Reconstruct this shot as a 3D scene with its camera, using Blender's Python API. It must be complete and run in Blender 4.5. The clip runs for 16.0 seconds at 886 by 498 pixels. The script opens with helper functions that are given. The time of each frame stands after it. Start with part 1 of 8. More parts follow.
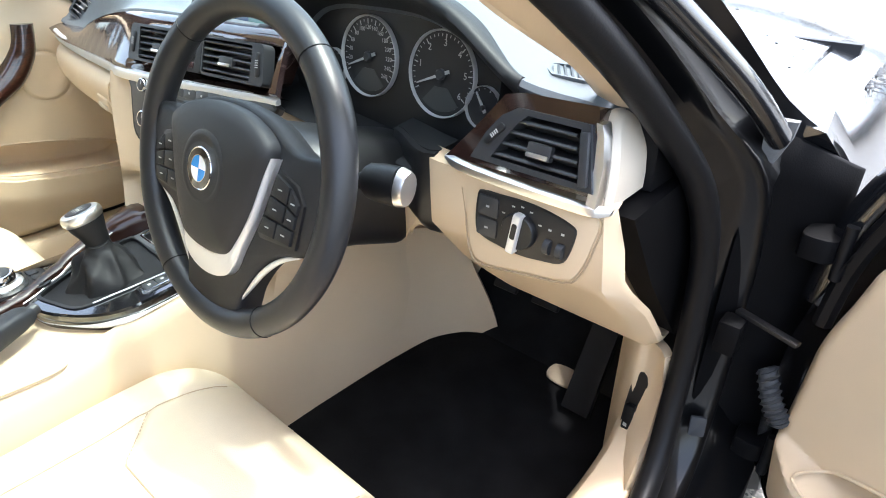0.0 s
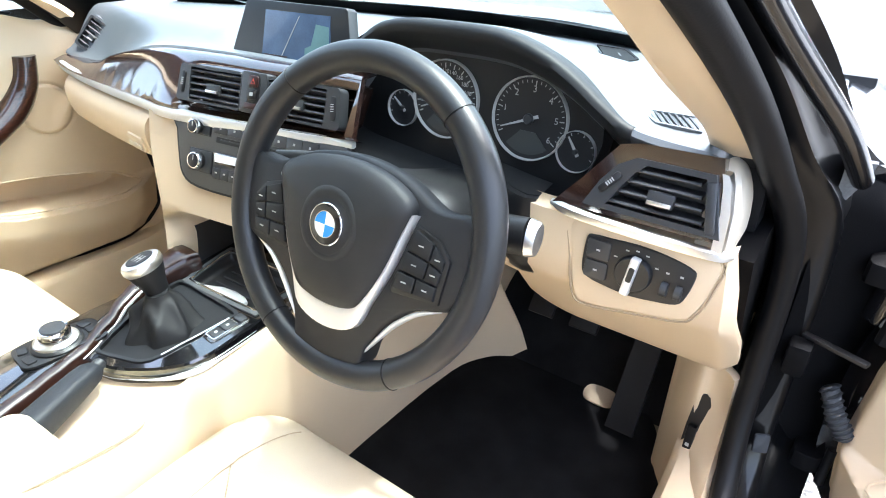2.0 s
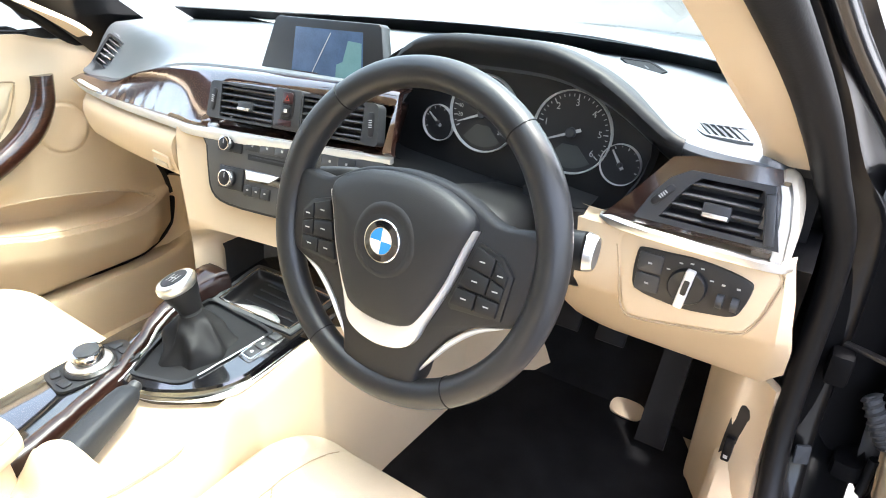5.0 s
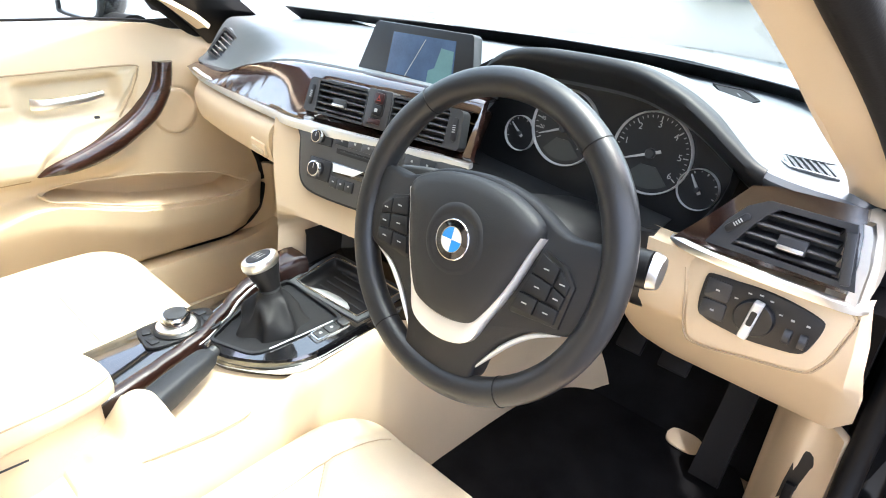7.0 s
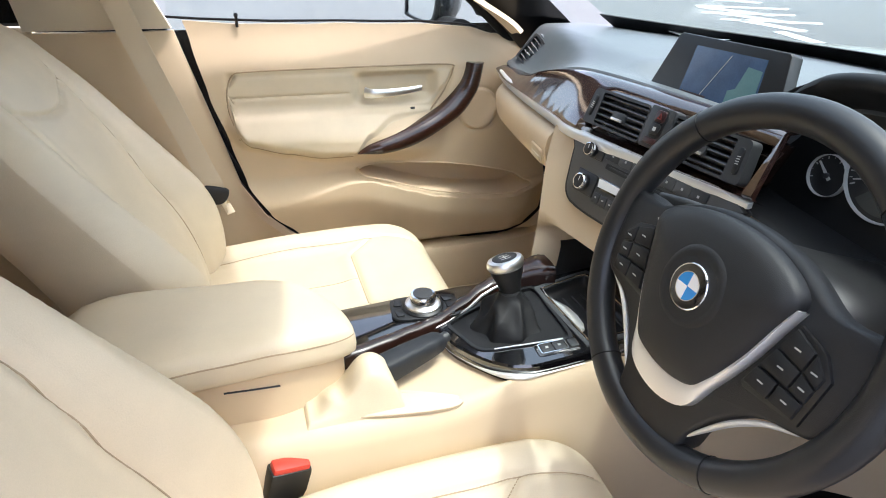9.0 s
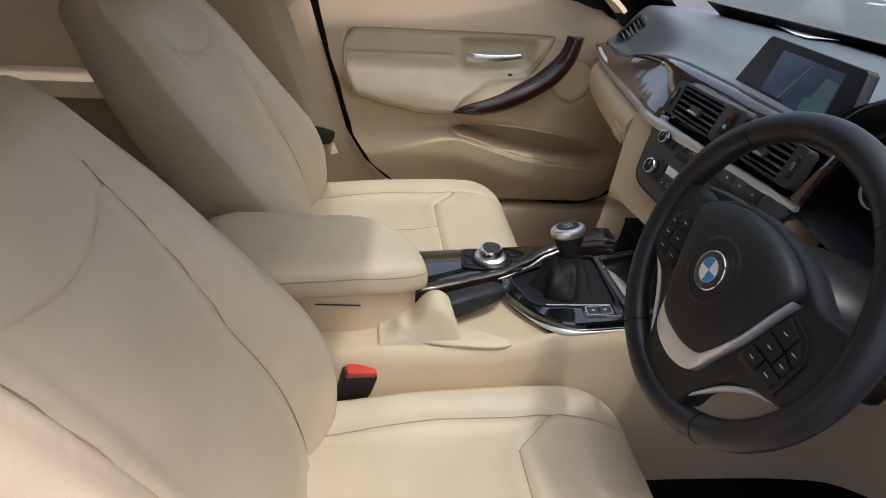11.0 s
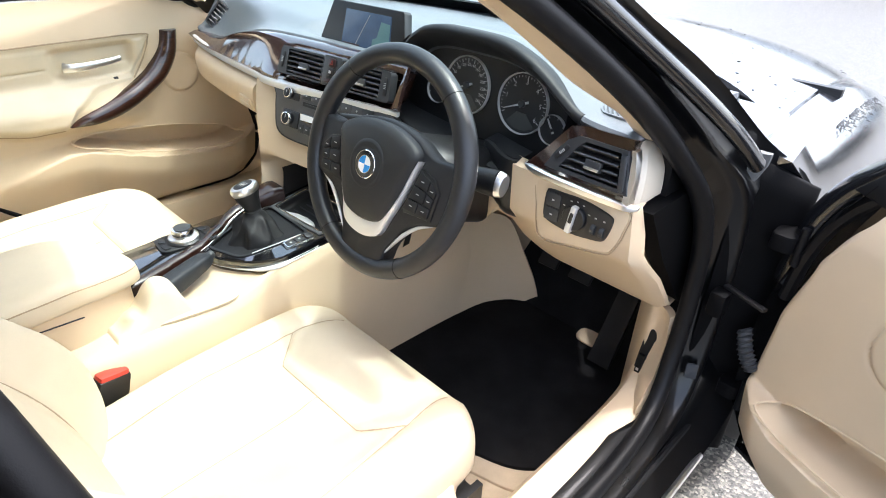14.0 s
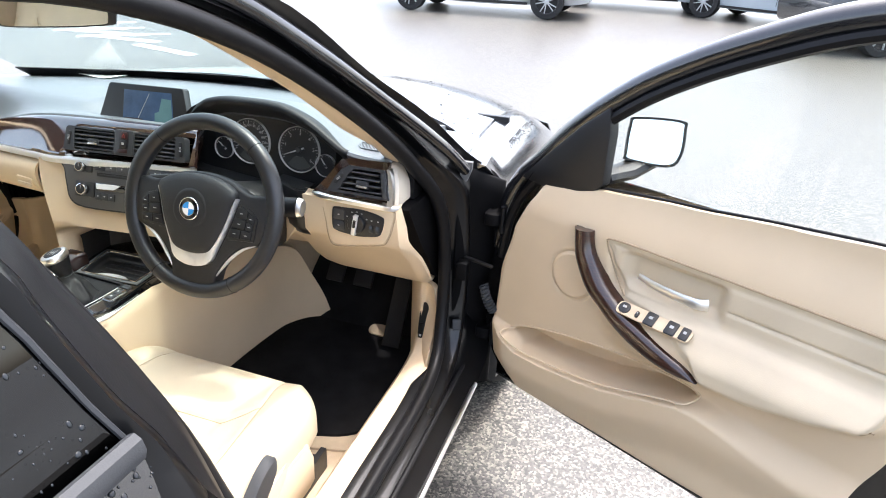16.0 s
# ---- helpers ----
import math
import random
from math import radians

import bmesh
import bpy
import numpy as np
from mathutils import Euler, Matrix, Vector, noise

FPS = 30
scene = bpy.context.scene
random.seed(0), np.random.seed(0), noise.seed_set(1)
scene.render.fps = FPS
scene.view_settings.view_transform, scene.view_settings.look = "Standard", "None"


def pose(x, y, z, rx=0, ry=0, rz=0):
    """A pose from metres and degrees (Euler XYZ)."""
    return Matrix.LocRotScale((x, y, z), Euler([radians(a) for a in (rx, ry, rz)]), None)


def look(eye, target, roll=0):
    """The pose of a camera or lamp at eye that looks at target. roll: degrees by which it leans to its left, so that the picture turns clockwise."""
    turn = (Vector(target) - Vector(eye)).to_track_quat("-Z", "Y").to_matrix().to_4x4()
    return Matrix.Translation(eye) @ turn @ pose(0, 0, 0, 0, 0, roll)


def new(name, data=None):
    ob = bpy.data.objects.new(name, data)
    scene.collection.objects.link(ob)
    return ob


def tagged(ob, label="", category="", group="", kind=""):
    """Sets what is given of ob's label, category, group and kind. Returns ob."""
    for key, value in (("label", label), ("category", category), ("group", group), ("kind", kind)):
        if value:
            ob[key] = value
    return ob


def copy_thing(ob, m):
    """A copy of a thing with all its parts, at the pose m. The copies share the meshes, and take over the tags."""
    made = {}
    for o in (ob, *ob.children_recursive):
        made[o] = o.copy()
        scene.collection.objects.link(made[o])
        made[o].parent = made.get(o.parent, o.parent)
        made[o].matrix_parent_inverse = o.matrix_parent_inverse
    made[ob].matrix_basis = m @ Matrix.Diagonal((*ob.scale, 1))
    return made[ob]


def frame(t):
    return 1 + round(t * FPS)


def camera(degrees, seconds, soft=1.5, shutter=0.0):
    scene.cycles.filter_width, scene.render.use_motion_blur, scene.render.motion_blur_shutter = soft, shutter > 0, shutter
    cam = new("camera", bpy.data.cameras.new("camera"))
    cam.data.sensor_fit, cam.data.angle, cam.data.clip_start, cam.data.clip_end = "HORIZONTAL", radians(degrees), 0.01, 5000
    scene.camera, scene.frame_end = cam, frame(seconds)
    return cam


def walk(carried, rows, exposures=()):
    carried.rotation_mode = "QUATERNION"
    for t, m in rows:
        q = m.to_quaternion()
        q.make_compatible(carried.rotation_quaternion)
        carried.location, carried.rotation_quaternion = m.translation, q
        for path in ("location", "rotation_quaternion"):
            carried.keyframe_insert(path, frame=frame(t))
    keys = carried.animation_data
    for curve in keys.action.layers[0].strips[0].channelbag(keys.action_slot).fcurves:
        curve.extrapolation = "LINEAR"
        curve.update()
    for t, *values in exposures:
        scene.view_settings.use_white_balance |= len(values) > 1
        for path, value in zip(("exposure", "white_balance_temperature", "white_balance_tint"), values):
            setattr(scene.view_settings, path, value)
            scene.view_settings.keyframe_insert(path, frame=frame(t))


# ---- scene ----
cam = camera(72.3, 16.0, 1.0)
PATH = [
    (0, (0.93, -0.276, 1.151), (-0.204, 1.036, 0.155), 0.1),
    (0.5, (0.926, -0.277, 1.159), (-0.224, 1.024, 0.166), -0.4),
    (1, (0.911, -0.303, 1.175), (-0.272, 0.969, 0.183), -1.1),
    (1.5, (0.856, -0.348, 1.187), (-0.269, 0.969, 0.186), -1.2),
    (2, (0.777, -0.384, 1.193), (-0.224, 1.05, 0.221), 1.0),
    (2.5, (0.736, -0.397, 1.187), (-0.217, 1.071, 0.218), 1.9),
    (3, (0.719, -0.412, 1.185), (-0.243, 1.051, 0.219), 1.4),
    (3.5, (0.715, -0.414, 1.189), (-0.267, 1.057, 0.256), 0.8),
    (4, (0.715, -0.415, 1.189), (-0.265, 1.06, 0.26), 0.8),
    (6.5, (0.736, -0.425, 1.197), (-0.339, 0.978, 0.262), 1.0),
    (7, (0.74, -0.436, 1.196), (-0.446, 0.891, 0.285), 3.1),
    (7.5, (0.738, -0.428, 1.191), (-0.619, 0.73, 0.286), 2.6),
    (8, (0.738, -0.394, 1.198), (-0.788, 0.523, 0.287), 1.4),
    (8.5, (0.741, -0.365, 1.198), (-0.907, 0.317, 0.292), 1.0),
    (9, (0.752, -0.364, 1.198), (-0.936, 0.179, 0.273), 1.1),
    (9.2, (0.759, -0.365, 1.199), (-0.942, 0.116, 0.264), 1.9),
    (11.3, (0.884, -0.374, 1.265), (-0.788, -0.107, 0.201), 4.8),
    (11.5, (0.895, -0.372, 1.267), (-0.771, -0.069, 0.202), 4.0),
    (12, (0.907, -0.39, 1.269), (-0.675, 0.18, 0.187), 3.8),
    (12.5, (0.913, -0.426, 1.251), (-0.527, 0.458, 0.182), 2.4),
    (13, (0.936, -0.479, 1.255), (-0.311, 0.692, 0.218), 3.5),
    (13.5, (0.977, -0.501, 1.278), (-0.228, 0.711, 0.239), 2.4),
    (14, (1.046, -0.548, 1.291), (-0.121, 0.702, 0.254), 2.4),
    (14.5, (1.108, -0.598, 1.324), (-0.033, 0.701, 0.318), 1.5),
    (15, (1.123, -0.674, 1.345), (0.157, 0.798, 0.396), 2.4),
    (15.5, (1.124, -0.809, 1.355), (0.399, 0.83, 0.467), 1.9),
    (16, (1.17, -0.889, 1.368), (0.62, 0.835, 0.516), 2.9),
]
walk(cam, [(t, look(eye, target, roll)) for t, eye, target, roll in PATH],
     exposures=[(0, 2.74, 6170, 10.0), (1.0, 3.0, 6140, 10.0), (2.0, 3.10, 6020, 10.0), (3.0, 3.22, 5990, 11.0), (3.5, 3.31, 6220, 12.0), (4.0, 3.31, 6420, 12.3), (6.5, 3.22, 6420, 13.0), (8.0, 2.70, 6330, 14.5), (9.2, 1.98, 6280, 15.0), (11.3, 0.84, 6390, 20.0), (12.0, 1.22, 6340, 19.0), (12.6, 1.66, 6170, 17.0), (13.2, 2.27, 6050, 13.0), (14.5, 2.50, 6380, 11.0), (15.5, 2.65, 6430, 11.7), (16, 2.49, 6460, 12.0)])

# ---- world and light ----
SUN_AZ, SUN_EL = radians(32), radians(70)
SUN_DIR = Vector((math.sin(SUN_AZ) * math.cos(SUN_EL), math.cos(SUN_AZ) * math.cos(SUN_EL), math.sin(SUN_EL)))      # towards the sun
world = bpy.data.worlds.new("world")
scene.world = world
world.use_nodes = True
wn = world.node_tree.nodes
sky = wn.new("ShaderNodeTexSky")
sky.sky_type = "NISHITA"
sky.sun_disc = False
sky.sun_elevation = math.asin(SUN_DIR.z)
sky.sun_rotation = math.atan2(SUN_DIR.x, SUN_DIR.y)
sky.air_density, sky.dust_density, sky.ozone_density = 1.0, 4.5, 0.6
haze = wn.new("ShaderNodeHueSaturation")        # thin cloud takes most of the blue away
haze.inputs["Saturation"].default_value = 0.7
world.node_tree.links.new(sky.outputs[0], haze.inputs["Color"])
world.node_tree.links.new(haze.outputs[0], wn["Background"].inputs[0])
wn["Background"].inputs[1].default_value = 0.15
sun = new("sun", bpy.data.lights.new("sun", "SUN"))
sun.data.energy, sun.data.angle, sun.data.color = 0.75, radians(2), (1.0, 0.985, 0.96)
sun.matrix_world = look(SUN_DIR * 30, (0, 0, 0))


# ---- materials ----
def material(name, colour, rough=0.5, metal=0.0, coat=0.0, grain=400.0, bump=0.0, vary=0.06, blotch=6.0, spec=0.5, rough_vary=0.06):
    """A surface with variation at two scales: large blotches of tone and a fine grain in relief."""
    m = bpy.data.materials.new(name)
    m.use_nodes = True
    nt = m.node_tree
    b = nt.nodes["Principled BSDF"]
    b.inputs["Metallic"].default_value = metal
    b.inputs["Coat Weight"].default_value = coat
    b.inputs["Coat Roughness"].default_value = 0.04
    b.inputs["Specular IOR Level"].default_value = spec
    tc = nt.nodes.new("ShaderNodeTexCoord")
    big, fine = nt.nodes.new("ShaderNodeTexNoise"), nt.nodes.new("ShaderNodeTexNoise")
    big.inputs["Scale"].default_value, big.inputs["Detail"].default_value = blotch, 4.0
    fine.inputs["Scale"].default_value, fine.inputs["Detail"].default_value = grain, 3.0
    for n in (big, fine):
        nt.links.new(tc.outputs["Object"], n.inputs["Vector"])
    add = nt.nodes.new("ShaderNodeMath")
    add.operation = "MULTIPLY_ADD"
    nt.links.new(fine.outputs["Fac"], add.inputs[0])
    add.inputs[1].default_value = 0.4
    nt.links.new(big.outputs["Fac"], add.inputs[2])
    ramp = nt.nodes.new("ShaderNodeMapRange")
    ramp.inputs["From Min"].default_value, ramp.inputs["From Max"].default_value = 0.4, 1.0
    ramp.inputs["To Min"].default_value, ramp.inputs["To Max"].default_value = 1 - vary * 2, 1 + vary * 2
    nt.links.new(add.outputs[0], ramp.inputs["Value"])
    mix = nt.nodes.new("ShaderNodeMix")
    mix.data_type, mix.blend_type = "RGBA", "MULTIPLY"
    mix.inputs["Factor"].default_value = 1.0
    mix.inputs["A"].default_value = (*colour, 1)
    nt.links.new(ramp.outputs["Result"], mix.inputs["B"])
    nt.links.new(mix.outputs["Result"], b.inputs["Base Color"])
    rr = nt.nodes.new("ShaderNodeMapRange")
    rr.inputs["To Min"].default_value, rr.inputs["To Max"].default_value = max(0.02, rough - rough_vary), min(1, rough + rough_vary)
    nt.links.new(big.outputs["Fac"], rr.inputs["Value"])
    nt.links.new(rr.outputs["Result"], b.inputs["Roughness"])
    if bump:
        bp = nt.nodes.new("ShaderNodeBump")
        bp.inputs["Strength"].default_value, bp.inputs["Distance"].default_value = bump, 0.0008
        nt.links.new(fine.outputs["Fac"], bp.inputs["Height"])
        nt.links.new(bp.outputs["Normal"], b.inputs["Normal"])
    return m


LEATHER = material("beige_leather", (0.60, 0.502, 0.357), 0.46, grain=700, bump=0.35, vary=0.05, blotch=9)
SEAM = material("seam_thread", (0.36, 0.27, 0.17), 0.7, vary=0.1)
BEIGE = material("beige_plastic", (0.61, 0.478, 0.319), 0.52, grain=1100, bump=0.25, vary=0.03, blotch=7)
CARPET = material("beige_carpet", (0.50, 0.40, 0.28), 0.95, grain=900, bump=1.0, vary=0.12, blotch=14, spec=0.1)
FOAM = material("grey_foam", (0.16, 0.165, 0.17), 0.8, grain=300, bump=0.6, vary=0.2, blotch=40)
MAT_BLACK = material("black_carpet", (0.0115, 0.0112, 0.0116), 0.95, grain=800, bump=1.0, vary=0.25, blotch=12, spec=0.05)
DASH = material("charcoal_dash_skin", (0.11, 0.122, 0.132), 0.38, grain=900, bump=0.4, vary=0.05, blotch=5, spec=0.7)
BLACK = material("black_plastic", (0.008, 0.008, 0.0087), 0.42, grain=900, bump=0.2, vary=0.06)
GREY = material("dark_grey_plastic", (0.030, 0.031, 0.033), 0.42, grain=900, bump=0.2, vary=0.06)
PANEL_GREY = material("grey_panel_plastic", (0.062, 0.064, 0.066), 0.40, grain=900, bump=0.2, vary=0.06)
GLOSS = material("gloss_black", (0.006, 0.006, 0.007), 0.12, coat=1.0, grain=300, vary=0.05)
GLOSS.node_tree.nodes["Principled BSDF"].inputs["Coat IOR"].default_value = 1.85
# black taken darker than paint, so the colour holds the door gap's shade
DEEP_BLACK = material("dull_shade_black", (0.0035, 0.0035, 0.004), 0.6, grain=500, bump=0.3, vary=0.2, spec=0.08)
# beige of the dash end, with the sunlight on it put into the colour
PALE = material("sunlit_beige_plastic", (0.64, 0.57, 0.46), 0.40, grain=900, bump=0.1, vary=0.03)
RUBBER = material("black_rubber", (0.006, 0.006, 0.0068), 0.46, grain=500, bump=0.2, vary=0.1, spec=0.2)
WHEEL_LEATHER = material("black_wheel_leather", (0.0155, 0.0165, 0.0185), 0.36, grain=1200, bump=0.14, vary=0.08, blotch=20, rough_vary=0.1, spec=0.5)
PAD = material("black_airbag_cover", (0.0155, 0.016, 0.0175), 0.52, grain=1300, bump=0.3, vary=0.06, spec=0.38)
CHROME = material("satin_chrome", (0.82, 0.81, 0.79), 0.32, metal=1.0, grain=600, vary=0.03, rough_vary=0.05)
BRIGHT = material("polished_chrome", (0.85, 0.85, 0.85), 0.1, metal=1.0, grain=600, vary=0.02, rough_vary=0.03)
PAINT = material("black_car_paint", (0.006, 0.0065, 0.008), 0.25, coat=1.0, grain=2000, vary=0.1)
FRAME_BLACK = material("satin_black_paint", (0.0036, 0.0038, 0.0045), 0.30, coat=0.45, grain=1500, vary=0.1, spec=0.25)
DIM_RED = material("dim_red_print", (0.25, 0.03, 0.02), 0.5)
WET_PAINT = material("wet_black_paint", (0.006, 0.0065, 0.008), 0.2, coat=1.0, grain=2000, vary=0.1)
WET_PAINT.node_tree.nodes["Principled BSDF"].inputs["Coat IOR"].default_value = 2.2
WET_PAINT.node_tree.nodes["Principled BSDF"].inputs["Coat Roughness"].default_value = 0.14
BEZEL = material("black_bezel", (0.016, 0.0165, 0.0175), 0.5, grain=900, bump=0.2, vary=0.06, spec=0.25)
RING = material("satin_silver_ring", (0.60, 0.60, 0.58), 0.35, metal=0.35, vary=0.02)
WHITE_MARK = material("white_print", (0.42, 0.42, 0.41), 0.5, vary=0.03)
DIAL = material("dial_face", (0.017, 0.017, 0.018), 0.35, vary=0.05)
GREY_DIAL = material("grey_dial_display", (0.05, 0.053, 0.05), 0.3, vary=0.05)
SATIN = material("satin_silver_paint", (0.78, 0.78, 0.77), 0.30, metal=0.55, grain=900, vary=0.02, rough_vary=0.04)
RED = material("red_button", (0.62, 0.05, 0.03), 0.35, vary=0.05)
DARK_RED = material("hazard_button", (0.03, 0.010, 0.010), 0.35, vary=0.05)
BLUE = material("badge_blue", (0.03, 0.25, 0.62), 0.15, coat=0.6, vary=0.02)
BADGE_WHITE = material("badge_white", (0.8, 0.8, 0.8), 0.2, coat=0.6, vary=0.02)
TYRE = material("tyre_rubber", (0.02, 0.02, 0.02), 0.8, vary=0.1)
SILVER_PAINT = material("silver_car_paint", (0.50, 0.52, 0.54), 0.3, metal=0.5, coat=1.0, grain=2500, vary=0.03)
BLUE_PAINT = material("ice_blue_car_paint", (0.46, 0.54, 0.60), 0.3, metal=0.4, coat=1.0, grain=2500, vary=0.03)
DARK_PAINT = material("dark_car_paint", (0.02, 0.022, 0.025), 0.25, coat=1.0, vary=0.05)
PAPER = material("white_paper", (0.78, 0.77, 0.75), 0.6, vary=0.03)
ROAD_PAINT = material("white_road_paint", (0.70, 0.71, 0.68), 0.6, grain=120, bump=0.5, vary=0.12)
HEADLINER = material("beige_headliner", (0.68, 0.61, 0.50), 0.9, grain=700, bump=0.5, vary=0.05, spec=0.1)


def wood_material(shine=2.2, tone=1.0):
    """Dark red-brown veneer under clear lacquer, with fine streaks along the grain."""
    m = material("dark_wood_veneer", (0.09, 0.03, 0.018), 0.3, coat=1.0, vary=0.05, spec=0.15)
    nt = m.node_tree
    b = nt.nodes["Principled BSDF"]
    tc = nt.nodes.new("ShaderNodeTexCoord")
    mp = nt.nodes.new("ShaderNodeMapping")
    b.inputs["Coat IOR"].default_value = shine
    b.inputs["Coat Roughness"].default_value = 0.09
    mp.inputs["Scale"].default_value = (5, 14, 60)
    wave = nt.nodes.new("ShaderNodeTexNoise")
    wave.inputs["Scale"].default_value, wave.inputs["Detail"].default_value, wave.inputs["Distortion"].default_value = 3.0, 6.0, 1.2
    ramp = nt.nodes.new("ShaderNodeValToRGB")
    ramp.color_ramp.elements[0].position, ramp.color_ramp.elements[0].color = 0.35, (0.018, 0.007, 0.005, 1)
    ramp.color_ramp.elements[1].position, ramp.color_ramp.elements[1].color = 0.68, (0.085 * tone, 0.030 * tone, 0.018 * tone, 1)
    nt.links.new(tc.outputs["Object"], mp.inputs["Vector"])
    nt.links.new(mp.outputs["Vector"], wave.inputs["Vector"])
    nt.links.new(wave.outputs["Fac"], ramp.inputs["Fac"])
    nt.links.new(ramp.outputs["Color"], b.inputs["Base Color"])
    return m


WOOD = wood_material(2.4, 0.36)
STRAP_WOOD = wood_material(1.6, 0.45)
DARK_WOOD = wood_material(1.45, 0.22)


def glass_material(name, tint=(0.93, 0.96, 0.95), base=0.022):
    """Thin clear pane: a see-through sheet with mirror gloss by the angle."""
    m = bpy.data.materials.new(name)
    m.use_nodes = True
    nt = m.node_tree
    out = nt.nodes["Material Output"]
    clear, shine, face, mix, power = (nt.nodes.new("ShaderNode" + k) for k in ("BsdfTransparent", "BsdfGlossy", "LayerWeight", "MixShader", "Math"))
    clear.inputs["Color"].default_value = (*tint, 1)
    shine.inputs["Roughness"].default_value = 0.02
    face.inputs["Blend"].default_value = 0.5
    power.operation = "MULTIPLY_ADD"
    cube = nt.nodes.new("ShaderNodeMath")
    cube.operation = "POWER"
    cube.inputs[1].default_value = 5.0
    nt.links.new(face.outputs["Facing"], cube.inputs[0])
    nt.links.new(cube.outputs[0], power.inputs[0])
    power.inputs[1].default_value, power.inputs[2].default_value = 0.5, base
    nt.links.new(power.outputs[0], mix.inputs[0])
    nt.links.new(clear.outputs[0], mix.inputs[1])
    nt.links.new(shine.outputs[0], mix.inputs[2])
    nt.links.new(mix.outputs[0], out.inputs[0])
    return m


GLASS = glass_material("clear_glass")
SCREEN_GLASS = glass_material("laminated_glass", (0.85, 0.91, 0.89))
DARK_GLASS = glass_material("dark_glass", (0.035, 0.04, 0.045), 0.065)


def mirror_material():
    m = material("mirror_glass", (0.9, 0.92, 0.92), 0.02, metal=1.0, vary=0.0, rough_vary=0.0)
    return m


MIRROR = mirror_material()


def asphalt_material():
    """Wet asphalt: pale and dark grit, with smooth damp patches."""
    m = material("wet_asphalt", (0.135, 0.13, 0.12), 0.34, grain=90, bump=0.0, vary=0.1, blotch=0.5, rough_vary=0.05)
    nt = m.node_tree
    b = nt.nodes["Principled BSDF"]
    tc = nt.nodes.new("ShaderNodeTexCoord")
    vor = nt.nodes.new("ShaderNodeTexVoronoi")
    vor.inputs["Scale"].default_value = 150.0
    nt.links.new(tc.outputs["Object"], vor.inputs["Vector"])
    ramp = nt.nodes.new("ShaderNodeValToRGB")
    r = ramp.color_ramp
    r.elements[0].position, r.elements[0].color = 0.0, (0.022, 0.022, 0.021, 1)
    r.elements[1].position, r.elements[1].color = 1.0, (0.235, 0.220, 0.185, 1)
    e = r.elements.new(0.55)
    e.color = (0.080, 0.077, 0.069, 1)
    sep = nt.nodes.new("ShaderNodeSeparateColor")
    nt.links.new(vor.outputs["Color"], sep.inputs[0])
    nt.links.new(sep.outputs[0], ramp.inputs["Fac"])
    nt.links.new(ramp.outputs["Color"], b.inputs["Base Color"])
    bp = nt.nodes.new("ShaderNodeBump")
    bp.inputs["Strength"].default_value, bp.inputs["Distance"].default_value = 0.3, 0.003
    inv = nt.nodes.new("ShaderNodeMath")
    inv.operation = "SUBTRACT"
    inv.inputs[0].default_value = 1.0
    nt.links.new(vor.outputs["Distance"], inv.inputs[1])
    nt.links.new(inv.outputs[0], bp.inputs["Height"])
    nt.links.new(bp.outputs["Normal"], b.inputs["Normal"])
    return m


ASPHALT = asphalt_material()


# ---- mesh tools ----
def V(*a):
    return Vector(a)


def finish(ob, angle=38):
    me = ob.data
    me.shade_smooth()
    me.set_sharp_from_angle(angle=radians(angle))
    return ob


def part(name, bm, mat, parent=None, label="", angle=38):
    """Link a bmesh as one mesh object under a thing (or at top level)."""
    bmesh.ops.recalc_face_normals(bm, faces=bm.faces)
    me = bpy.data.meshes.new(name)
    bm.to_mesh(me)
    bm.free()
    for m in (mat if isinstance(mat, (list, tuple)) else (mat,)):
        me.materials.append(m)
    ob = new(name, me)
    if parent is not None:
        ob.parent = parent
        ob.matrix_parent_inverse = world_of(parent).inverted()
    finish(ob, angle)
    return tagged(ob, label)


def world_of(ob):
    m = ob.matrix_basis.copy()
    if ob.parent is not None:
        m = world_of(ob.parent) @ ob.matrix_parent_inverse @ m
    return m


def thing(name, place, label, category, group="", kind=""):
    """An Empty at the base of a thing, which carries its parts."""
    e = new(name)
    e.empty_display_size = 0.05
    e.location = place
    return tagged(e, label, category, group, kind)


def spline(pts, n=6, closed=False):
    """A smooth line through points (Catmull-Rom)."""
    P = [Vector(p) for p in pts]
    out, k = [], len(P)
    for i in range(k if closed else k - 1):
        p0, p1, p2, p3 = (P[(i + j) % k] if closed else P[min(max(i + j, 0), k - 1)] for j in (-1, 0, 1, 2))
        for s in range(n):
            t = s / n
            out.append(0.5 * (2 * p1 + (p2 - p0) * t + (2 * p0 - 5 * p1 + 4 * p2 - p3) * t * t + (3 * p1 - p0 - 3 * p2 + p3) * t ** 3))
    if not closed:
        out.append(P[-1])
    return out


def loft(rings, closed=True, caps=True, bm=None):
    """A skin over rings of equal count."""
    bm = bm or bmesh.new()
    vs = [[bm.verts.new(p) for p in r] for r in rings]
    n = len(rings[0])
    for a, b in zip(vs, vs[1:]):
        for i in range(n if closed else n - 1):
            j = (i + 1) % n
            bm.faces.new((a[i], a[j], b[j], b[i]))
    if caps and closed:
        bm.faces.new(vs[0][::-1])
        bm.faces.new(vs[-1])
    return bm


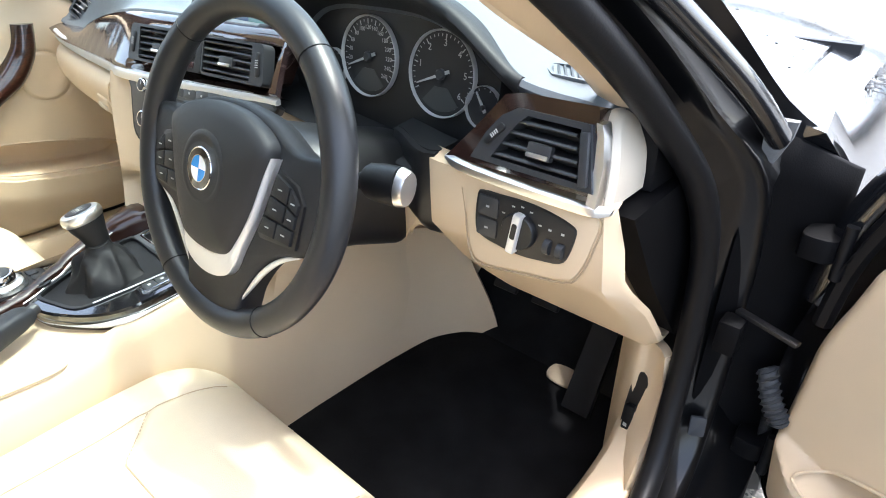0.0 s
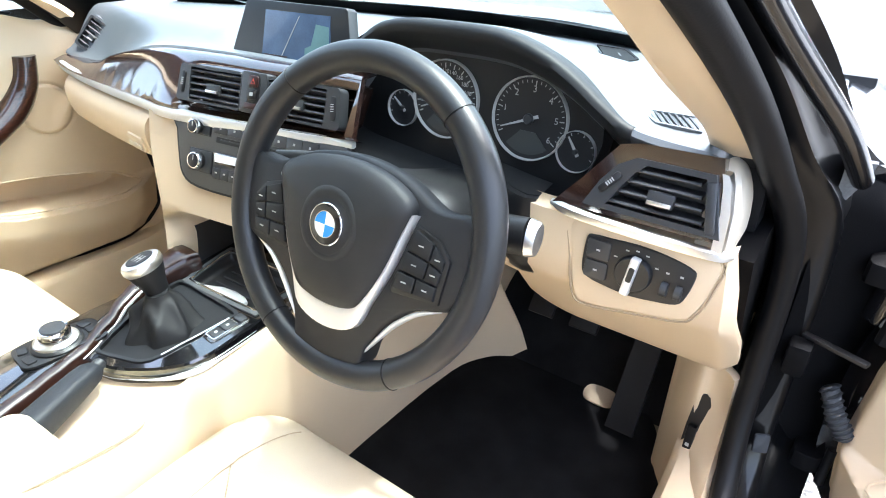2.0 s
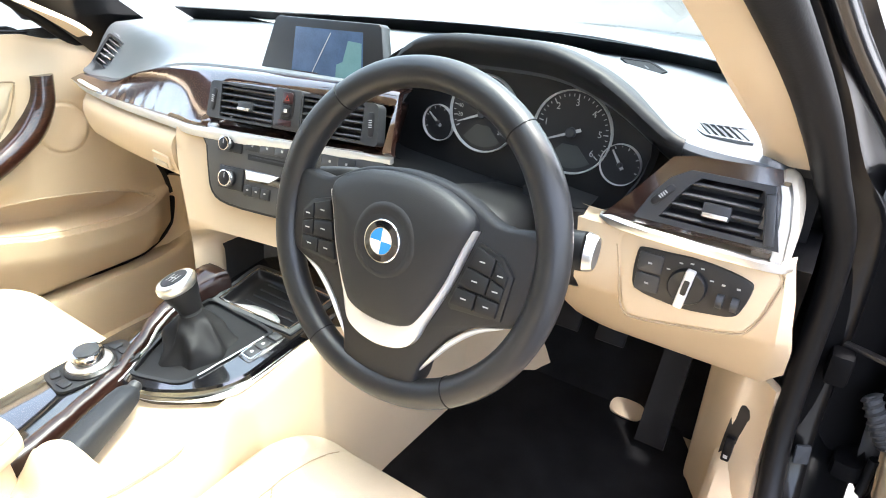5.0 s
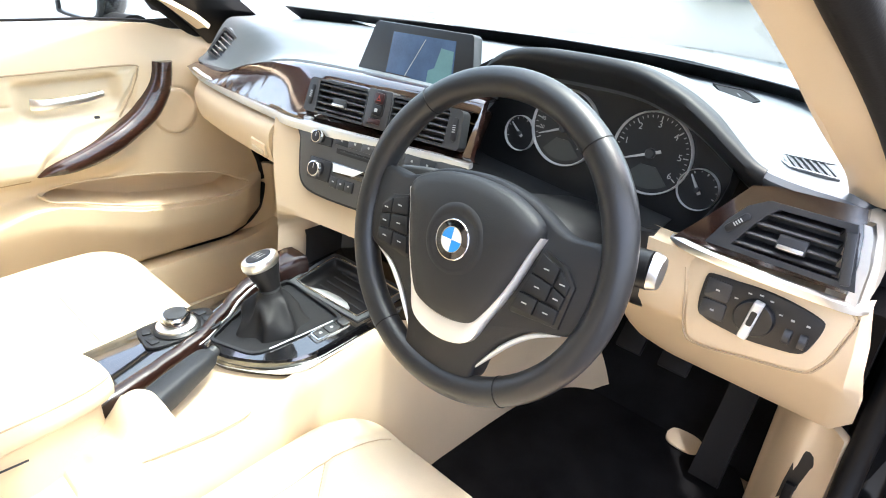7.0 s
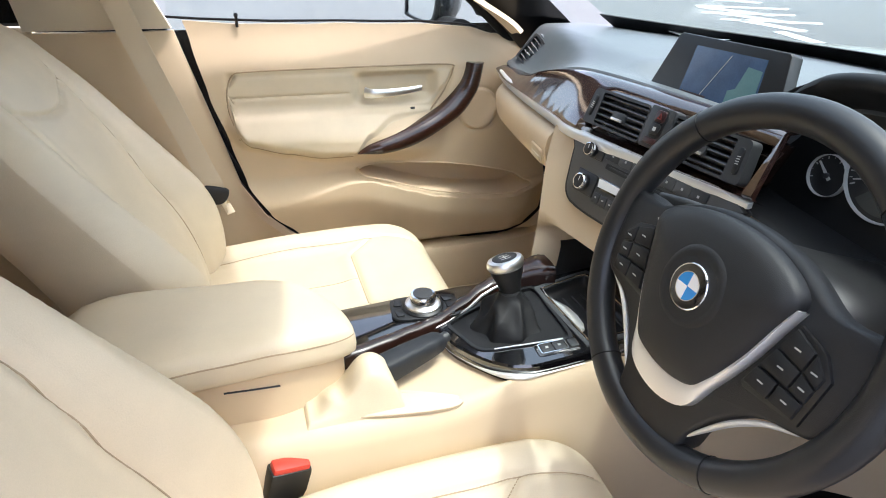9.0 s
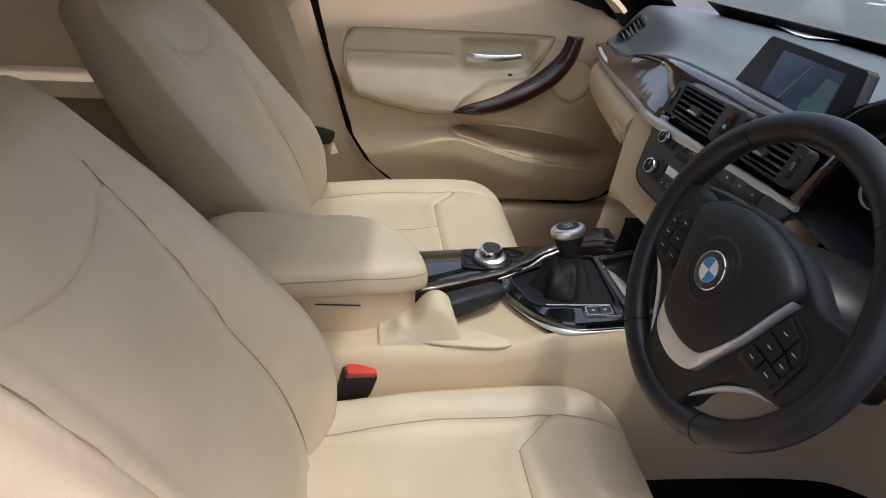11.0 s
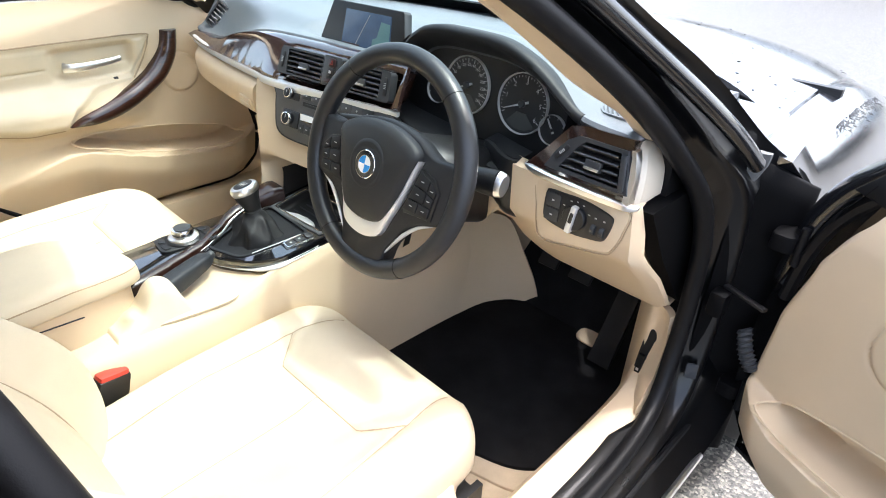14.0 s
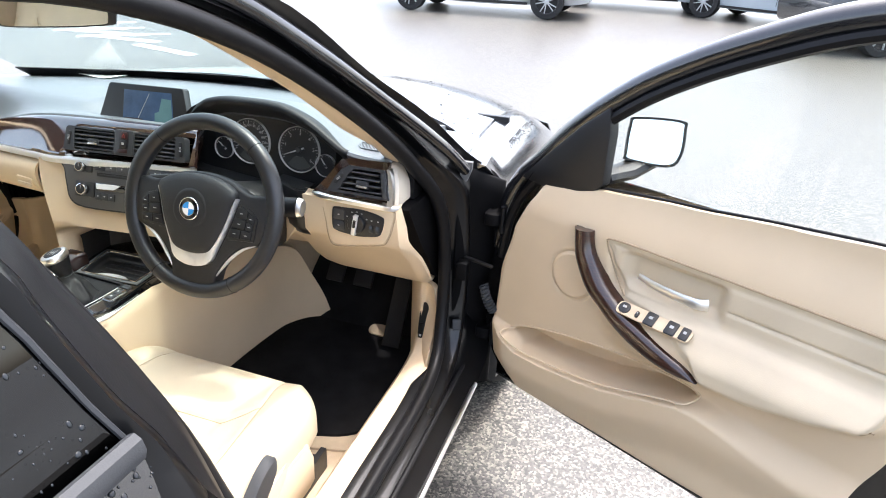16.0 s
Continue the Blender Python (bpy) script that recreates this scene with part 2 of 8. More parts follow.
def sheet(grid, back):
    """An open grid of points with thickness: back(p) or a vector moves each point to the rear side."""
    f = back if callable(back) else (lambda p: p + Vector(back))
    bm = bmesh.new()
    A = [[bm.verts.new(p) for p in r] for r in grid]
    B = [[bm.verts.new(f(Vector(p))) for p in r] for r in grid]
    h, w = len(grid), len(grid[0])
    for i in range(h - 1):
        for j in range(w - 1):
            bm.faces.new((A[i][j], A[i][j + 1], A[i + 1][j + 1], A[i + 1][j]))
            bm.faces.new((B[i][j], B[i + 1][j], B[i + 1][j + 1], B[i][j + 1]))
    for i in range(h - 1):
        bm.faces.new((A[i][0], A[i + 1][0], B[i + 1][0], B[i][0]))
        bm.faces.new((A[i][-1], B[i][-1], B[i + 1][-1], A[i + 1][-1]))
    for j in range(w - 1):
        bm.faces.new((A[0][j], B[0][j], B[0][j + 1], A[0][j + 1]))
        bm.faces.new((A[-1][j], A[-1][j + 1], B[-1][j + 1], B[-1][j]))
    return bm


def tube(path, r, seg=10, closed=False, shape=(1, 1), up=(0, 0, 1), caps=True):
    """A tube along points; r is a number or a function of 0..1; shape squeezes it sideways and upwards."""
    P = [Vector(p) for p in path]
    rings, n = [], len(P)
    for i, p in enumerate(P):
        a, b = (P[i - 1] if i or closed else p), (P[(i + 1) % n] if i < n - 1 or closed else p)
        t = (b - a).normalized()
        side = t.cross(Vector(up))
        side = side.normalized() if side.length > 1e-4 else Vector((1, 0, 0))
        v = side.cross(t)
        rr = r(i / max(1, n - 1)) if callable(r) else r
        rings.append([p + rr * (math.cos(k * math.tau / seg) * side * shape[0] + math.sin(k * math.tau / seg) * v * shape[1]) for k in range(seg)])
    if closed:
        rings.append(rings[0])
        bm = bmesh.new()
        vs = [[bm.verts.new(q) for q in rg] for rg in rings[:-1]]
        vs.append(vs[0])
        for a, b in zip(vs, vs[1:]):
            for i in range(seg):
                j = (i + 1) % seg
                bm.faces.new((a[i], a[j], b[j], b[i]))
        return bm
    return loft(rings, True, caps)


def lathe(profile, m=Matrix(), seg=24, bm=None):
    """A turned body: (radius, height) pairs about the local Z of m."""
    rings = [[m @ V(r * math.cos(k * math.tau / seg), r * math.sin(k * math.tau / seg), z) for k in range(seg)] for r, z in profile]
    return loft(rings, True, True, bm)


def prism(outline, depth, m=Matrix(), bevel=0.0, bm=None, segs=2):
    """A plate: a 2D outline whose face lies at local z = 0 of m and which reaches back by depth, with a rounded front edge."""
    bm = bm or bmesh.new()
    pts = [Vector((p[0], p[1], 0)) for p in outline]
    area = sum(a.x * b.y - b.x * a.y for a, b in zip(pts, pts[1:] + pts[:1]))
    if area < 0:
        pts.reverse()
    n = len(pts)
    layers = [(0.0, -depth)]
    if bevel:
        for k in range(segs + 1):
            a = k / segs * math.pi / 2
            layers.append((bevel * (1 - math.cos(a)), -bevel * (1 - math.sin(a))))
    else:
        layers.append((0.0, 0.0))
    rings = []
    nor = []
    for i in range(n):
        e1, e2 = (pts[i] - pts[i - 1]).normalized(), (pts[(i + 1) % n] - pts[i]).normalized()
        t = (e1 + e2)
        t = t.normalized() if t.length > 1e-6 else e1
        nor.append(Vector((-t.y, t.x, 0)))
    for inset, z in layers:
        rings.append([m @ (p + q * inset + Vector((0, 0, z))) for p, q in zip(pts, nor)])
    return loft(rings, True, True, bm)


def frame_of(o, x, n):
    """A pose whose local X runs along x and whose local Z looks along n."""
    n = Vector(n).normalized()
    x = Vector(x)
    x = (x - n * x.dot(n)).normalized()
    y = n.cross(x)
    m = Matrix((x, y, n)).transposed().to_4x4()
    m.translation = Vector(o)
    return m


def rect(w, h, r=0.0, k=4, cx=0.0, cy=0.0):
    """A rectangle's outline about a centre, with round corners."""
    if r <= 0:
        return [(cx - w / 2, cy - h / 2), (cx + w / 2, cy - h / 2), (cx + w / 2, cy + h / 2), (cx - w / 2, cy + h / 2)]
    out = []
    for sx, sy, a0 in ((1, -1, -90), (1, 1, 0), (-1, 1, 90), (-1, -1, 180)):
        for i in range(k + 1):
            a = radians(a0 + 90 * i / k)
            out.append((cx + sx * (w / 2 - r) + r * math.cos(a), cy + sy * (h / 2 - r) + r * math.sin(a)))
    return out


def soft_outline(pts, n=5):
    return [(p.x, p.y) for p in spline([(x, y, 0) for x, y in pts], n, True)]


def ring_plate(outer, inner, depth, m, bm=None):
    """A flat frame between two outlines of equal count."""
    bm = bm or bmesh.new()
    L = [[m @ V(x, y, z) for x, y in o] for o, z in ((outer, -depth), (outer, 0), (inner, 0), (inner, -depth))]
    vs = [[bm.verts.new(p) for p in r] for r in L]
    n = len(outer)
    for a, b in zip(vs, vs[1:] + vs[:1]):
        for i in range(n):
            j = (i + 1) % n
            bm.faces.new((a[i], a[j], b[j], b[i]))
    return bm


def holed_plate(outer, holes, depth, m, lip=0.003):
    """A plate with openings through it and a small chamfer round its rim."""
    bm = bmesh.new()
    edges = []
    cx, cy = sum(p[0] for p in outer) / len(outer), sum(p[1] for p in outer) / len(outer)
    for k, loop in enumerate([outer] + list(holes)):
        if k == 0:
            top = []
            for x, y in loop:
                d = Vector((x - cx, y - cy))
                d = d * (1 - lip / d.length)
                top.append((cx + d.x, cy + d.y))
            tiers = [(top, 0.0), (loop, -lip), (loop, -depth)]
        else:
            tiers = [(loop, 0.0), (loop, -depth)]
        rings = [[bm.verts.new(m @ V(x, y, z)) for x, y in q] for q, z in tiers]
        n = len(loop)
        for a, b in zip(rings, rings[1:]):
            for i in range(n):
                bm.faces.new((a[i], a[(i + 1) % n], b[(i + 1) % n], b[i]))
        edges += [bm.edges.get((rings[0][i], rings[0][(i + 1) % n])) for i in range(n)]
    bmesh.ops.triangle_fill(bm, use_beauty=True, use_dissolve=False, edges=edges)
    bmesh.ops.recalc_face_normals(bm, faces=bm.faces)
    return bm


def box(size, m=Matrix(), bevel=0.0, bm=None):
    """A box whose base centre is the origin of m, with rounded edges."""
    b2 = bmesh.new()
    bmesh.ops.create_cube(b2, size=1)
    bmesh.ops.transform(b2, matrix=Matrix.Translation((0, 0, size[2] / 2)) @ Matrix.Diagonal((*size, 1)), verts=b2.verts)
    if bevel:
        bmesh.ops.bevel(b2, geom=list(b2.edges), offset=bevel, segments=2, profile=0.6, affect="EDGES")
    bmesh.ops.transform(b2, matrix=m, verts=b2.verts)
    if bm is None:
        return b2
    me = bpy.data.meshes.new("t")
    b2.to_mesh(me)
    b2.free()
    bm.from_mesh(me)
    bpy.data.meshes.remove(me)
    return bm


def ss(x, a, b):
    """A smooth step from 0 at a to 1 at b."""
    t = min(1.0, max(0.0, (x - a) / (b - a)))
    return t * t * (3 - 2 * t)


def lerp(a, b, t):
    return a + (b - a) * t


def along(table, x):
    """Values looked up between the rows of a table of (x, a, b, ...)."""
    if x <= table[0][0]:
        return table[0][1:]
    for p, q in zip(table, table[1:]):
        if x <= q[0]:
            t = ss(x, p[0], q[0]) * 0.5 + 0.5 * (x - p[0]) / (q[0] - p[0])
            return tuple(lerp(a, b, t) for a, b in zip(p[1:], q[1:]))
    return table[-1][1:]


def write(text, size, m, mat, parent, name="writing"):
    """Flat lettering as a mesh, centred on the origin of m."""
    cu = bpy.data.curves.new(name, "FONT")
    cu.body, cu.size, cu.align_x, cu.align_y, cu.extrude = text, size, "CENTER", "CENTER", 0.0001
    cu.resolution_u = 2
    tmp = bpy.data.objects.new(name, cu)
    me = bpy.data.meshes.new_from_object(tmp)
    bpy.data.objects.remove(tmp)
    bpy.data.curves.remove(cu)
    me.transform(m)
    me.materials.clear()
    me.materials.append(mat)
    ob = new(name, me)
    ob.parent = parent
    ob.matrix_parent_inverse = world_of(parent).inverted()
    return ob


# ---- ground and road ----
SLOPE = 0.0437
GROUND_M = pose(0, 0.77, 0, math.degrees(math.atan(SLOPE)))


def gz(y):
    return SLOPE * (y - 0.77)


bm = bmesh.new()
bmesh.ops.create_grid(bm, x_segments=40, y_segments=40, size=400)
bmesh.ops.transform(bm, matrix=GROUND_M, verts=bm.verts)
tagged(part("ground", bm, ASPHALT), "wet grey asphalt of a car park", "ground", kind="structure")


def road_bar(cx, cy, length, width, turn):
    bm = prism(rect(length, width, 0.02), 0.02, GROUND_M @ pose(cx, cy - 0.77, 0.004, 0, 0, turn))
    return tagged(part("road_marking", bm, ROAD_PAINT), "worn white paint stroke on the asphalt", "road marking", "strokes of a painted word", "structure")


for cx, cy, ln, wd, tn in ((-7.3, 6.9, 1.3, 0.16, 40), (-7.0, 6.55, 1.3, 0.16, 10), (-6.7, 6.5, 1.2, 0.16, 45), (-6.35, 6.3, 1.25, 0.16, 8), (-6.0, 6.25, 1.2, 0.16, 42),
                           (-5.75, 6.0, 1.1, 0.16, 0), (-4.75, 5.6, 1.15, 0.15, -14), (-8.2, 7.3, 1.3, 0.16, 20), (-8.7, 7.6, 1.2, 0.16, 48)):
    road_bar(cx, cy, ln, wd, tn)

# ---- car body shell ----
car = thing("car_body", (0, 0, 0.16), "black painted saloon car body with its front door wide open", "car body", kind="structure")


def mirrored(pts, s):
    return [V(p[0] * s, p[1], p[2]) for p in pts]


# belt of the door opening: sill, hinge pillar, screen pillar, roof rail, centre pillar
OPENING = [(0.775, -0.21, 0.425), (0.775, -0.05, 0.425), (0.775, 0.20, 0.425), (0.762, 0.345, 0.445), (0.750, 0.408, 0.53), (0.746, 0.425, 0.65), (0.744, 0.408, 0.78),
           (0.735, 0.362, 0.88), (0.710, 0.285, 0.968), (0.683, 0.175, 1.062), (0.645, 0.035, 1.162), (0.612, -0.11, 1.245), (0.595, -0.28, 1.306), (0.58, -0.45, 1.334),
           (0.585, -0.59, 1.315), (0.63, -0.605, 1.23), (0.70, -0.56, 1.08), (0.765, -0.522, 0.92), (0.785, -0.465, 0.72), (0.785, -0.378, 0.55), (0.78, -0.305, 0.455)]
OUTER = [(0.87, -0.33, 0.345), (0.87, -0.1, 0.345), (0.87, 0.25, 0.345), (0.87, 0.46, 0.37), (0.872, 0.53, 0.47), (0.872, 0.545, 0.62), (0.868, 0.55, 0.76),
         (0.855, 0.545, 0.88), (0.785, 0.46, 0.965), (0.738, 0.30, 1.083), (0.690, 0.12, 1.188), (0.645, -0.05, 1.30), (0.60, -0.25, 1.365), (0.565, -0.45, 1.385),
         (0.575, -0.70, 1.36), (0.65, -0.69, 1.24), (0.73, -0.65, 1.08), (0.80, -0.59, 0.94), (0.86, -0.54, 0.72), (0.87, -0.48, 0.52), (0.87, -0.42, 0.38)]
for s, side in ((1, "right"), (-1, "left")):
    a, b = spline(mirrored(OPENING, s), 4, True), spline(mirrored(OUTER, s), 4, True)
    if s < 0:
        a = [p - V(0.03, 0, 0) for p in a]
    inward = V(-0.03, 0, 0) if s > 0 else V(0.006, 0, 0)
    rings = []
    for k in range(len(a)):
        mid1, mid2 = a[k].lerp(b[k], 0.35), a[k].lerp(b[k], 0.75)
        mid1.x -= 0.014 * s
        ridge = a[k].lerp(b[k], 0.42) + V(0.006 * s, 0, 0)
        dip = a[k].lerp(b[k], 0.55) - V(0.010 * s, 0, 0)
        lip = V(-0.010, 0.03, 0) if s > 0 and a[k].y > 0.28 and a[k].z < 0.86 else inward
        rings.append([a[k] + lip, a[k], mid1, a[k].lerp(b[k], 0.38), ridge, a[k].lerp(b[k], 0.48), dip, mid2 - V(0.010 * s, 0, 0), a[k].lerp(b[k], 0.93), b[k] + V(0.003 * s, 0, 0), b[k] + V(-0.006 * s, 0.004, 0), b[k] + V(-0.06 * s, 0.02, 0)])
    rings.append(rings[0])
    bm = loft(rings, True, False)
    part("door_frame", bm, FRAME_BLACK, car, "black painted door opening", 75)
    off = V(0.012 if s > 0 else -0.022, 0, 0.0)
    part("door_seal", tube([p + off for p in a], 0.0165, 12, True, up=(1, 0, 0)), RUBBER, car, "black rubber door seal")

# sill plate, beige
for s in (1, -1):
  bm = loft([[V((x - n * max(0, x - 0.70)) * s, y, z + (up if z > 0.38 else 0)) for x, z in ((0.678, 0.27), (0.683, 0.395), (0.695, 0.412), (0.74, 0.418), (0.762, 0.41), (0.762, 0.36))] for y, n, up in ((-0.55, 0, 0), (-0.2, 0, 0), (0.1, 0, 0), (0.26, 0, 0), (0.335, 0.05, 0.002), (0.375, 0.3, 0.010), (0.41, 0.5, 0.026), (0.435, 0.6, 0.05))], True)
  part("sill_cover", bm, BEIGE, car, "beige plastic sill cover")
bm = tube([(0.868, y, 0.352) for y in (-0.5, -0.1, 0.3, 0.40)], 0.007, 8)
part("sill_strip", bm, CHROME, car, "bright strip along the sill")
bm = tube([(0.825, y, 0.385) for y in (-0.5, -0.1, 0.3, 0.46)], 0.007, 8)
part("sill_seal", bm, RUBBER, car, "black rubber sill seal")

# scuttle, bonnet, wings
COWL = [(-0.66, 0.60, 0.955), (-0.55, 0.735, 0.958), (-0.4, 0.85, 0.96), (-0.2, 0.925, 0.96), (0.0, 0.945, 0.96), (0.2, 0.925, 0.96), (0.4, 0.85, 0.96), (0.55, 0.735, 0.958), (0.66, 0.60, 0.955)]
cow = spline(COWL, 5)
top_edge = [V(p.x * 0.80, -0.13 - 0.10 * (abs(p.x) / 0.66) ** 2, 1.385 - 0.060 * (abs(p.x) / 0.66) ** 2) for p in cow]


def spline_xy(pts):
    return [(p.x, p.y) for p in spline([(x, y, 0) for x, y in pts], 4)]


def bonnet_point(i, t):
    p = cow[i]
    y = lerp(p.y + 0.07 - 0.045 * (abs(p.x) / 0.66) ** 2, 2.05 - 0.30 * (abs(p.x) / 0.66) ** 2.5, t)
    x = p.x * lerp(1.14, 1.06, t)
    return V(x, y, 0.952 + 0.022 * math.sin(t * 3.0) - 0.20 * t ** 2.2 - 0.012 * (abs(p.x) / 0.66) ** 4)


bm = sheet([[bonnet_point(i, t / 16) for i in range(len(cow))] for t in range(17)], (0, 0, -0.02))
part("bonnet", bm, WET_PAINT, car, "black bonnet wet with rain drops")
for s in (1, -1):
    rows = []
    for t in range(-4, 17):
        e = bonnet_point(len(cow) - 1 if s > 0 else 0, max(0, t) / 16)
        if t < 0:
            e += V(0.004 * -t * s, 0.034 * t, -0.001 * t)
        rows.append([e + V(0.006 * s, 0, -0.004), e + V(0.06 * s, 0, -0.015), V(0.85 * s, max(e.y - 0.02, 0.535), e.z - 0.06), V(0.885 * s, max(e.y - 0.02, 0.55), e.z - 0.16), V(0.89 * s, max(e.y - 0.02, 0.55), 0.5)])
    part("wing", sheet(rows, (-0.02 * s, 0, -0.01)), WET_PAINT, car, "black front wing")
bm = sheet([[p + V(0, -0.01, -0.012) for p in cow], [p + V(0, 0.05, -0.022) for p in cow], [p + V(0, 0.09, -0.03) for p in cow]], (0, 0, -0.02))
part("scuttle", bm, BLACK, car, "black plastic scuttle panel")
for s in (1, -1):
    rows = [[V(s * lerp(xi, xo, k / 6), y, 0.9535 - 0.006 * (k / 6) ** 2) for k in range(7)] for y, xi, xo in ((0.475, 0.735, 0.773), (0.52, 0.705, 0.772), (0.57, 0.685, 0.769), (0.62, 0.665, 0.764), (0.68, 0.645, 0.757))]
    part("scuttle_corner", sheet(rows, (0, 0, -0.02)), WET_PAINT, car, "black painted corner at the foot of the screen pillar")
    # the dark void behind the wing, filled by an added black sheet
    rows = [[V(s * x, y, z - 0.55 * (x - 0.775) * ss(z, 0.80, 0.93)) for x, y in spline_xy(((0.775, 0.452), (0.80, 0.475), (0.835, 0.50), (0.872, 0.53)))] for z in (0.27, 0.40, 0.55, 0.70, 0.80, 0.88, 0.935)]
    part("wing_gap_shade", sheet(rows, (0, 0.012, 0)), DEEP_BLACK, car, "black sheet standing in for the shaded gap behind the wing", 75)
    part("foam_block", loft([[V(s * (0.778 + x * k), 0.430 + 0.010 * j + dy, z) for x, dy in ((0.0, 0.0), (1.0, 0.010), (1.0, 0.02), (0.0, 0.02))] for j, (k, z) in enumerate(((0.030, 0.948), (0.026, 0.925), (0.014, 0.895), (0.004, 0.870)))], True), FOAM, car, "grey foam block at the foot of the screen pillar")
    # added gloss tube that gives the painted pillar its highlight line
    fin = spline([(0.806 * s, 0.425, 0.948), (0.776 * s, 0.345, 1.018), (0.714 * s, 0.20, 1.128), (0.660 * s, 0.0, 1.252), (0.615 * s, -0.16, 1.336), (0.575 * s, -0.36, 1.376)], 6)
    part("pillar_highlight_tube", tube([p + V(-0.010 * s, -0.004, -0.012) for p in fin], 0.017, 14, shape=(1.0, 0.75), up=(s, 0.3, 0.4)), PAINT, car, "gloss black tube added to catch a highlight along the screen pillar", 80)
bm = sheet([[c.lerp(e, t / 10) + V(0, 0.05 * math.sin(t / 10 * math.pi), 0.02 * math.sin(t / 10 * math.pi)) for c, e in zip(cow, top_edge)] for t in range(11)], (0, 0.004, 0.003))
frit = [[(lambda k: c.lerp(e, k) + V(0, 0.05 * math.sin(k * math.pi) - 0.006, 0.02 * math.sin(k * math.pi) - 0.004))((0.080 + 0.10 * (abs(c.x) / 0.66) ** 4) * j / 3) for c, e in zip(cow, top_edge)] for j in range(4)]
part("screen_border", sheet(frit, (0, 0.002, 0.0015)), BLACK, car, "black printed border of the windscreen")
part("windscreen", bm, SCREEN_GLASS, car, "clear windscreen")
bm = tube([p + V(0, 0.012, 0.006) for p in cow], 0.011, 8)
part("screen_seal", bm, RUBBER, car, "black lower screen seal")
for x0, y0, x1, y1 in ((0.52, 0.80, -0.12, 0.985), (-0.05, 0.975, -0.62, 0.72)):
    arm = [V(lerp(x0, x1, t / 8), lerp(y0, y1, t / 8) + 0.05 * math.sin(t / 8 * math.pi), 0.967 + 0.012 * math.sin(t / 8 * math.pi)) for t in range(9)]
    w = part("wiper", tube(arm, 0.007, 6, shape=(1, 0.8)), BLACK, car, "black windscreen wiper")
    part("blade", tube([p + V(0.02, 0.018, -0.004) for p in arm[1:]], 0.005, 6), RUBBER, w)

# roof skin with its lining, rear pillars and shelf
def roof_point(u, t, d=0.0):
    y = lerp(-0.15, -1.75, t)
    half = lerp(0.555, 0.50, t ** 2)
    return V(half * u, y - 0.09 * u * u * (1 - t), 1.415 - d - 0.045 * abs(u) ** 3 - 0.02 * (1 - t) ** 4 - 0.12 * t ** 3)


bm = sheet([[roof_point(u / 8, t / 12) for u in range(-8, 9)] for t in range(13)], (0, 0, -0.012))
part("roof", bm, PAINT, car, "black roof skin")
bm = sheet([[roof_point(u / 8 * 1.0, t / 12, 0.03) for u in range(-8, 9)] for t in range(13)], (0, 0, 0.012))
part("headlining", bm, HEADLINER, car, "beige fabric roof lining")
for s in (1, -1):
    inner = mirrored([(0.655, 0.275, 0.985), (0.650, 0.235, 1.016), (0.636, 0.12, 1.078), (0.618, 0.05, 1.13), (0.595, -0.03, 1.185), (0.55, -0.17, 1.270), (0.54, -0.32, 1.325)], s)
    outer = mirrored([(0.706, 0.270, 0.980), (0.692, 0.205, 1.03), (0.670, 0.105, 1.10), (0.655, 0.05, 1.14), (0.640, 0.0, 1.178), (0.608, -0.12, 1.243), (0.59, -0.30, 1.30)], s)
    ii, oo = spline(inner, 5), spline(outer, 5)
    rows = [[p, p.lerp(q, 0.33) + V(-0.012 * s, -0.008, 0.004), p.lerp(q, 0.7) + V(-0.008 * s, -0.008, 0), q] for p, q in zip(ii, oo)]
    part("pillar_trim", sheet(rows, (0.012 * s, 0.012, 0.006)), BEIGE, car, "beige screen pillar trim")

# centre pillar trim of the far side with the belt reel slot; rear quarter and rear doors
def quad_panel(name, corners, back, mat, label, n=6, bulge=(0, 0, 0)):
    a, b, c, d = (Vector(p) for p in corners)
    rows = []
    for i in range(n + 1):
        t = i / n
        rows.append([a.lerp(b, j / n).lerp(d.lerp(c, j / n), t) + Vector(bulge) * math.sin(math.pi * t) * math.sin(math.pi * j / n) for j in range(n + 1)])
    return part(name, sheet(rows, back), mat, car, label)


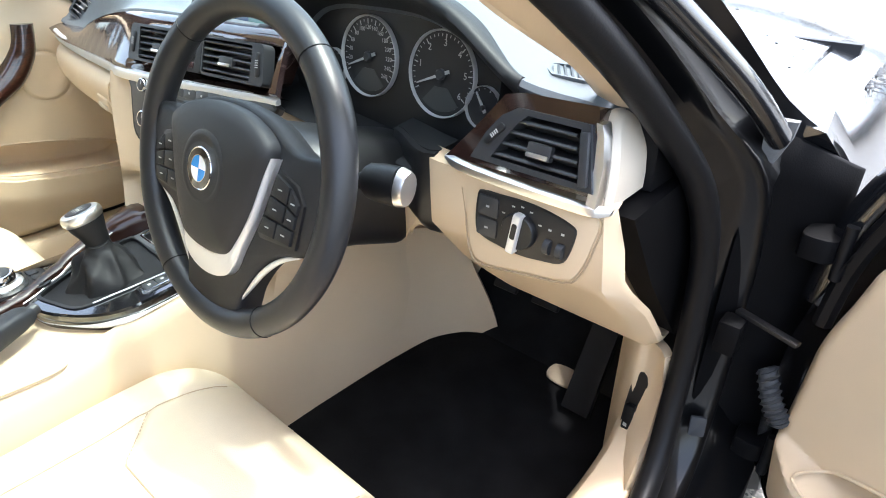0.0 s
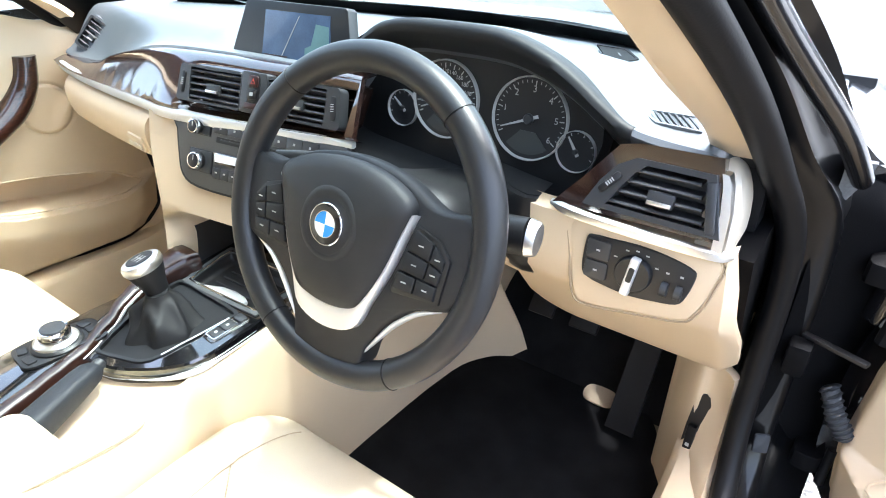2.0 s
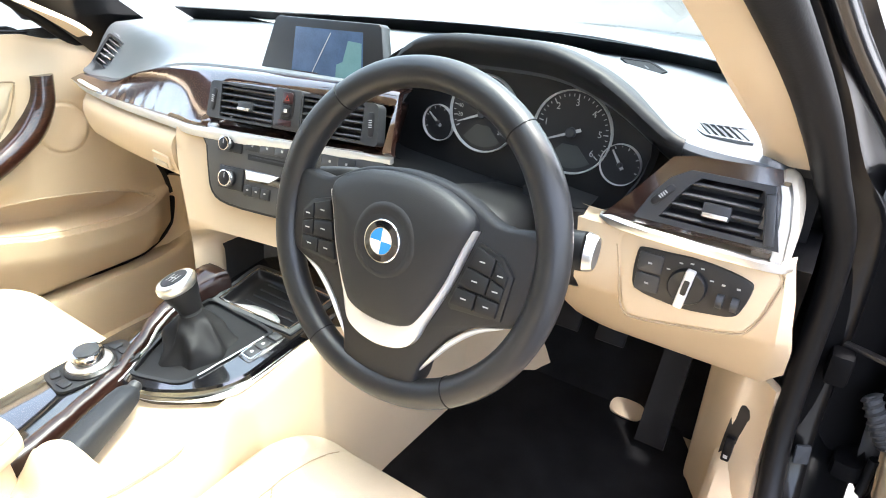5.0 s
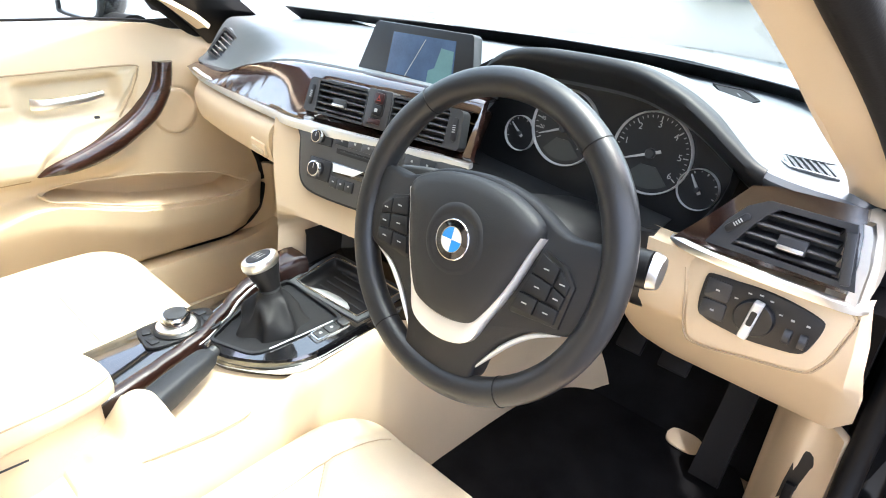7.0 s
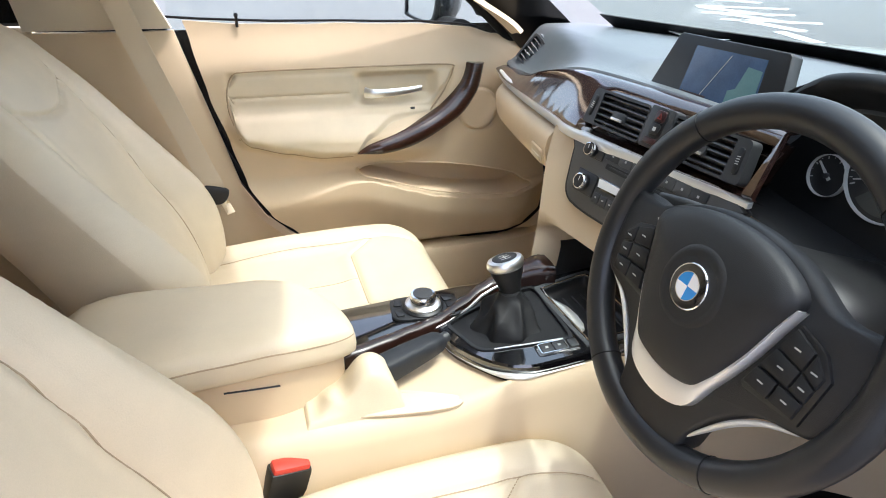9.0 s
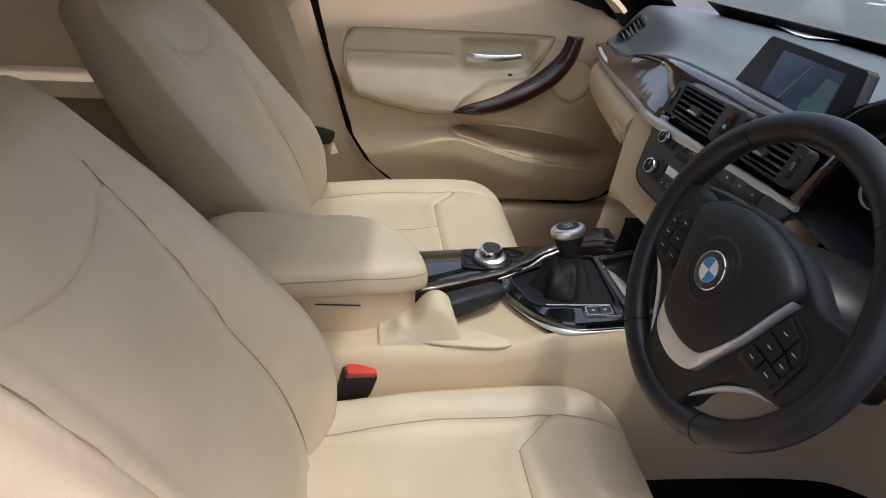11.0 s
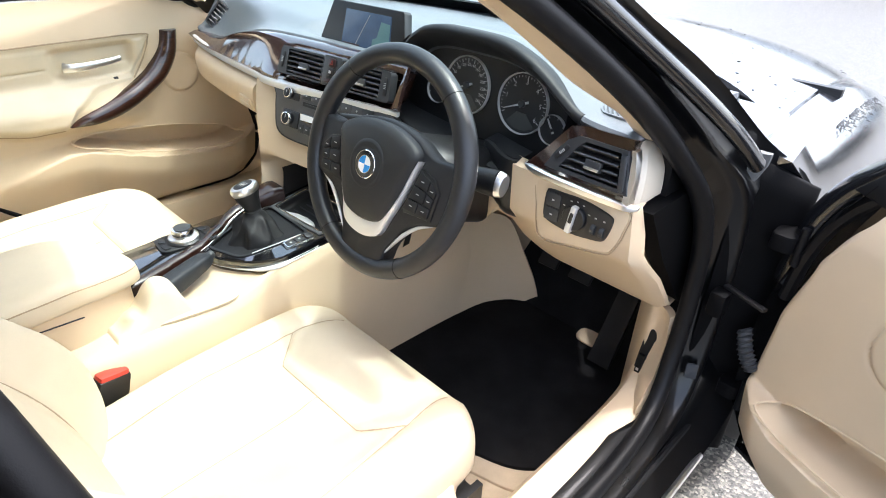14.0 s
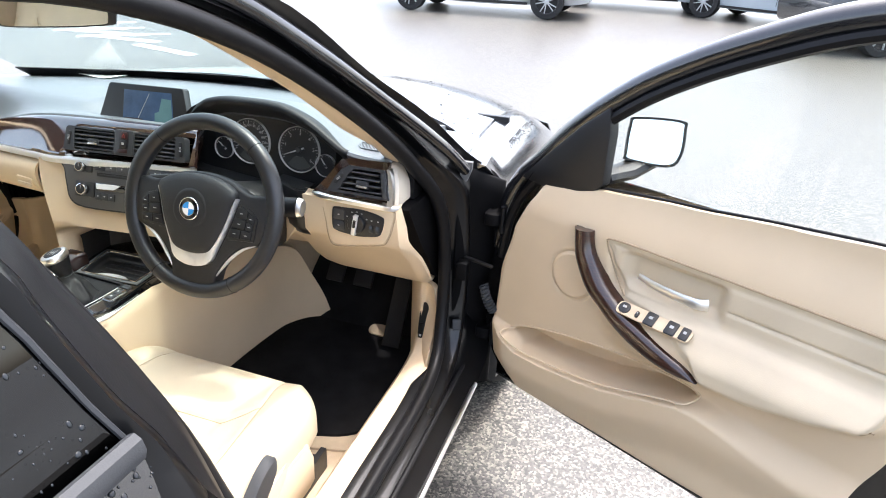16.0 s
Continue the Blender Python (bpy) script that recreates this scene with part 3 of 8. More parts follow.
for s in (-1, 1):
    k = 0.10 if s > 0 else 0.0
    edge = [(0.40, -0.22), (0.477, -0.313), (0.528, -0.366), (0.621, -0.418), (0.727, -0.443), (0.838, -0.471), (0.954, -0.501), (1.0, -0.512)]
    rows = []
    for z, y in edge:
        x = 0.765 - 0.02 * ss(z, 0.5, 1.0) - k
        rows.append([V((x + 0.004) * s, y - k + 0.004, z), V((x - 0.008) * s, y - k - 0.012, z), V((x - 0.012) * s, lerp(y, -0.78, 0.5), z), V(x * s, -0.79, z)])
    part("pillar_panel", sheet(rows, (0.015 * s, 0, 0)), BEIGE, car, "beige centre pillar trim")
    quad_panel("upper_pillar_panel", [((0.735 - k) * s, -0.51 - k, 1.005), ((0.735 - k) * s, -0.79, 1.005), ((0.56 - k * 0.5) * s, -0.78, 1.32), ((0.56 - k * 0.5) * s, -0.62 - k, 1.32)], (0.02 * s, 0, 0), HEADLINER, "light upper pillar trim", bulge=(-0.012 * s, 0, 0))
    quad_panel("rear_door_panel", [((0.76 - k * 0.6) * s, -0.70, 0.27), ((0.76 - k * 0.6) * s, -1.68, 0.27), ((0.76 - k * 0.6) * s, -1.65, 0.96 if s > 0 else 1.03), ((0.75 - k * 0.6) * s, -0.78, 0.95 if s > 0 else 1.01)], (0.03 * s, 0, 0), LEATHER, "beige rear door panel", bulge=(-0.03 * s, 0, 0))
    bm = loft([[V((0.73 + 0.02 * k) * s * 1.0, y, z) for k, z in ((0, 0.70), (-2.5, 0.72), (-2.5, 0.76), (0, 0.78))] for y in (-0.82, -1.1, -1.45)], True)
    part("rear_armrest", bm, LEATHER, car, "beige rear door armrest")
    bm = tube([(0.715 * s, y, 0.845) for y in (-0.92, -1.0, -1.05)], 0.007, 8)
    part("rear_door_handle", bm, BRIGHT, car, "chrome rear door handle")
rear = thing("rear_bench", (0, -1.35, 0.30), "beige leather rear bench seat", "rear seat")
bm = loft([[V(x, y, z) for y, z in ((-1.05, 0.33), (-1.02, 0.47), (-1.06, 0.53), (-1.45, 0.50), (-1.6, 0.42), (-1.6, 0.33))] for x in (-0.66, -0.35, 0, 0.35, 0.66)], True)
part("cushion", bm, LEATHER, rear)
bm = loft([[V(x, y, z) for y, z in ((-1.45, 0.46), (-1.42, 0.52), (-1.66, 1.02), (-1.74, 1.03), (-1.72, 0.5))] for x in (-0.66, -0.35, 0, 0.35, 0.66)], True)
part("backrest", bm, LEATHER, rear)

MOULDING = material("grey_black_moulding", (0.045, 0.048, 0.052), 0.6, grain=700, bump=0.3, vary=0.08, spec=0.25)
# rear end of the cabin: far rear window, rear screen, shelf, quarter panels
far = [[V(-lerp(0.752, 0.60, t / 4), lerp(-0.79, -1.62, j / 6), lerp(1.02, 1.335, t / 4)) for j in range(7)] for t in range(5)]
part("rear_side_pane", sheet(far, (-0.004, 0, 0)), DARK_GLASS, car, "dark far rear window")
shelf = [[V(lerp(-0.72, 0.72, j / 6), lerp(-1.66, -2.1, t / 3), 1.0) for j in range(7)] for t in range(4)]
part("parcel_shelf", sheet(shelf, (0, 0, -0.02)), MAT_BLACK, car, "dark parcel shelf")
back = [[V(lerp(-0.62, 0.62, j / 8) * lerp(1.0, 0.85, t / 5), lerp(-2.1, -1.72, t / 5), lerp(1.0, 1.30, t / 5)) for j in range(9)] for t in range(6)]
part("rear_screen", sheet(back, (0, -0.004, 0.003)), DARK_GLASS, car, "dark rear screen")
for s in (1, -1):
    quad_panel("quarter_trim", [(0.76 * s, -1.60, 0.27), (0.74 * s, -2.12, 0.27), (0.56 * s, -1.74, 1.34), (0.60 * s, -1.58, 1.34)], (0.02 * s, 0, 0), HEADLINER, "light quarter trim")
# rear door, closed, on the near side
rd = thing("rear_door", (0.86, -1.1, 0.35), "closed black rear door with rain drops on its glass", "car door")
rows = []
for i in range(9):
    t = i / 8
    rows.append([V(0.872 + 0.012 * math.sin(v / 10 * 3.0) - 0.17 * max(0, v / 10 - 0.87), lerp(lerp(-0.56, -0.62, v / 10), -1.62, t), lerp(0.36, 1.025, v / 10)) for v in range(11)])
part("door_skin", sheet(rows, (-0.05, 0, 0)), WET_PAINT, rd, "black painted door skin with drops")
bm = tube([(0.858, lerp(-0.632, -1.6, t / 8), 1.034) for t in range(9)], 0.013, 8, shape=(0.7, 1))
part("belt_moulding", bm, MOULDING, rd, "black rubber belt moulding")
A = spline([(0.846, -0.630, 1.030), (0.836, -0.640, 1.060), (0.829, -0.645, 1.078), (0.817, -0.655, 1.116), (0.805, -0.665, 1.15), (0.782, -0.69, 1.20), (0.66, -0.80, 1.32)], 2)
Bq = [V(p.x, -1.6 + 0.2 * max(0, p.z - 1.1), p.z) for p in A]
pane = part("pane", sheet([[a.lerp(b, j / 6) for j in range(7)] for a, b in zip(A, Bq)], (-0.004, 0, -0.002)), DARK_GLASS, rd, "dark rear window glass with drops")
part("glass_edge", tube([p + V(0.002, 0.001, 0.001) for p in A], 0.0028, 6), MOULDING, rd, "pale grey lip along the front edge of the glass")
G = spline([(0.878, -0.592, 0.950), (0.868, -0.601, 0.985), (0.855, -0.609, 1.02), (0.841, -0.625, 1.063), (0.827, -0.636, 1.106), (0.814, -0.645, 1.146), (0.801, -0.653, 1.183), (0.765, -0.69, 1.25), (0.68, -0.755, 1.335)], 3)
L = spline([(0.870, -0.640, 0.950), (0.860, -0.632, 0.985), (0.850, -0.629, 1.02), (0.838, -0.639, 1.055), (0.826, -0.648, 1.09), (0.814, -0.658, 1.125), (0.802, -0.667, 1.158), (0.772, -0.70, 1.225), (0.69, -0.765, 1.315)], 3)
part("window_frame", sheet([[g + V(-0.006, 0.005, 0), g, g.lerp(e, 0.25) + V(0.004, 0, 0.003), g.lerp(e, 0.75) + V(0.003, 0, 0.002), e] for g, e in zip(G, L)], (-0.012, 0.004, -0.006)), FRAME_BLACK, rd, "gloss black window frame")
I = spline([(0.842, -0.536, 0.84), (0.815, -0.543, 0.937), (0.794, -0.547, 0.989), (0.772, -0.559, 1.044), (0.755, -0.573, 1.089), (0.739, -0.586, 1.127), (0.723, -0.596, 1.167), (0.685, -0.625, 1.24), (0.60, -0.68, 1.325)], 3)
part("pillar_seal", sheet([[e + V(-0.02, -0.03, 0), e + V(-0.006, -0.004, 0), e, e.lerp(g, 0.2) + V(0.006, 0.006, 0.004), e.lerp(g, 0.6) + V(0.006, 0.005, 0.004), g + V(-0.010, 0.008, -0.002)] for g, e in zip(G, I)], (-0.010, -0.006, -0.004)), RUBBER, car, "wide black rubber seal of the centre pillar")

# floor, tunnel, bulkhead
quad_panel("floor_carpet", [(-0.76, -1.7, 0.285), (0.76, -1.7, 0.285), (0.76, 0.62, 0.285), (-0.76, 0.62, 0.285)], (0, 0, -0.02), CARPET, "beige floor carpet", 10)
quad_panel("bulkhead", [(-0.78, 0.60, 0.285), (0.78, 0.60, 0.285), (0.78, 0.90, 0.62), (-0.78, 0.90, 0.62)], (0, 0.02, 0), MAT_BLACK, "dark carpeted bulkhead")
quad_panel("upper_bulkhead", [(-0.78, 0.90, 0.62), (0.78, 0.90, 0.62), (0.78, 0.93, 0.95), (-0.78, 0.93, 0.95)], (0, 0.02, 0), BLACK, "black upper bulkhead")
for s in (1, -1):
    quad_panel("footwell_side", [(0.70 * s, 0.46, 0.28), (0.70 * s, 0.94, 0.28), (0.70 * s, 0.94, 0.93), (0.70 * s, 0.46, 0.87)], (0.012 * s, 0, 0), MAT_BLACK, "dark carpeted footwell side", 2)
KICK_EDGE = [(0.28, 0.75, 0.322), (0.36, 0.75, 0.325), (0.43, 0.747, 0.338), (0.476, 0.744, 0.396), (0.541, 0.742, 0.418), (0.60, 0.739, 0.411), (0.65, 0.736, 0.394), (0.675, 0.734, 0.386)]
for s in (1, -1):
    rows = []
    for z in (0.28, 0.32, 0.36, 0.40, 0.43, 0.453, 0.476, 0.51, 0.541, 0.57, 0.59, 0.61):
        ex, ey = along(KICK_EDGE, z)
        d = ey - 0.418
        row = [(ex, ey), (0.726, 0.431 + d * 0.75), (0.708, 0.438 + d * 0.4), (0.692, 0.436 + d * 0.12), (0.672, 0.455), (0.652, 0.487), (0.638, 0.525), (0.640, 0.70), (0.66, 0.92)]
        rows.append(spline([V(x * s, y, z) for x, y in row], 4))
    part("kick_panel", sheet(rows, (0.006 * s, 0.014, 0)), BEIGE, car, "beige footwell side panel")


# ---- dashboard ----
dash = thing("dashboard", (0, 0.3, 0.70), "charcoal and beige dashboard with dark wood and chrome trim", "dashboard")

# rear lip of the soft top: x, y, z
LIP = [(-0.70, 0.262, 0.915), (-0.62, 0.262, 0.902), (-0.55, 0.258, 0.902), (-0.45, 0.25, 0.935), (-0.34, 0.235, 0.968), (-0.22, 0.228, 0.986), (-0.05, 0.232, 0.993), (0.10, 0.24, 0.994), (0.15, 0.25, 1.00),
       (0.19, 0.262, 1.048), (0.24, 0.262, 1.068), (0.31, 0.258, 1.073), (0.40, 0.255, 1.072), (0.46, 0.252, 1.057), (0.50, 0.251, 1.038), (0.54, 0.249, 1.012), (0.575, 0.248, 0.993), (0.62, 0.248, 0.986), (0.66, 0.25, 0.983), (0.69, 0.255, 0.974)]


LIP = [tuple(p) for p in spline(LIP, 5)]


def cowl_y(x):
    return along([(p[0], p[1]) for p in COWL], x)[0]


def dash_z(x, y):
    ly, lz = along(LIP, x)
    front = cowl_y(max(-0.66, min(0.66, x)))
    base = along([(0.25, 0.988), (0.32, 1.002), (0.45, 1.002), (0.65, 0.985), (0.95, 0.958)], y)[0]
    # behind the display the top dips
    base -= 0.028 * ss(y, 0.25, 0.29) * (1 - ss(y, 0.34, 0.42)) * ss(x, -0.22, -0.12) * (1 - ss(x, 0.12, 0.17))
    w = 1 - ss(y, ly, ly + 0.10 + 0.25 * ss(x, 0.12, 0.2) * (1 - ss(x, 0.56, 0.66)))
    return lerp(base, lz, w)


xs = [-0.70 + 1.388 * i / 94 for i in range(95)]
rows = []
for x in xs:
    ly, lz = along(LIP, x)
    fy = cowl_y(max(-0.66, min(0.66, x)))
    r = [V(x, ly + 0.035, lz - 0.035), V(x, ly + 0.006, lz - 0.014), V(x, ly, lz - 0.006)]
    for k in range(26):
        y = lerp(ly + 0.004, fy - 0.012, (k / 25) ** 1.35)
        r.append(V(x, y, dash_z(x, y)))
    r.append(V(x, fy - 0.005, 0.94))
    rows.append(r)
part("soft_top", sheet(rows, (0, 0.012, -0.012)), DASH, dash, "charcoal grained soft dash top", 50)
rows = []
for i in range(61):
    x = 0.125 + 0.455 * i / 60
    ly, lz = along(LIP, x)
    # extra width behind the lip: the hood's dark reflection, put in as black
    wide = 0.004 + 0.020 * ss(x, 0.12, 0.2) * (1 - ss(x, 0.5, 0.58))
    rows.append([V(x, ly + 0.034, lz - 0.038), V(x, ly + 0.004, lz - 0.017), V(x, ly - 0.0025, lz - 0.007), V(x, ly, lz - 0.001), V(x, ly + 0.006, dash_z(x, ly + 0.006) + 0.0022), V(x, ly + 0.006 + wide, dash_z(x, ly + 0.006 + wide) + 0.0012)])
part("hood_lip", sheet(rows, (0, 0.002, -0.002)), BEZEL, dash, "black front lip of the instrument hood, widened for a dark reflection", 60)

# trim band between lip and chrome strip
STRIP = [(-0.70, 0.250, 0.897), (-0.60, 0.228, 0.893), (-0.45, 0.205, 0.892), (-0.24, 0.176, 0.898), (-0.15, 0.160, 0.903), (0.0, 0.180, 0.905), (0.12, 0.198, 0.907), (0.245, 0.216, 0.912)]
UPPER = [(-0.70, 0.256, 0.905), (-0.60, 0.246, 0.905), (-0.52, 0.24, 0.918), (-0.44, 0.234, 0.942), (-0.33, 0.222, 0.966), (-0.22, 0.212, 0.982), (-0.05, 0.212, 0.990), (0.10, 0.225, 0.992), (0.18, 0.238, 0.993), (0.245, 0.250, 0.990)]
STRIP, UPPER = ([tuple(p) for p in spline(q, 5)] for q in (STRIP, UPPER))
rows = []
for i in range(120):
    x = -0.70 + 0.918 * i / 119
    (sy, sz), (uy, uz) = along(STRIP, x), along(UPPER, x)
    r = []
    for k in range(17):
        t = k / 16
        sink = 0.045 * ss(x, -0.124, -0.118) * (1 - ss(x, 0.193, 0.199)) * ss(t, 0.10, 0.16) * (1 - ss(t, 0.76, 0.82))
        r.append(V(x - 0.020 * t * ss(x, 0.198, 0.218), lerp(sy, uy, t) - 0.020 * (1 - t) ** 0.8 * ss(t, 0.0, 0.10) + sink, lerp(sz, uz, t)))
    r.append(V(x - 0.020 * ss(x, 0.198, 0.218), uy + 0.022, uz + 0.001))
    rows.append(r)
part("wood_trim", sheet(rows, (0, 0.008, -0.004)), WOOD, dash, "lacquered dark wood veneer band", 60)
def flat_band(path, h, d):
    """A flat metal band with rounded edges that faces the seats along a path."""
    prof = ((0.004, -0.5), (-0.001, -0.5), (-0.0035, -0.38), (-0.0042, 0.0), (-0.0035, 0.38), (-0.001, 0.5), (0.004, 0.5))
    n = len(path) - 1
    slim = [lerp(0.45, 1.0, ss(min(k, n - k), 0.0, 3.5)) for k in range(n + 1)]
    return loft([[p + V(0, a * d, b * h * q + 0.20 * a * d) for a, b in prof] for p, q in zip(path, slim)], True)


path = [V(-0.70 + 0.914 * i / 60, *along(STRIP, -0.70 + 0.914 * i / 60)) + V(0, -0.009, -0.003) for i in range(61)]
part("chrome_strip", flat_band(path, 0.0185, 1.0), SATIN, dash, "bright metal strip under the wood band")

# lower beige dash: glove box side, centre, knee panel. profile by x
def lower_profile(x):
    sy, sz = along(STRIP, x) if x < 0.245 else along([(0.245, 0.216, 0.912), (0.36, 0.25, 0.90), (0.50, 0.222, 0.897), (0.71, 0.224, 0.894)], x)
    return sy, sz


rows = []
for i in range(31):
    x = -0.70 + 0.475 * i / 30
    sy, sz = lower_profile(x)
    prof = [(0.02, -0.014), (-0.010, -0.020), (-0.026, -0.040), (-0.024, -0.075), (-0.006, -0.105), (0.05, -0.118), (0.16, -0.12)]
    pr = spline([V(0, a, b) for a, b in prof], 3)
    tuck = 0.03 * (1 - ss(x, -0.70, -0.62))
    rows.append([V(x, sy + p.y + tuck, sz + p.z) for p in pr])
glove = part("glove_box", sheet(rows, (0, 0.008, -0.002)), BEIGE, dash, "beige glove box lid with a latch", 60)
gm = frame_of((-0.275, 0.152, 0.822), (1, -0.13, 0), (-0.13, -1, -0.15))
lt = part("latch", prism(rect(0.062, 0.028, 0.005), 0.012, gm, 0.003), BEIGE, glove, "recessed beige latch")
part("latch_lip", prism(rect(0.05, 0.010, 0.003, cy=-0.004), 0.004, gm @ pose(0, 0, 0.003), 0.001), LEATHER, lt)

# centre stack surround
def stack_y(x, z):
    return 0.165 + 0.12 * x + 0.35 * (z - 0.86)


STACK_N = Vector((0.12, -1, 0.35)).normalized()
STACK = frame_of((0.025, stack_y(0.025, 0.86), 0.86), (1, 0.12, 0), STACK_N)
rows = []
for j in range(31):
    z = lerp(0.894, 0.60, j / 30)
    left = -0.222 + 0.085 * (1 - ss(z, 0.64, 0.905))
    right = lerp(0.20, 0.205, ss(z, 0.66, 0.90))
    fy = -0.15 * (1 - ss(z, 0.715, 0.745))
    row = [V(left - 0.012, 0.42, z), V(left - 0.006, stack_y(left, z) + 0.06, z), V(left, stack_y(left, z) + 0.018, z), V(left + 0.012, stack_y(left, z) + 0.004, z), V(left + 0.05, stack_y(left + 0.05, z) + 0.004 - fy * 0.9, z)]
    for k in range(1, 6):
        x = lerp(left + 0.05, right, k / 5)
        row.append(V(x, stack_y(x, z) + 0.006 - fy, z))
    row.append(V(right + 0.006, stack_y(right, z) + 0.05, min(z, 0.872)))
    row.append(V(right + 0.004, stack_y(right, z) + 0.07, min(z, 0.866)))
    rows.append(row)
part("console_surround", sheet(rows, (0, 0.008, 0)), BEIGE, dash, "beige centre stack surround", 60)
lining = []
for r in rows:
    if r[0].z < 0.722:
        p = r[4]
        lining.append([p + V(0.004, -0.110, 0)] + [p + V(0.006, -0.03, 0)] + [q + V(0, -0.005, 0) for q in r[5:10]] + [r[9] + V(0.004, -0.03, 0)])
part("cubby_lining", sheet(lining, (0, 0.003, 0)), BLACK, dash, "black lining of the recess under the radio", 40)

# knee panel of the driver's side
KNEE = [(0.0, 0.0), (-0.010, -0.004), (-0.012, -0.05), (-0.010, -0.085), (0.006, -0.105), (0.060, -0.155), (0.112, -0.215), (0.160, -0.258), (0.195, -0.276), (0.30, -0.25)]
rows = []
for i in range(40):
    x = 0.20 + 0.536 * i / 39
    sy, sz = lower_profile(min(x, 0.71))
    drop = 0.075 * (1 - ss(x, 0.40, 0.475))
    edge = 0.018 * ss(x, 0.722, 0.737) ** 2
    r = []
    for a, b in KNEE:
        bb = b
        xx = x if x < 0.7 else lerp(0.70, along([(0, 0.714), (0.07, 0.728), (0.14, 0.737), (0.22, 0.738), (0.28, 0.722)], -b)[0], (x - 0.7) / 0.036)
        r.append(V(xx, sy + a + edge * (0.4 if b > -0.02 else 1) + 0.06 * (1 - ss(x, 0.36, 0.44)), sz + bb - drop * (1 if b > -0.09 else 0.3 if b > -0.13 else 0)))
    rows.append(r)
cover = []
for i in range(9):
    x = lerp(0.395, 0.4905, i / 8)
    sy, sz = lower_profile(x)
    back = 0.016 * (1 - ss(x, 0.40, 0.47)) + 0.008 * ss(x, 0.4885, 0.4905)
    cover.append([V(x, sy + 0.03, sz + 0.004), V(x, sy - 0.014 + back, sz + 0.001), V(x, sy - 0.019 + back, sz - 0.05), V(x, sy - 0.017 + back, sz - 0.085), V(x, sy - 0.004 + back, sz - 0.104), V(x, sy + 0.03, sz - 0.122)])
part("column_cover", sheet(cover, (0, 0.008, 0.002)), BLACK, dash, "black cover beside the steering column", 50)
part("knee_panel", sheet(rows, (0, 0.01, 0.004)), BEIGE, dash, "beige knee panel", 45)
path = [V(0.512, 0.216, 0.903), V(0.54, 0.206, 0.901), V(0.60, 0.204, 0.8985), V(0.66, 0.206, 0.8965), V(0.700, 0.211, 0.895), V(0.714, 0.222, 0.8945)]
part("chrome_strip", flat_band([p + V(0, -0.003, 0) for p in spline(path, 4)], 0.0110, 0.8), CHROME, dash, "bright metal strip under the side vent")
bar = [[V(x0, y + 0.001, z), V(x0 + 0.001, y - 0.002, z), V(x1 - 0.001, y - 0.002, z), V(x1, y + 0.001, z), V(x1, y + 0.012, z), V(x0, y + 0.012, z)] for z, y, x0, x1 in ((0.899, 0.2075, 0.691, 0.7035), (0.935, 0.2180, 0.690, 0.7010), (0.962, 0.2260, 0.685, 0.6945), (0.973, 0.2295, 0.681, 0.6895))]
part("chrome_upright", loft(bar, True), CHROME, dash, "bright metal bar up the dash end")

# wood field round the driver's vent and the end cap of the dash
VENT_N = Vector((0.0, -1, 0.30)).normalized()
VENT = frame_of((0.62, 0.2195, 0.94), (1, 0, 0), VENT_N)
part("vent_surround", ring_plate([(-0.105, -0.036), (0.082, -0.034), (0.060, 0.049), (-0.022, 0.047), (-0.044, 0.042), (-0.075, 0.0)], [(-0.066, -0.028), (0.073, -0.029), (0.056, 0.029), (-0.021, 0.029), (-0.038, 0.019), (-0.053, 0.0)], 0.03, VENT), WOOD, dash, "dark wood field round the side vent")
bm = loft([[V(0.672, y0, z), V(x1 - 0.006, y0, z), V(x1, y0 + 0.006, z), V(x1, 0.298, z), V(0.672, 0.305, z)] for z, y0, x1 in ((0.893, 0.224, 0.7085), (0.910, 0.227, 0.7085), (0.930, 0.232, 0.7065), (0.946, 0.237, 0.7030), (0.960, 0.242, 0.6985), (0.972, 0.250, 0.6925), (0.978, 0.258, 0.686))], True)
part("end_cap", bm, PALE, dash, "dash end cap in beige lightened as if sunlit")
part("pillar_foot", loft([[V(x, y, z) for y, z in ((0.300, 0.889), (0.300, 0.93), (0.285, 0.972), (0.275, 0.984), (0.42, 0.955), (0.42, 0.885))] for x in (0.655, 0.7165)], True), RUBBER, dash, "black foot of the screen pillar trim")
part("lower_end_cap", loft([[V(x, y, z) for y, z in ((0.235, 0.886), (0.42, 0.888), (0.48, 0.72), (0.49, 0.62), (0.455, 0.62), (0.40, 0.68), (0.32, 0.77))] for x in (0.70, 0.726, 0.7305)], True), DEEP_BLACK, dash, "black lower end of the dash")

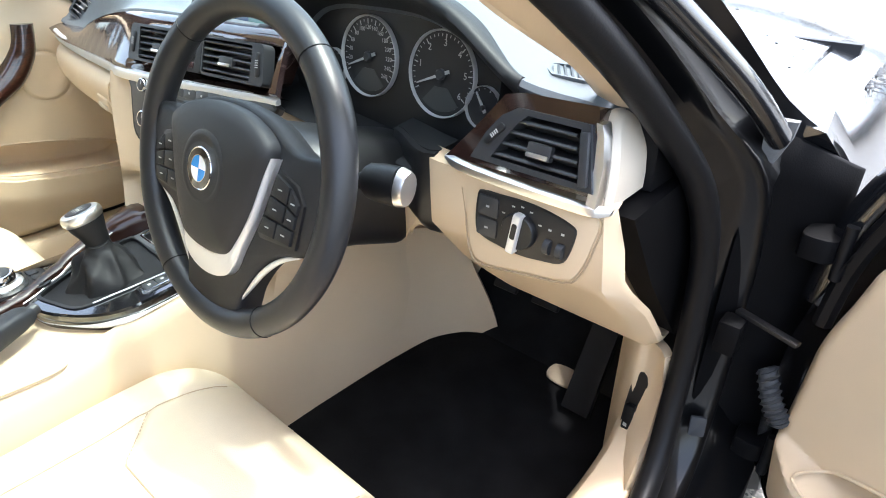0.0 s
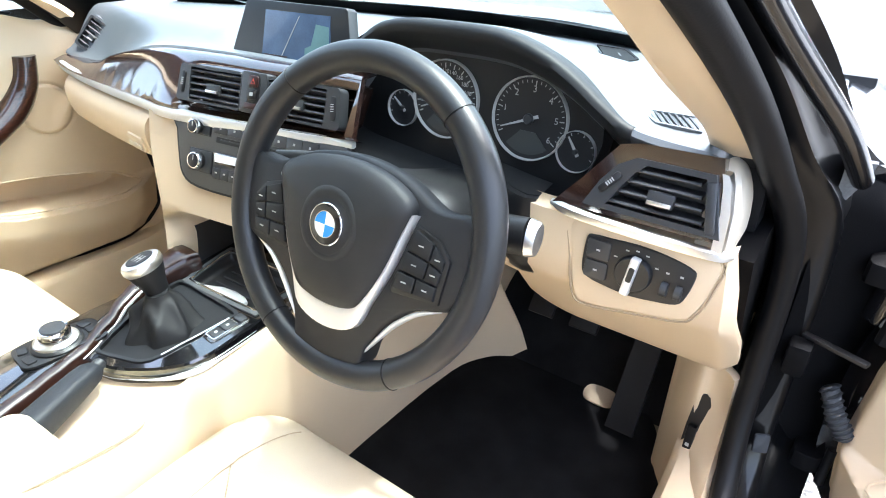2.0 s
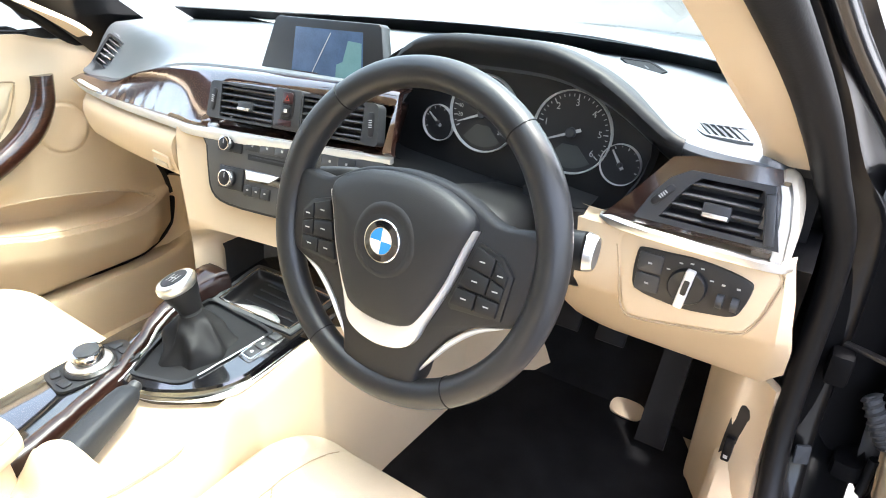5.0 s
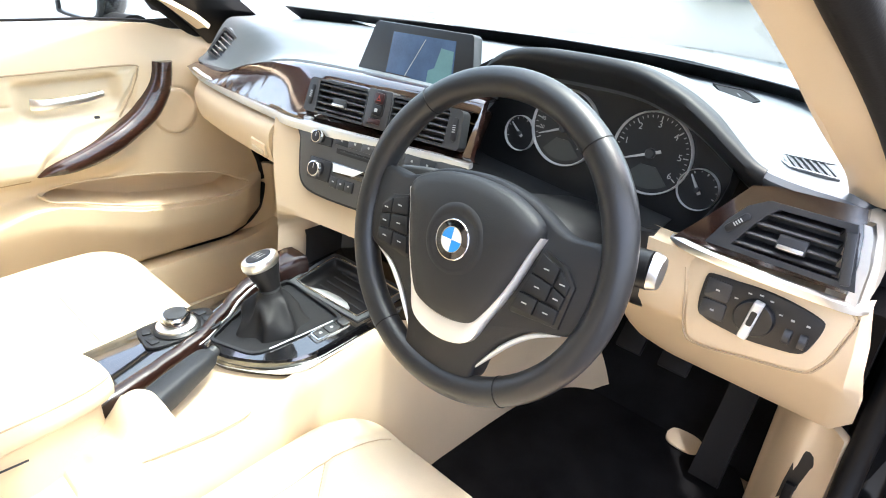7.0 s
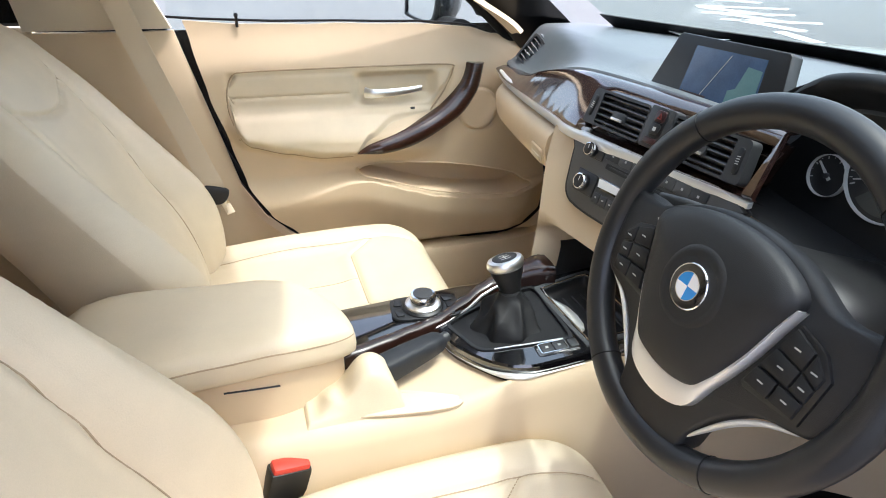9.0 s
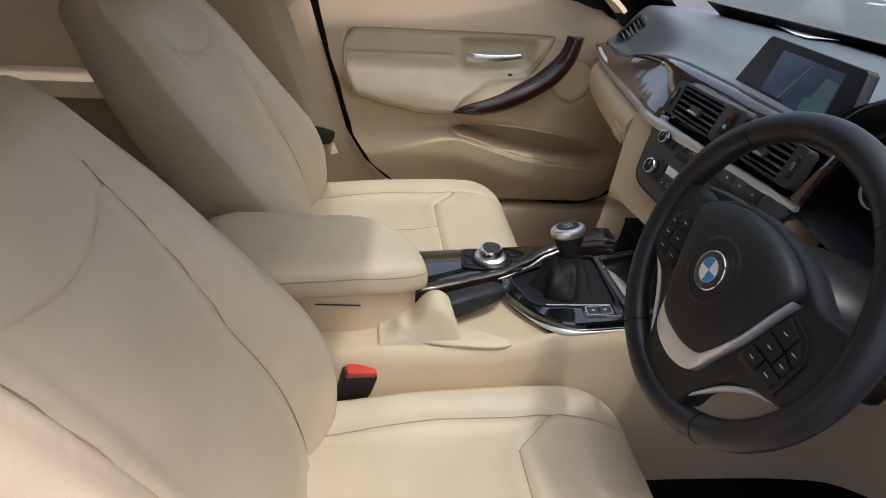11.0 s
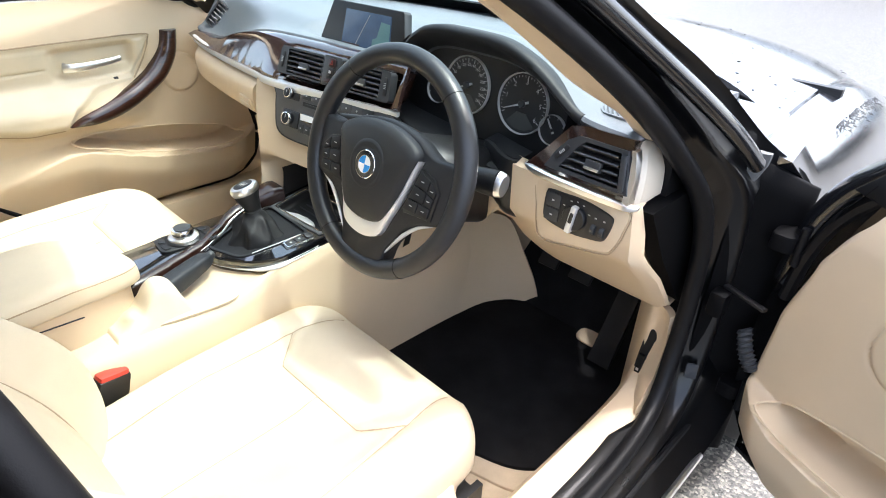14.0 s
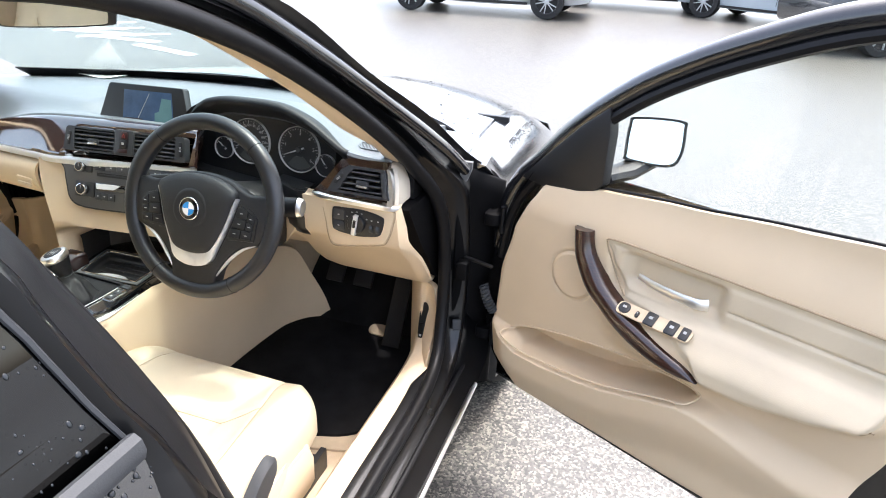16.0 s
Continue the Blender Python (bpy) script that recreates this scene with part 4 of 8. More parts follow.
# instrument binnacle
CL_Y = 0.300
CL = frame_of((0.335, CL_Y, 0.955), (1, 0, 0), (0, -1, 0.12))
face_out = soft_outline([(-0.185, -0.055), (-0.09, -0.068), (0.05, -0.080), (0.15, -0.082), (0.185, -0.045), (0.205, 0.02), (0.16, 0.075), (0.08, 0.108), (-0.06, 0.108), (-0.145, 0.085), (-0.190, 0.04), (-0.200, -0.015)], 4)
bin_ = thing("instrument_cluster", (0.335, 0.31, 0.88), "round chrome-ringed dials on a black instrument panel under a hood", "instrument panel")
part("panel", prism(face_out, 0.012, CL), BLACK, bin_, "black instrument panel")
rings = []
for sc, dz in ((1.0, -0.004), (1.0, 0.012), (1.04, 0.045), (1.08, 0.072), (1.115, 0.078), (1.13, 0.066), (1.12, 0.0)):
    rings.append([CL @ V(x * (1 + (sc - 1) * (1 - 0.75 * ss(x, 0.08, 0.18)) * (1 - 0.9 * ss(y, -0.02, 0.03) * ss(x, 0.0, 0.1))), (y - 0.0) * (sc if y < 0.0 else 1 + (sc - 1) * 0.1), dz * (0.35 + 0.65 * (1 - ss(y, -0.03, 0.05)) * (1 - 0.75 * ss(x, 0.10, 0.19)))) for x, y in face_out])
part("bezel", loft(rings, True, False), BEZEL, bin_, "dark grey moulded bezel", 60)


def polar(r, deg):
    return (r * math.sin(radians(deg)), r * math.cos(radians(deg)))


def dial(cx, cy, r, marks, texts, needle, window):
    m = CL @ pose(cx, cy, 0.001)
    d = part("dial", lathe([(r * 0.97, -0.004), (r * 0.97, 0.002), (0.001, 0.0022)], m, 40), DIAL, bin_, "dark round dial")
    part("chrome_ring", lathe([(r, -0.004), (r, 0.006), (r * 0.985, 0.007), (r * 0.962, 0.005), (r * 0.957, 0.001)], m, 48), RING, d, "chrome dial ring")
    bm = bmesh.new()
    for a, ln in marks:
        x, y = polar(r * (0.90 - ln / 2), a)
        prism(rect(0.0009 if ln < 0.1 else 0.0014, r * ln), 0.0004, m @ pose(x, y, 0.003, 0, 0, -a), bm=bm)
    part("tick_marks", bm, WHITE_MARK, d)
    for a, tx in texts:
        x, y = polar(r * 0.70, a)
        write(tx, r * (0.22 if len(tx) < 2 else 0.15), m @ pose(x, y, 0.003), WHITE_MARK, d, "numeral")
    if window:
        seg = [polar(r * 0.86, a) for a in range(140, 221, 8)] + [polar(r * 0.36, 214), polar(r * 0.36, 146)]
        part("info_display", prism(seg, 0.0006, m @ pose(0, 0, 0.0031)), GREY_DIAL, d, "grey information display")
    nm = m @ pose(0, 0, 0.005, 0, 0, -needle)
    part("needle", prism([(-0.0022, -r * 0.25), (0.0022, -r * 0.25), (0.0008, r * 0.80), (-0.0008, r * 0.80)], 0.0015, nm), WHITE_MARK, d, "pale needle")
    part("needle_hub", lathe([(r * 0.13, 0), (r * 0.13, 0.004), (r * 0.10, 0.006)], m @ pose(0, 0, 0.003), 16), GREY, d)
    return d


def scale(n, a0, a1, sub):
    return [(lerp(a0, a1, i / (n * sub)), 0.12 if i % sub == 0 else 0.06) for i in range(n * sub + 1)]


def names(vals, a0, a1):
    return [(lerp(a0, a1, i / (len(vals) - 1)), v) for i, v in enumerate(vals)]


dial(0.097, 0.009, 0.0535, scale(6, -118, 126, 5), names(["", "1", "2", "3", "4", "5", "6"], -118, 126), -112, True)
dial(-0.034, 0.012, 0.0535, scale(13, -118, 126, 2), names(["", "20", "40", "60", "80", "100", "120", "140", "160", "180", "200", "220", "240", "260"], -118, 126), -112, True)
dial(0.166, -0.019, 0.026, scale(4, -70, 110, 2), [], -35, False)
dial(-0.107, -0.012, 0.026, scale(4, -110, 70, 2), [], -50, False)


# ---- vents, controls and display in the dash ----
def slat(m, w, h, tilt, parent, mat=None):
    """One louvre: a thin wing with a rounded leading edge."""
    prof = [(0.0, -0.0022), (0.0035, -0.0010), (0.0042, 0.0006), (0.002, 0.0022), (-h, 0.0010), (-h, -0.0016)]
    r = pose(0, 0, 0, tilt)
    rings = [[m @ r @ V(x, b, a) for a, b in prof] for x in (-w / 2, w / 2)]
    return part("slat", loft(rings, True), mat or GREY, parent)


def vent(name, m, outer, inner, rows, tab, roller, label):
    """An air vent: frame, dark throat, louvres, chrome-tipped tab and a ribbed roller."""
    t = thing(name, m.translation, label, "air vent", "dashboard air vents")
    part("frame", ring_plate(outer, inner, 0.02, m), GREY, t, "dark grey vent frame")
    part("throat", prism(inner, 0.004, m @ pose(0, 0, -0.026)), BLACK, t, "black throat")
    for x, y, w, tilt in rows:
        slat(m @ pose(x, y, -0.005), w, 0.018, tilt, t)
    if tab:
        x, y, w, h = tab
        k = part("tab", box((w, h, 0.008), m @ pose(x, y, -0.006), 0.002), GREY, t)
        part("tab_tip", box((w * 0.9, h * 0.28, 0.003), m @ pose(x, y - h * 0.28, 0.0018), 0.001), CHROME, k, "chrome tip")
    if roller:
        x, y, w, h, a = roller
        rm = m @ pose(x, y, 0.0, 0, 0, a)
        k = part("roller", prism(rect(w, h, w * 0.45), 0.006, rm @ pose(0, 0, 0.002), 0.0015), BLACK, t, "ribbed thumb roller")
        for i in range(4):
            part("rib", box((w * 0.5, 0.0012, 0.0012), rm @ pose(0, (i - 1.2) * h * 0.09, 0.0018)), WHITE_MARK, k)
    return t


VS = STACK @ pose(0, 0, 0.020)
for x0, x1, sx in ((-0.146, -0.011, -1), (0.039, 0.174, 1)):
    w, cx = x1 - x0, (x0 + x1) / 2
    m = VS @ pose(cx, 0.0935, 0)
    slant = lambda q: [(x - sx * (0.006 * (y + 0.028) / 0.056 if x * sx > 0 else 0), y) for x, y in q]
    o, i_ = slant(rect(w, 0.057, 0.007)), [(x - sx * 0.013, y) for x, y in rect(w - 0.030, 0.049, 0.003)]
    vent("centre_vent", m, o, i_, [(-sx * 0.013, -0.0195 + 0.0098 * k, w - 0.031, 12) for k in range(5)], (-sx * 0.012, -0.004, 0.028, 0.015), (sx * (w / 2 - 0.014), 0, 0.0095, 0.034, sx * 6), "dark louvred centre vent with chrome-tipped tab")
hz = thing("hazard_switch", (VS @ V(0.014, 0.0935, 0)), "dark switch block with red hazard button between vents", "switch")
part("block", prism(rect(0.0485, 0.060, 0.004), 0.02, VS @ pose(0.014, 0.095, 0.001), 0.002), GREY, hz)
part("button_bezel", prism(soft_outline([(-0.010, 0.020), (0.010, 0.020), (0.0125, 0.0), (0.009, -0.020), (-0.010, -0.020), (-0.0125, 0.0)], 3), 0.003, VS @ pose(0.0145, 0.102, 0.002), 0.001), BLACK, hz)
part("hazard_button", prism(rect(0.019, 0.017, 0.004), 0.004, VS @ pose(0.0150, 0.1115, 0.004), 0.0015), DARK_RED, hz, "dark red hazard button")
part("triangle", ring_plate([(-0.0045, -0.004), (0.0045, -0.004), (0, 0.0045)], [(-0.0027, -0.0028), (0.0027, -0.0028), (0, 0.0022)], 0.0005, VS @ pose(0.0150, 0.1115, 0.0046)), DIM_RED, hz)
part("lock_button", prism(rect(0.018, 0.016, 0.004), 0.004, VS @ pose(0.0140, 0.0930, 0.004), 0.0015), BLACK, hz)
part("lock_mark", prism(rect(0.006, 0.0055, 0.001), 0.0005, VS @ pose(0.0140, 0.0930, 0.0046)), WHITE_MARK, hz)
part("lamp_bar", prism(rect(0.024, 0.009, 0.002), 0.004, VS @ pose(0.012, 0.0755, 0.003), 0.001), DARK_RED, hz)

# driver's side vent
o = [(-0.069, -0.030), (0.077, -0.031), (0.058, 0.031), (-0.022, 0.031), (-0.040, 0.020), (-0.055, 0.0)]
i_ = [(-0.043, -0.024), (0.061, -0.025), (0.050, 0.025), (-0.010, 0.025), (-0.020, 0.015), (-0.030, 0.0)]
vm = VENT @ pose(0, 0.001, 0.005)
sv = vent("side_vent", vm, o, i_, [(0.008 + 0.002 * k, -0.0195 + 0.0125 * k, 0.098 - 0.011 * k, 14) for k in range(4)], (0.012, -0.006, 0.028, 0.016), (-0.044, 0.0, 0.0085, 0.030, -40), "louvred side vent in a wood field beside the driver")
part("end_block", box((0.009, 0.052, 0.006), vm @ pose(0.062, -0.002, 0.0, 0, 0, 12), 0.002), GREY, sv, "grey end piece")

# far side vent in the dash end
pm = frame_of((-0.640, 0.300, 0.946), (0.75, -0.55, 0.0), (0.55, -0.85, 0.30))
vent("corner_vent", pm, rect(0.052, 0.074, 0.006), rect(0.042, 0.064, 0.004), [(0, -0.024 + 0.012 * k, 0.042, 12) for k in range(5)], (0, -0.006, 0.014, 0.010), None, "small louvred corner vent at the far end of the dash")
part("vent_pod", loft([[pm @ V(x * k, y * k, -d) for x, y in rect(0.056, 0.078, 0.008)] for d, k in ((0.012, 1.0), (0.03, 1.05), (0.09, 1.1))], True), DASH, dash, "charcoal pod round the corner vent")

# demister and speaker grilles on the dash top
def grille(name, cx, cy, outline, turn, n, label, lift=0.0):
    z = dash_z(cx, cy)
    nx, ny = (dash_z(cx - 0.02, cy) - dash_z(cx + 0.02, cy)) / 0.04, (dash_z(cx, cy - 0.02) - dash_z(cx, cy + 0.02)) / 0.04
    m = frame_of((cx, cy, z + (0.006 if lift else 0.0035) + lift), (math.cos(radians(turn)), math.sin(radians(turn)), 0), (nx, ny, 1))
    g = thing(name, m.translation, label, "grille")
    big = [(x * 1.14, y * 1.2) for x, y in outline]
    part("frame", ring_plate(big, outline, 0.012, m), DEEP_BLACK if lift else DASH, g)
    part("throat", prism(outline, 0.003, m @ pose(0, 0, -0.001 if lift else -0.010)), DEEP_BLACK if lift else BLACK, g)
    x0, x1 = min(p[0] for p in outline), max(p[0] for p in outline)
    for k in range(n):
        x = lerp(x0, x1, (k + 1) / (n + 1))
        part("slat", box((0.0022, 0.036, 0.008), m @ pose(x, 0, -0.0085, 0, 0, 28)), GREY, g)
    return g


grille("demister_grille", 0.606, 0.313, [(-0.026, -0.004), (-0.015, -0.016), (0.029, -0.020), (0.029, 0.018), (-0.028, 0.016), (-0.033, 0.008)], 6, 7, "slatted demister grille in the dash top")
grille("speaker_grille", 0.395, 0.655, [(0.045, -0.075), (0.050, -0.02), (0.0, 0.065), (-0.055, 0.075), (0.015, -0.055)], 0, 2, "dark speaker cover in the dash top", -0.0035)

# navigation display
dm = frame_of((0.006, 0.292, 1.018), (1, 0.10, 0), (0.10, -1, 0.22))
nav = thing("navigation_display", (0.006, 0.30, 0.965), "wide black navigation display showing a dim blue map", "display")
hull = [(-0.128, -0.052), (0.126, -0.052), (0.122, -0.03), (0.108, 0.046), (0.103, 0.050), (-0.092, 0.050), (-0.098, 0.046), (-0.126, -0.03)]
part("housing", prism(hull, 0.022, dm, 0.003), BLACK, nav, "black display housing")
SCREEN = material("map_screen", (0.06, 0.10, 0.17), 0.2, coat=0.3, vary=0.12, blotch=30)
LAND = material("map_land", (0.12, 0.22, 0.22), 0.2, coat=0.3, vary=0.05, blotch=40)
sc = part("screen", prism([(-0.060, -0.040), (0.082, -0.040), (0.076, 0.036), (-0.054, 0.036)], 0.002, dm @ pose(0, 0, 0.0008)), SCREEN, nav, "dim blue map screen")
part("map_land", prism([(0.030, -0.038), (0.079, -0.038), (0.075, 0.02), (0.05, 0.022), (0.042, -0.01), (0.03, -0.015)], 0.001, dm @ pose(0, 0, 0.0014)), LAND, sc)
for k, (x, y, l, a) in enumerate(((0.0, 0.0, 0.07, 62),)):
    part("map_road", prism(rect(l, 0.0012), 0.0005, dm @ pose(x, y, 0.0017, 0, 0, a)), WHITE_MARK, sc)
part("status_bar", prism(rect(0.05, 0.006, 0.001), 0.0005, dm @ pose(-0.03, -0.034, 0.0017)), DARK_RED, sc)

# radio and climate panel
radio = thing("radio_panel", STACK @ V(0, -0.01, 0), "dark radio and climate panel with two chrome-ringed knobs", "radio")
po = soft_outline([(-0.156, 0.046), (0.012, 0.047), (0.178, 0.046), (0.176, 0.018), (0.168, -0.020), (0.156, -0.048), (0.116, -0.064), (0.012, -0.067), (-0.092, -0.066), (-0.130, -0.052), (-0.143, -0.018), (-0.151, 0.018)], 3)
RM = STACK @ pose(0, 0, 0.008)
part("panel", prism(po, 0.02, RM, 0.003), PANEL_GREY, radio, "grey radio panel")
part("outline", ring_plate([(x * 1.018, y * 1.04) for x, y in po], [(x * 0.985, y * 0.965) for x, y in po], 0.006, RM @ pose(0, 0, -0.001)), BLACK, radio, "black outline")
part("disc_slot", prism(rect(0.166, 0.009, 0.002, cx=0.021, cy=0.0145), 0.002, RM @ pose(0, 0, 0.0012)), BLACK, radio, "narrow disc slot")
part("slot_lip", prism(rect(0.150, 0.0022, 0.001, cx=0.021, cy=0.0150), 0.002, RM @ pose(0, 0, 0.0022)), GREY, radio)
part("climate_window", prism([(-0.066, -0.0055), (0.090, -0.0055), (0.084, -0.0225), (-0.060, -0.0225)], 0.003, RM @ pose(0, 0, 0.0018), 0.0008), GLOSS, radio, "gloss black climate display")
# glare on the display window, put in as a flat white wedge
part("display_glare", prism([(-0.063, -0.0075), (0.004, -0.0065), (-0.014, -0.0185), (-0.060, -0.0205)], 0.0005, RM @ pose(0, 0, 0.0023)), BADGE_WHITE, radio, "white wedge painted as glare on the climate display")
for k in range(7):
    part("radio_button", prism(rect(0.0288, 0.0175, 0.0015), 0.003, RM @ pose(-0.054 + 0.0293 * k, 0.0325, 0.0022), 0.0008), PANEL_GREY if k % 6 else GREY, radio)
    part("button_mark", prism(rect(0.0035, 0.0035), 0.0004, RM @ pose(-0.054 + 0.0293 * k, 0.0325, 0.0026)), WHITE_MARK, radio)
for x0 in (-0.0375, 0.0615):
    part("button_block", prism(rect(0.054, 0.0185, 0.002), 0.003, RM @ pose(x0, -0.0375, 0.0015), 0.0008), BLACK, radio)
    for k in range(3):
        part("climate_button", prism(rect(0.0165, 0.0165, 0.0015), 0.003, RM @ pose(x0 + 0.0175 * (k - 1), -0.0375, 0.0026), 0.0008), GREY, radio)
        part("button_mark", prism(rect(0.0040, 0.0022), 0.0004, RM @ pose(x0 + 0.0175 * (k - 1), -0.0365, 0.0030)), WHITE_MARK, radio)
for x, y, r, pw, ph in ((-0.101, 0.0285, 0.0105, 0.050, 0.025), (-0.093, -0.0240, 0.0130, 0.052, 0.036), (0.119, -0.0240, 0.0130, 0.052, 0.036)):
    km = RM @ pose(x, y, 0.002)
    part("knob_edge", prism(rect(pw, ph, 0.002), 0.002, km @ pose(0.001, 0, -0.0006), 0.0005), BLACK, radio)
    part("knob_plate", prism(rect(pw - 0.003, ph - 0.003, 0.002), 0.002, km @ pose(0.001, 0, 0.0004), 0.0005), GREY, radio)
    k = part("knob", lathe([(r, 0), (r, 0.010), (r * 0.9, 0.013), (r * 0.6, 0.0135)], km, 28), BLACK, radio)
    part("knob_ring", lathe([(r * 1.08, 0.0075), (r * 1.08, 0.011), (r * 0.98, 0.0135), (r * 0.86, 0.0138), (r * 0.84, 0.0125)], km, 32), BRIGHT, k, "chrome knob ring")
    part("knob_mark", prism(rect(0.0012, r * 0.6), 0.0004, km @ pose(0, r * 0.35, 0.0139)), WHITE_MARK, k)

# light switch on the knee panel
LM = frame_of((0.622, 0.2055, 0.853), (1, 0.02, 0), (0, -1, 0.06))
rim = part("switch_plinth", prism(soft_outline([(-0.078, 0.040), (0.0, 0.042), (0.078, 0.038), (0.080, 0.0), (0.068, -0.035), (0.052, -0.046), (0.0, -0.056), (-0.048, -0.064), (-0.066, -0.055), (-0.076, -0.01)], 4), 0.02, LM @ pose(0, 0, -0.004), 0.004), BEIGE, dash, "beige plinth of the light switch")
part("plinth_line", tube([LM @ V(x * 1.03, y * 1.04, -0.0055) for x, y in soft_outline([(-0.078, 0.040), (0.0, 0.042), (0.078, 0.038), (0.080, 0.0), (0.068, -0.035), (0.052, -0.046), (0.0, -0.056), (-0.048, -0.064), (-0.066, -0.055), (-0.076, -0.01)], 4)], 0.0011, 6, True), SEAM, dash, "fine joint round the switch plinth")
ls = thing("light_switch", LM.translation, "black headlamp switch panel with a rotary knob", "switch panel")
part("plate", prism(soft_outline([(-0.060, 0.020), (-0.052, 0.026), (-0.030, 0.027), (0.0, 0.0285), (0.030, 0.026), (0.056, 0.020), (0.063, 0.012), (0.058, -0.014), (0.050, -0.026), (0.026, -0.031), (0.0, -0.034), (-0.028, -0.032), (-0.050, -0.028), (-0.060, -0.018)], 3), 0.012, LM, 0.002), BLACK, ls)
for y, h in ((0.011, 0.023), (-0.014, 0.022)):
    b = part("lamp_button", prism(rect(0.027, h, 0.003), 0.003, LM @ pose(-0.043, y, 0.002), 0.001), GREY, ls)
    part("button_mark", prism(rect(0.0045, 0.0022), 0.0004, LM @ pose(-0.043, y, 0.0024)), WHITE_MARK, b)
kn = part("knob", lathe([(0.0205, 0), (0.0205, 0.006), (0.019, 0.008), (0.004, 0.008)], LM @ pose(0, -0.004, 0.0), 32), BLACK, ls, "rotary knob")
part("knob_bar", prism(rect(0.010, 0.046, 0.002), 0.010, LM @ pose(-0.001, -0.005, 0.014, 0, 0, -8), 0.002), SATIN, kn, "chrome bar of the knob")
part("knob_inset", prism(rect(0.006, 0.018, 0.002), 0.002, LM @ pose(0, -0.001, 0.0146, 0, 0, -8)), BLACK, kn)
for a in (-60, -25, 0, 25, 60):
    x, y = polar(0.0265, a)
    part("button_mark", prism(rect(0.0038, 0.0016), 0.0004, LM @ pose(x, y - 0.004, 0.0004)), WHITE_MARK, ls)
for x in (0.035, 0.050):
    part("thumb_wheel", lathe([(0.003, -0.004), (0.0085, -0.0035), (0.0085, 0.0035), (0.003, 0.004)], LM @ pose(x, -0.011, -0.001, 0, 90, 0), 20), GREY, ls, "thumb wheel")
    part("button_mark", prism(rect(0.0036, 0.0022), 0.0004, LM @ pose(x, 0.008, 0.0004)), WHITE_MARK, ls)

# ---- steering wheel ----
TILT_W = radians(18.5)
W = frame_of((0.364, 0.0347, 0.9048), (1, 0, 0), (0, -math.cos(TILT_W), math.sin(TILT_W)))
sw = thing("steering_wheel", W.translation, "black leather steering wheel with silver lower spoke trim", "steering wheel")
path = [W @ V(0.169 * math.sin(k * math.tau / 96), 0.169 * math.cos(k * math.tau / 96), 0) for k in range(96)]


def rim_r(i):
    a = (i * 95 / 96 * 360) % 360
    thumb = sum(math.exp(-((min(abs(a - c), 360 - abs(a - c))) / 14) ** 2) for c in (62, 298))
    return 0.0165 + 0.0012 * thumb


part("rim", tube(path, rim_r, 18, True, up=W.to_3x3() @ V(0, 0, 1)), WHEEL_LEATHER, sw, "smooth black leather rim", 80)
for a in (40, 320, 148, 212):
    c = W @ V(0.169 * math.sin(radians(a)), 0.169 * math.cos(radians(a)), 0)
    tang = W.to_3x3() @ V(math.cos(radians(a)), -math.sin(radians(a)), 0)
    part("rim_seam", lathe([(0.0162, -0.0008), (0.0172, -0.0004), (0.0172, 0.0004), (0.0162, 0.0008)], frame_of(c, W.to_3x3() @ V(0, 0, 1), tang), 24), RUBBER, sw, "stitched seam")


def dome(outline, layers, m, bm=None):
    """A soft cushion over an outline: (scale, height) layers."""
    cx = sum(p[0] for p in outline) / len(outline)
    cy = sum(p[1] for p in outline) / len(outline)
    return loft([[m @ V(cx + (x - cx) * s, cy + (y - cy) * s, z) for x, y in outline] for s, z in layers], True, True, bm)


pad_o = soft_outline([(-0.088, 0.040), (-0.050, 0.060), (0.0, 0.066), (0.050, 0.060), (0.088, 0.040), (0.083, 0.010), (0.070, -0.03), (0.052, -0.068), (0.036, -0.086), (0.0, -0.092), (-0.036, -0.086), (-0.052, -0.068), (-0.070, -0.03), (-0.083, 0.010)], 5)
part("airbag_cover", dome(pad_o, ((1.0, -0.01), (1.0, 0.017), (0.992, 0.0205), (0.95, 0.0255), (0.82, 0.030), (0.6, 0.0335), (0.35, 0.0355), (0.02, 0.036)), W), PAD, sw, "soft black airbag cover", 60)
hub_o = soft_outline([(-0.11, 0.040), (-0.06, 0.062), (0, 0.070), (0.06, 0.062), (0.11, 0.040), (0.155, 0.040), (0.157, 0.0), (0.150, -0.048), (0.105, -0.066), (0.075, -0.092), (0.055, -0.125), (0.045, -0.158), (0.0, -0.163), (-0.045, -0.158), (-0.055, -0.125), (-0.075, -0.092), (-0.105, -0.066), (-0.150, -0.048), (-0.157, 0.0), (-0.155, 0.040)], 4)
part("spoke", dome(hub_o, ((0.96, -0.026), (1.0, -0.012), (1.0, 0.002), (0.985, 0.006), (0.95, 0.008)), W), PAD, sw, "black spokes", 60)
vout = [(-0.093, 0.030), (-0.086, 0.008), (-0.074, -0.032), (-0.056, -0.074), (-0.040, -0.107), (0.0, -0.118), (0.040, -0.107), (0.056, -0.074), (0.074, -0.032), (0.086, 0.008), (0.093, 0.030)]
vin = [(-0.0905, 0.030), (-0.082, 0.008), (-0.0695, -0.031), (-0.050, -0.070), (-0.030, -0.087), (0.0, -0.092), (0.030, -0.087), (0.050, -0.070), (0.0695, -0.031), (0.082, 0.008), (0.0905, 0.030)]
so, si = [spline([(x, y, 0) for x, y in p], 5) for p in (vout, vin)]
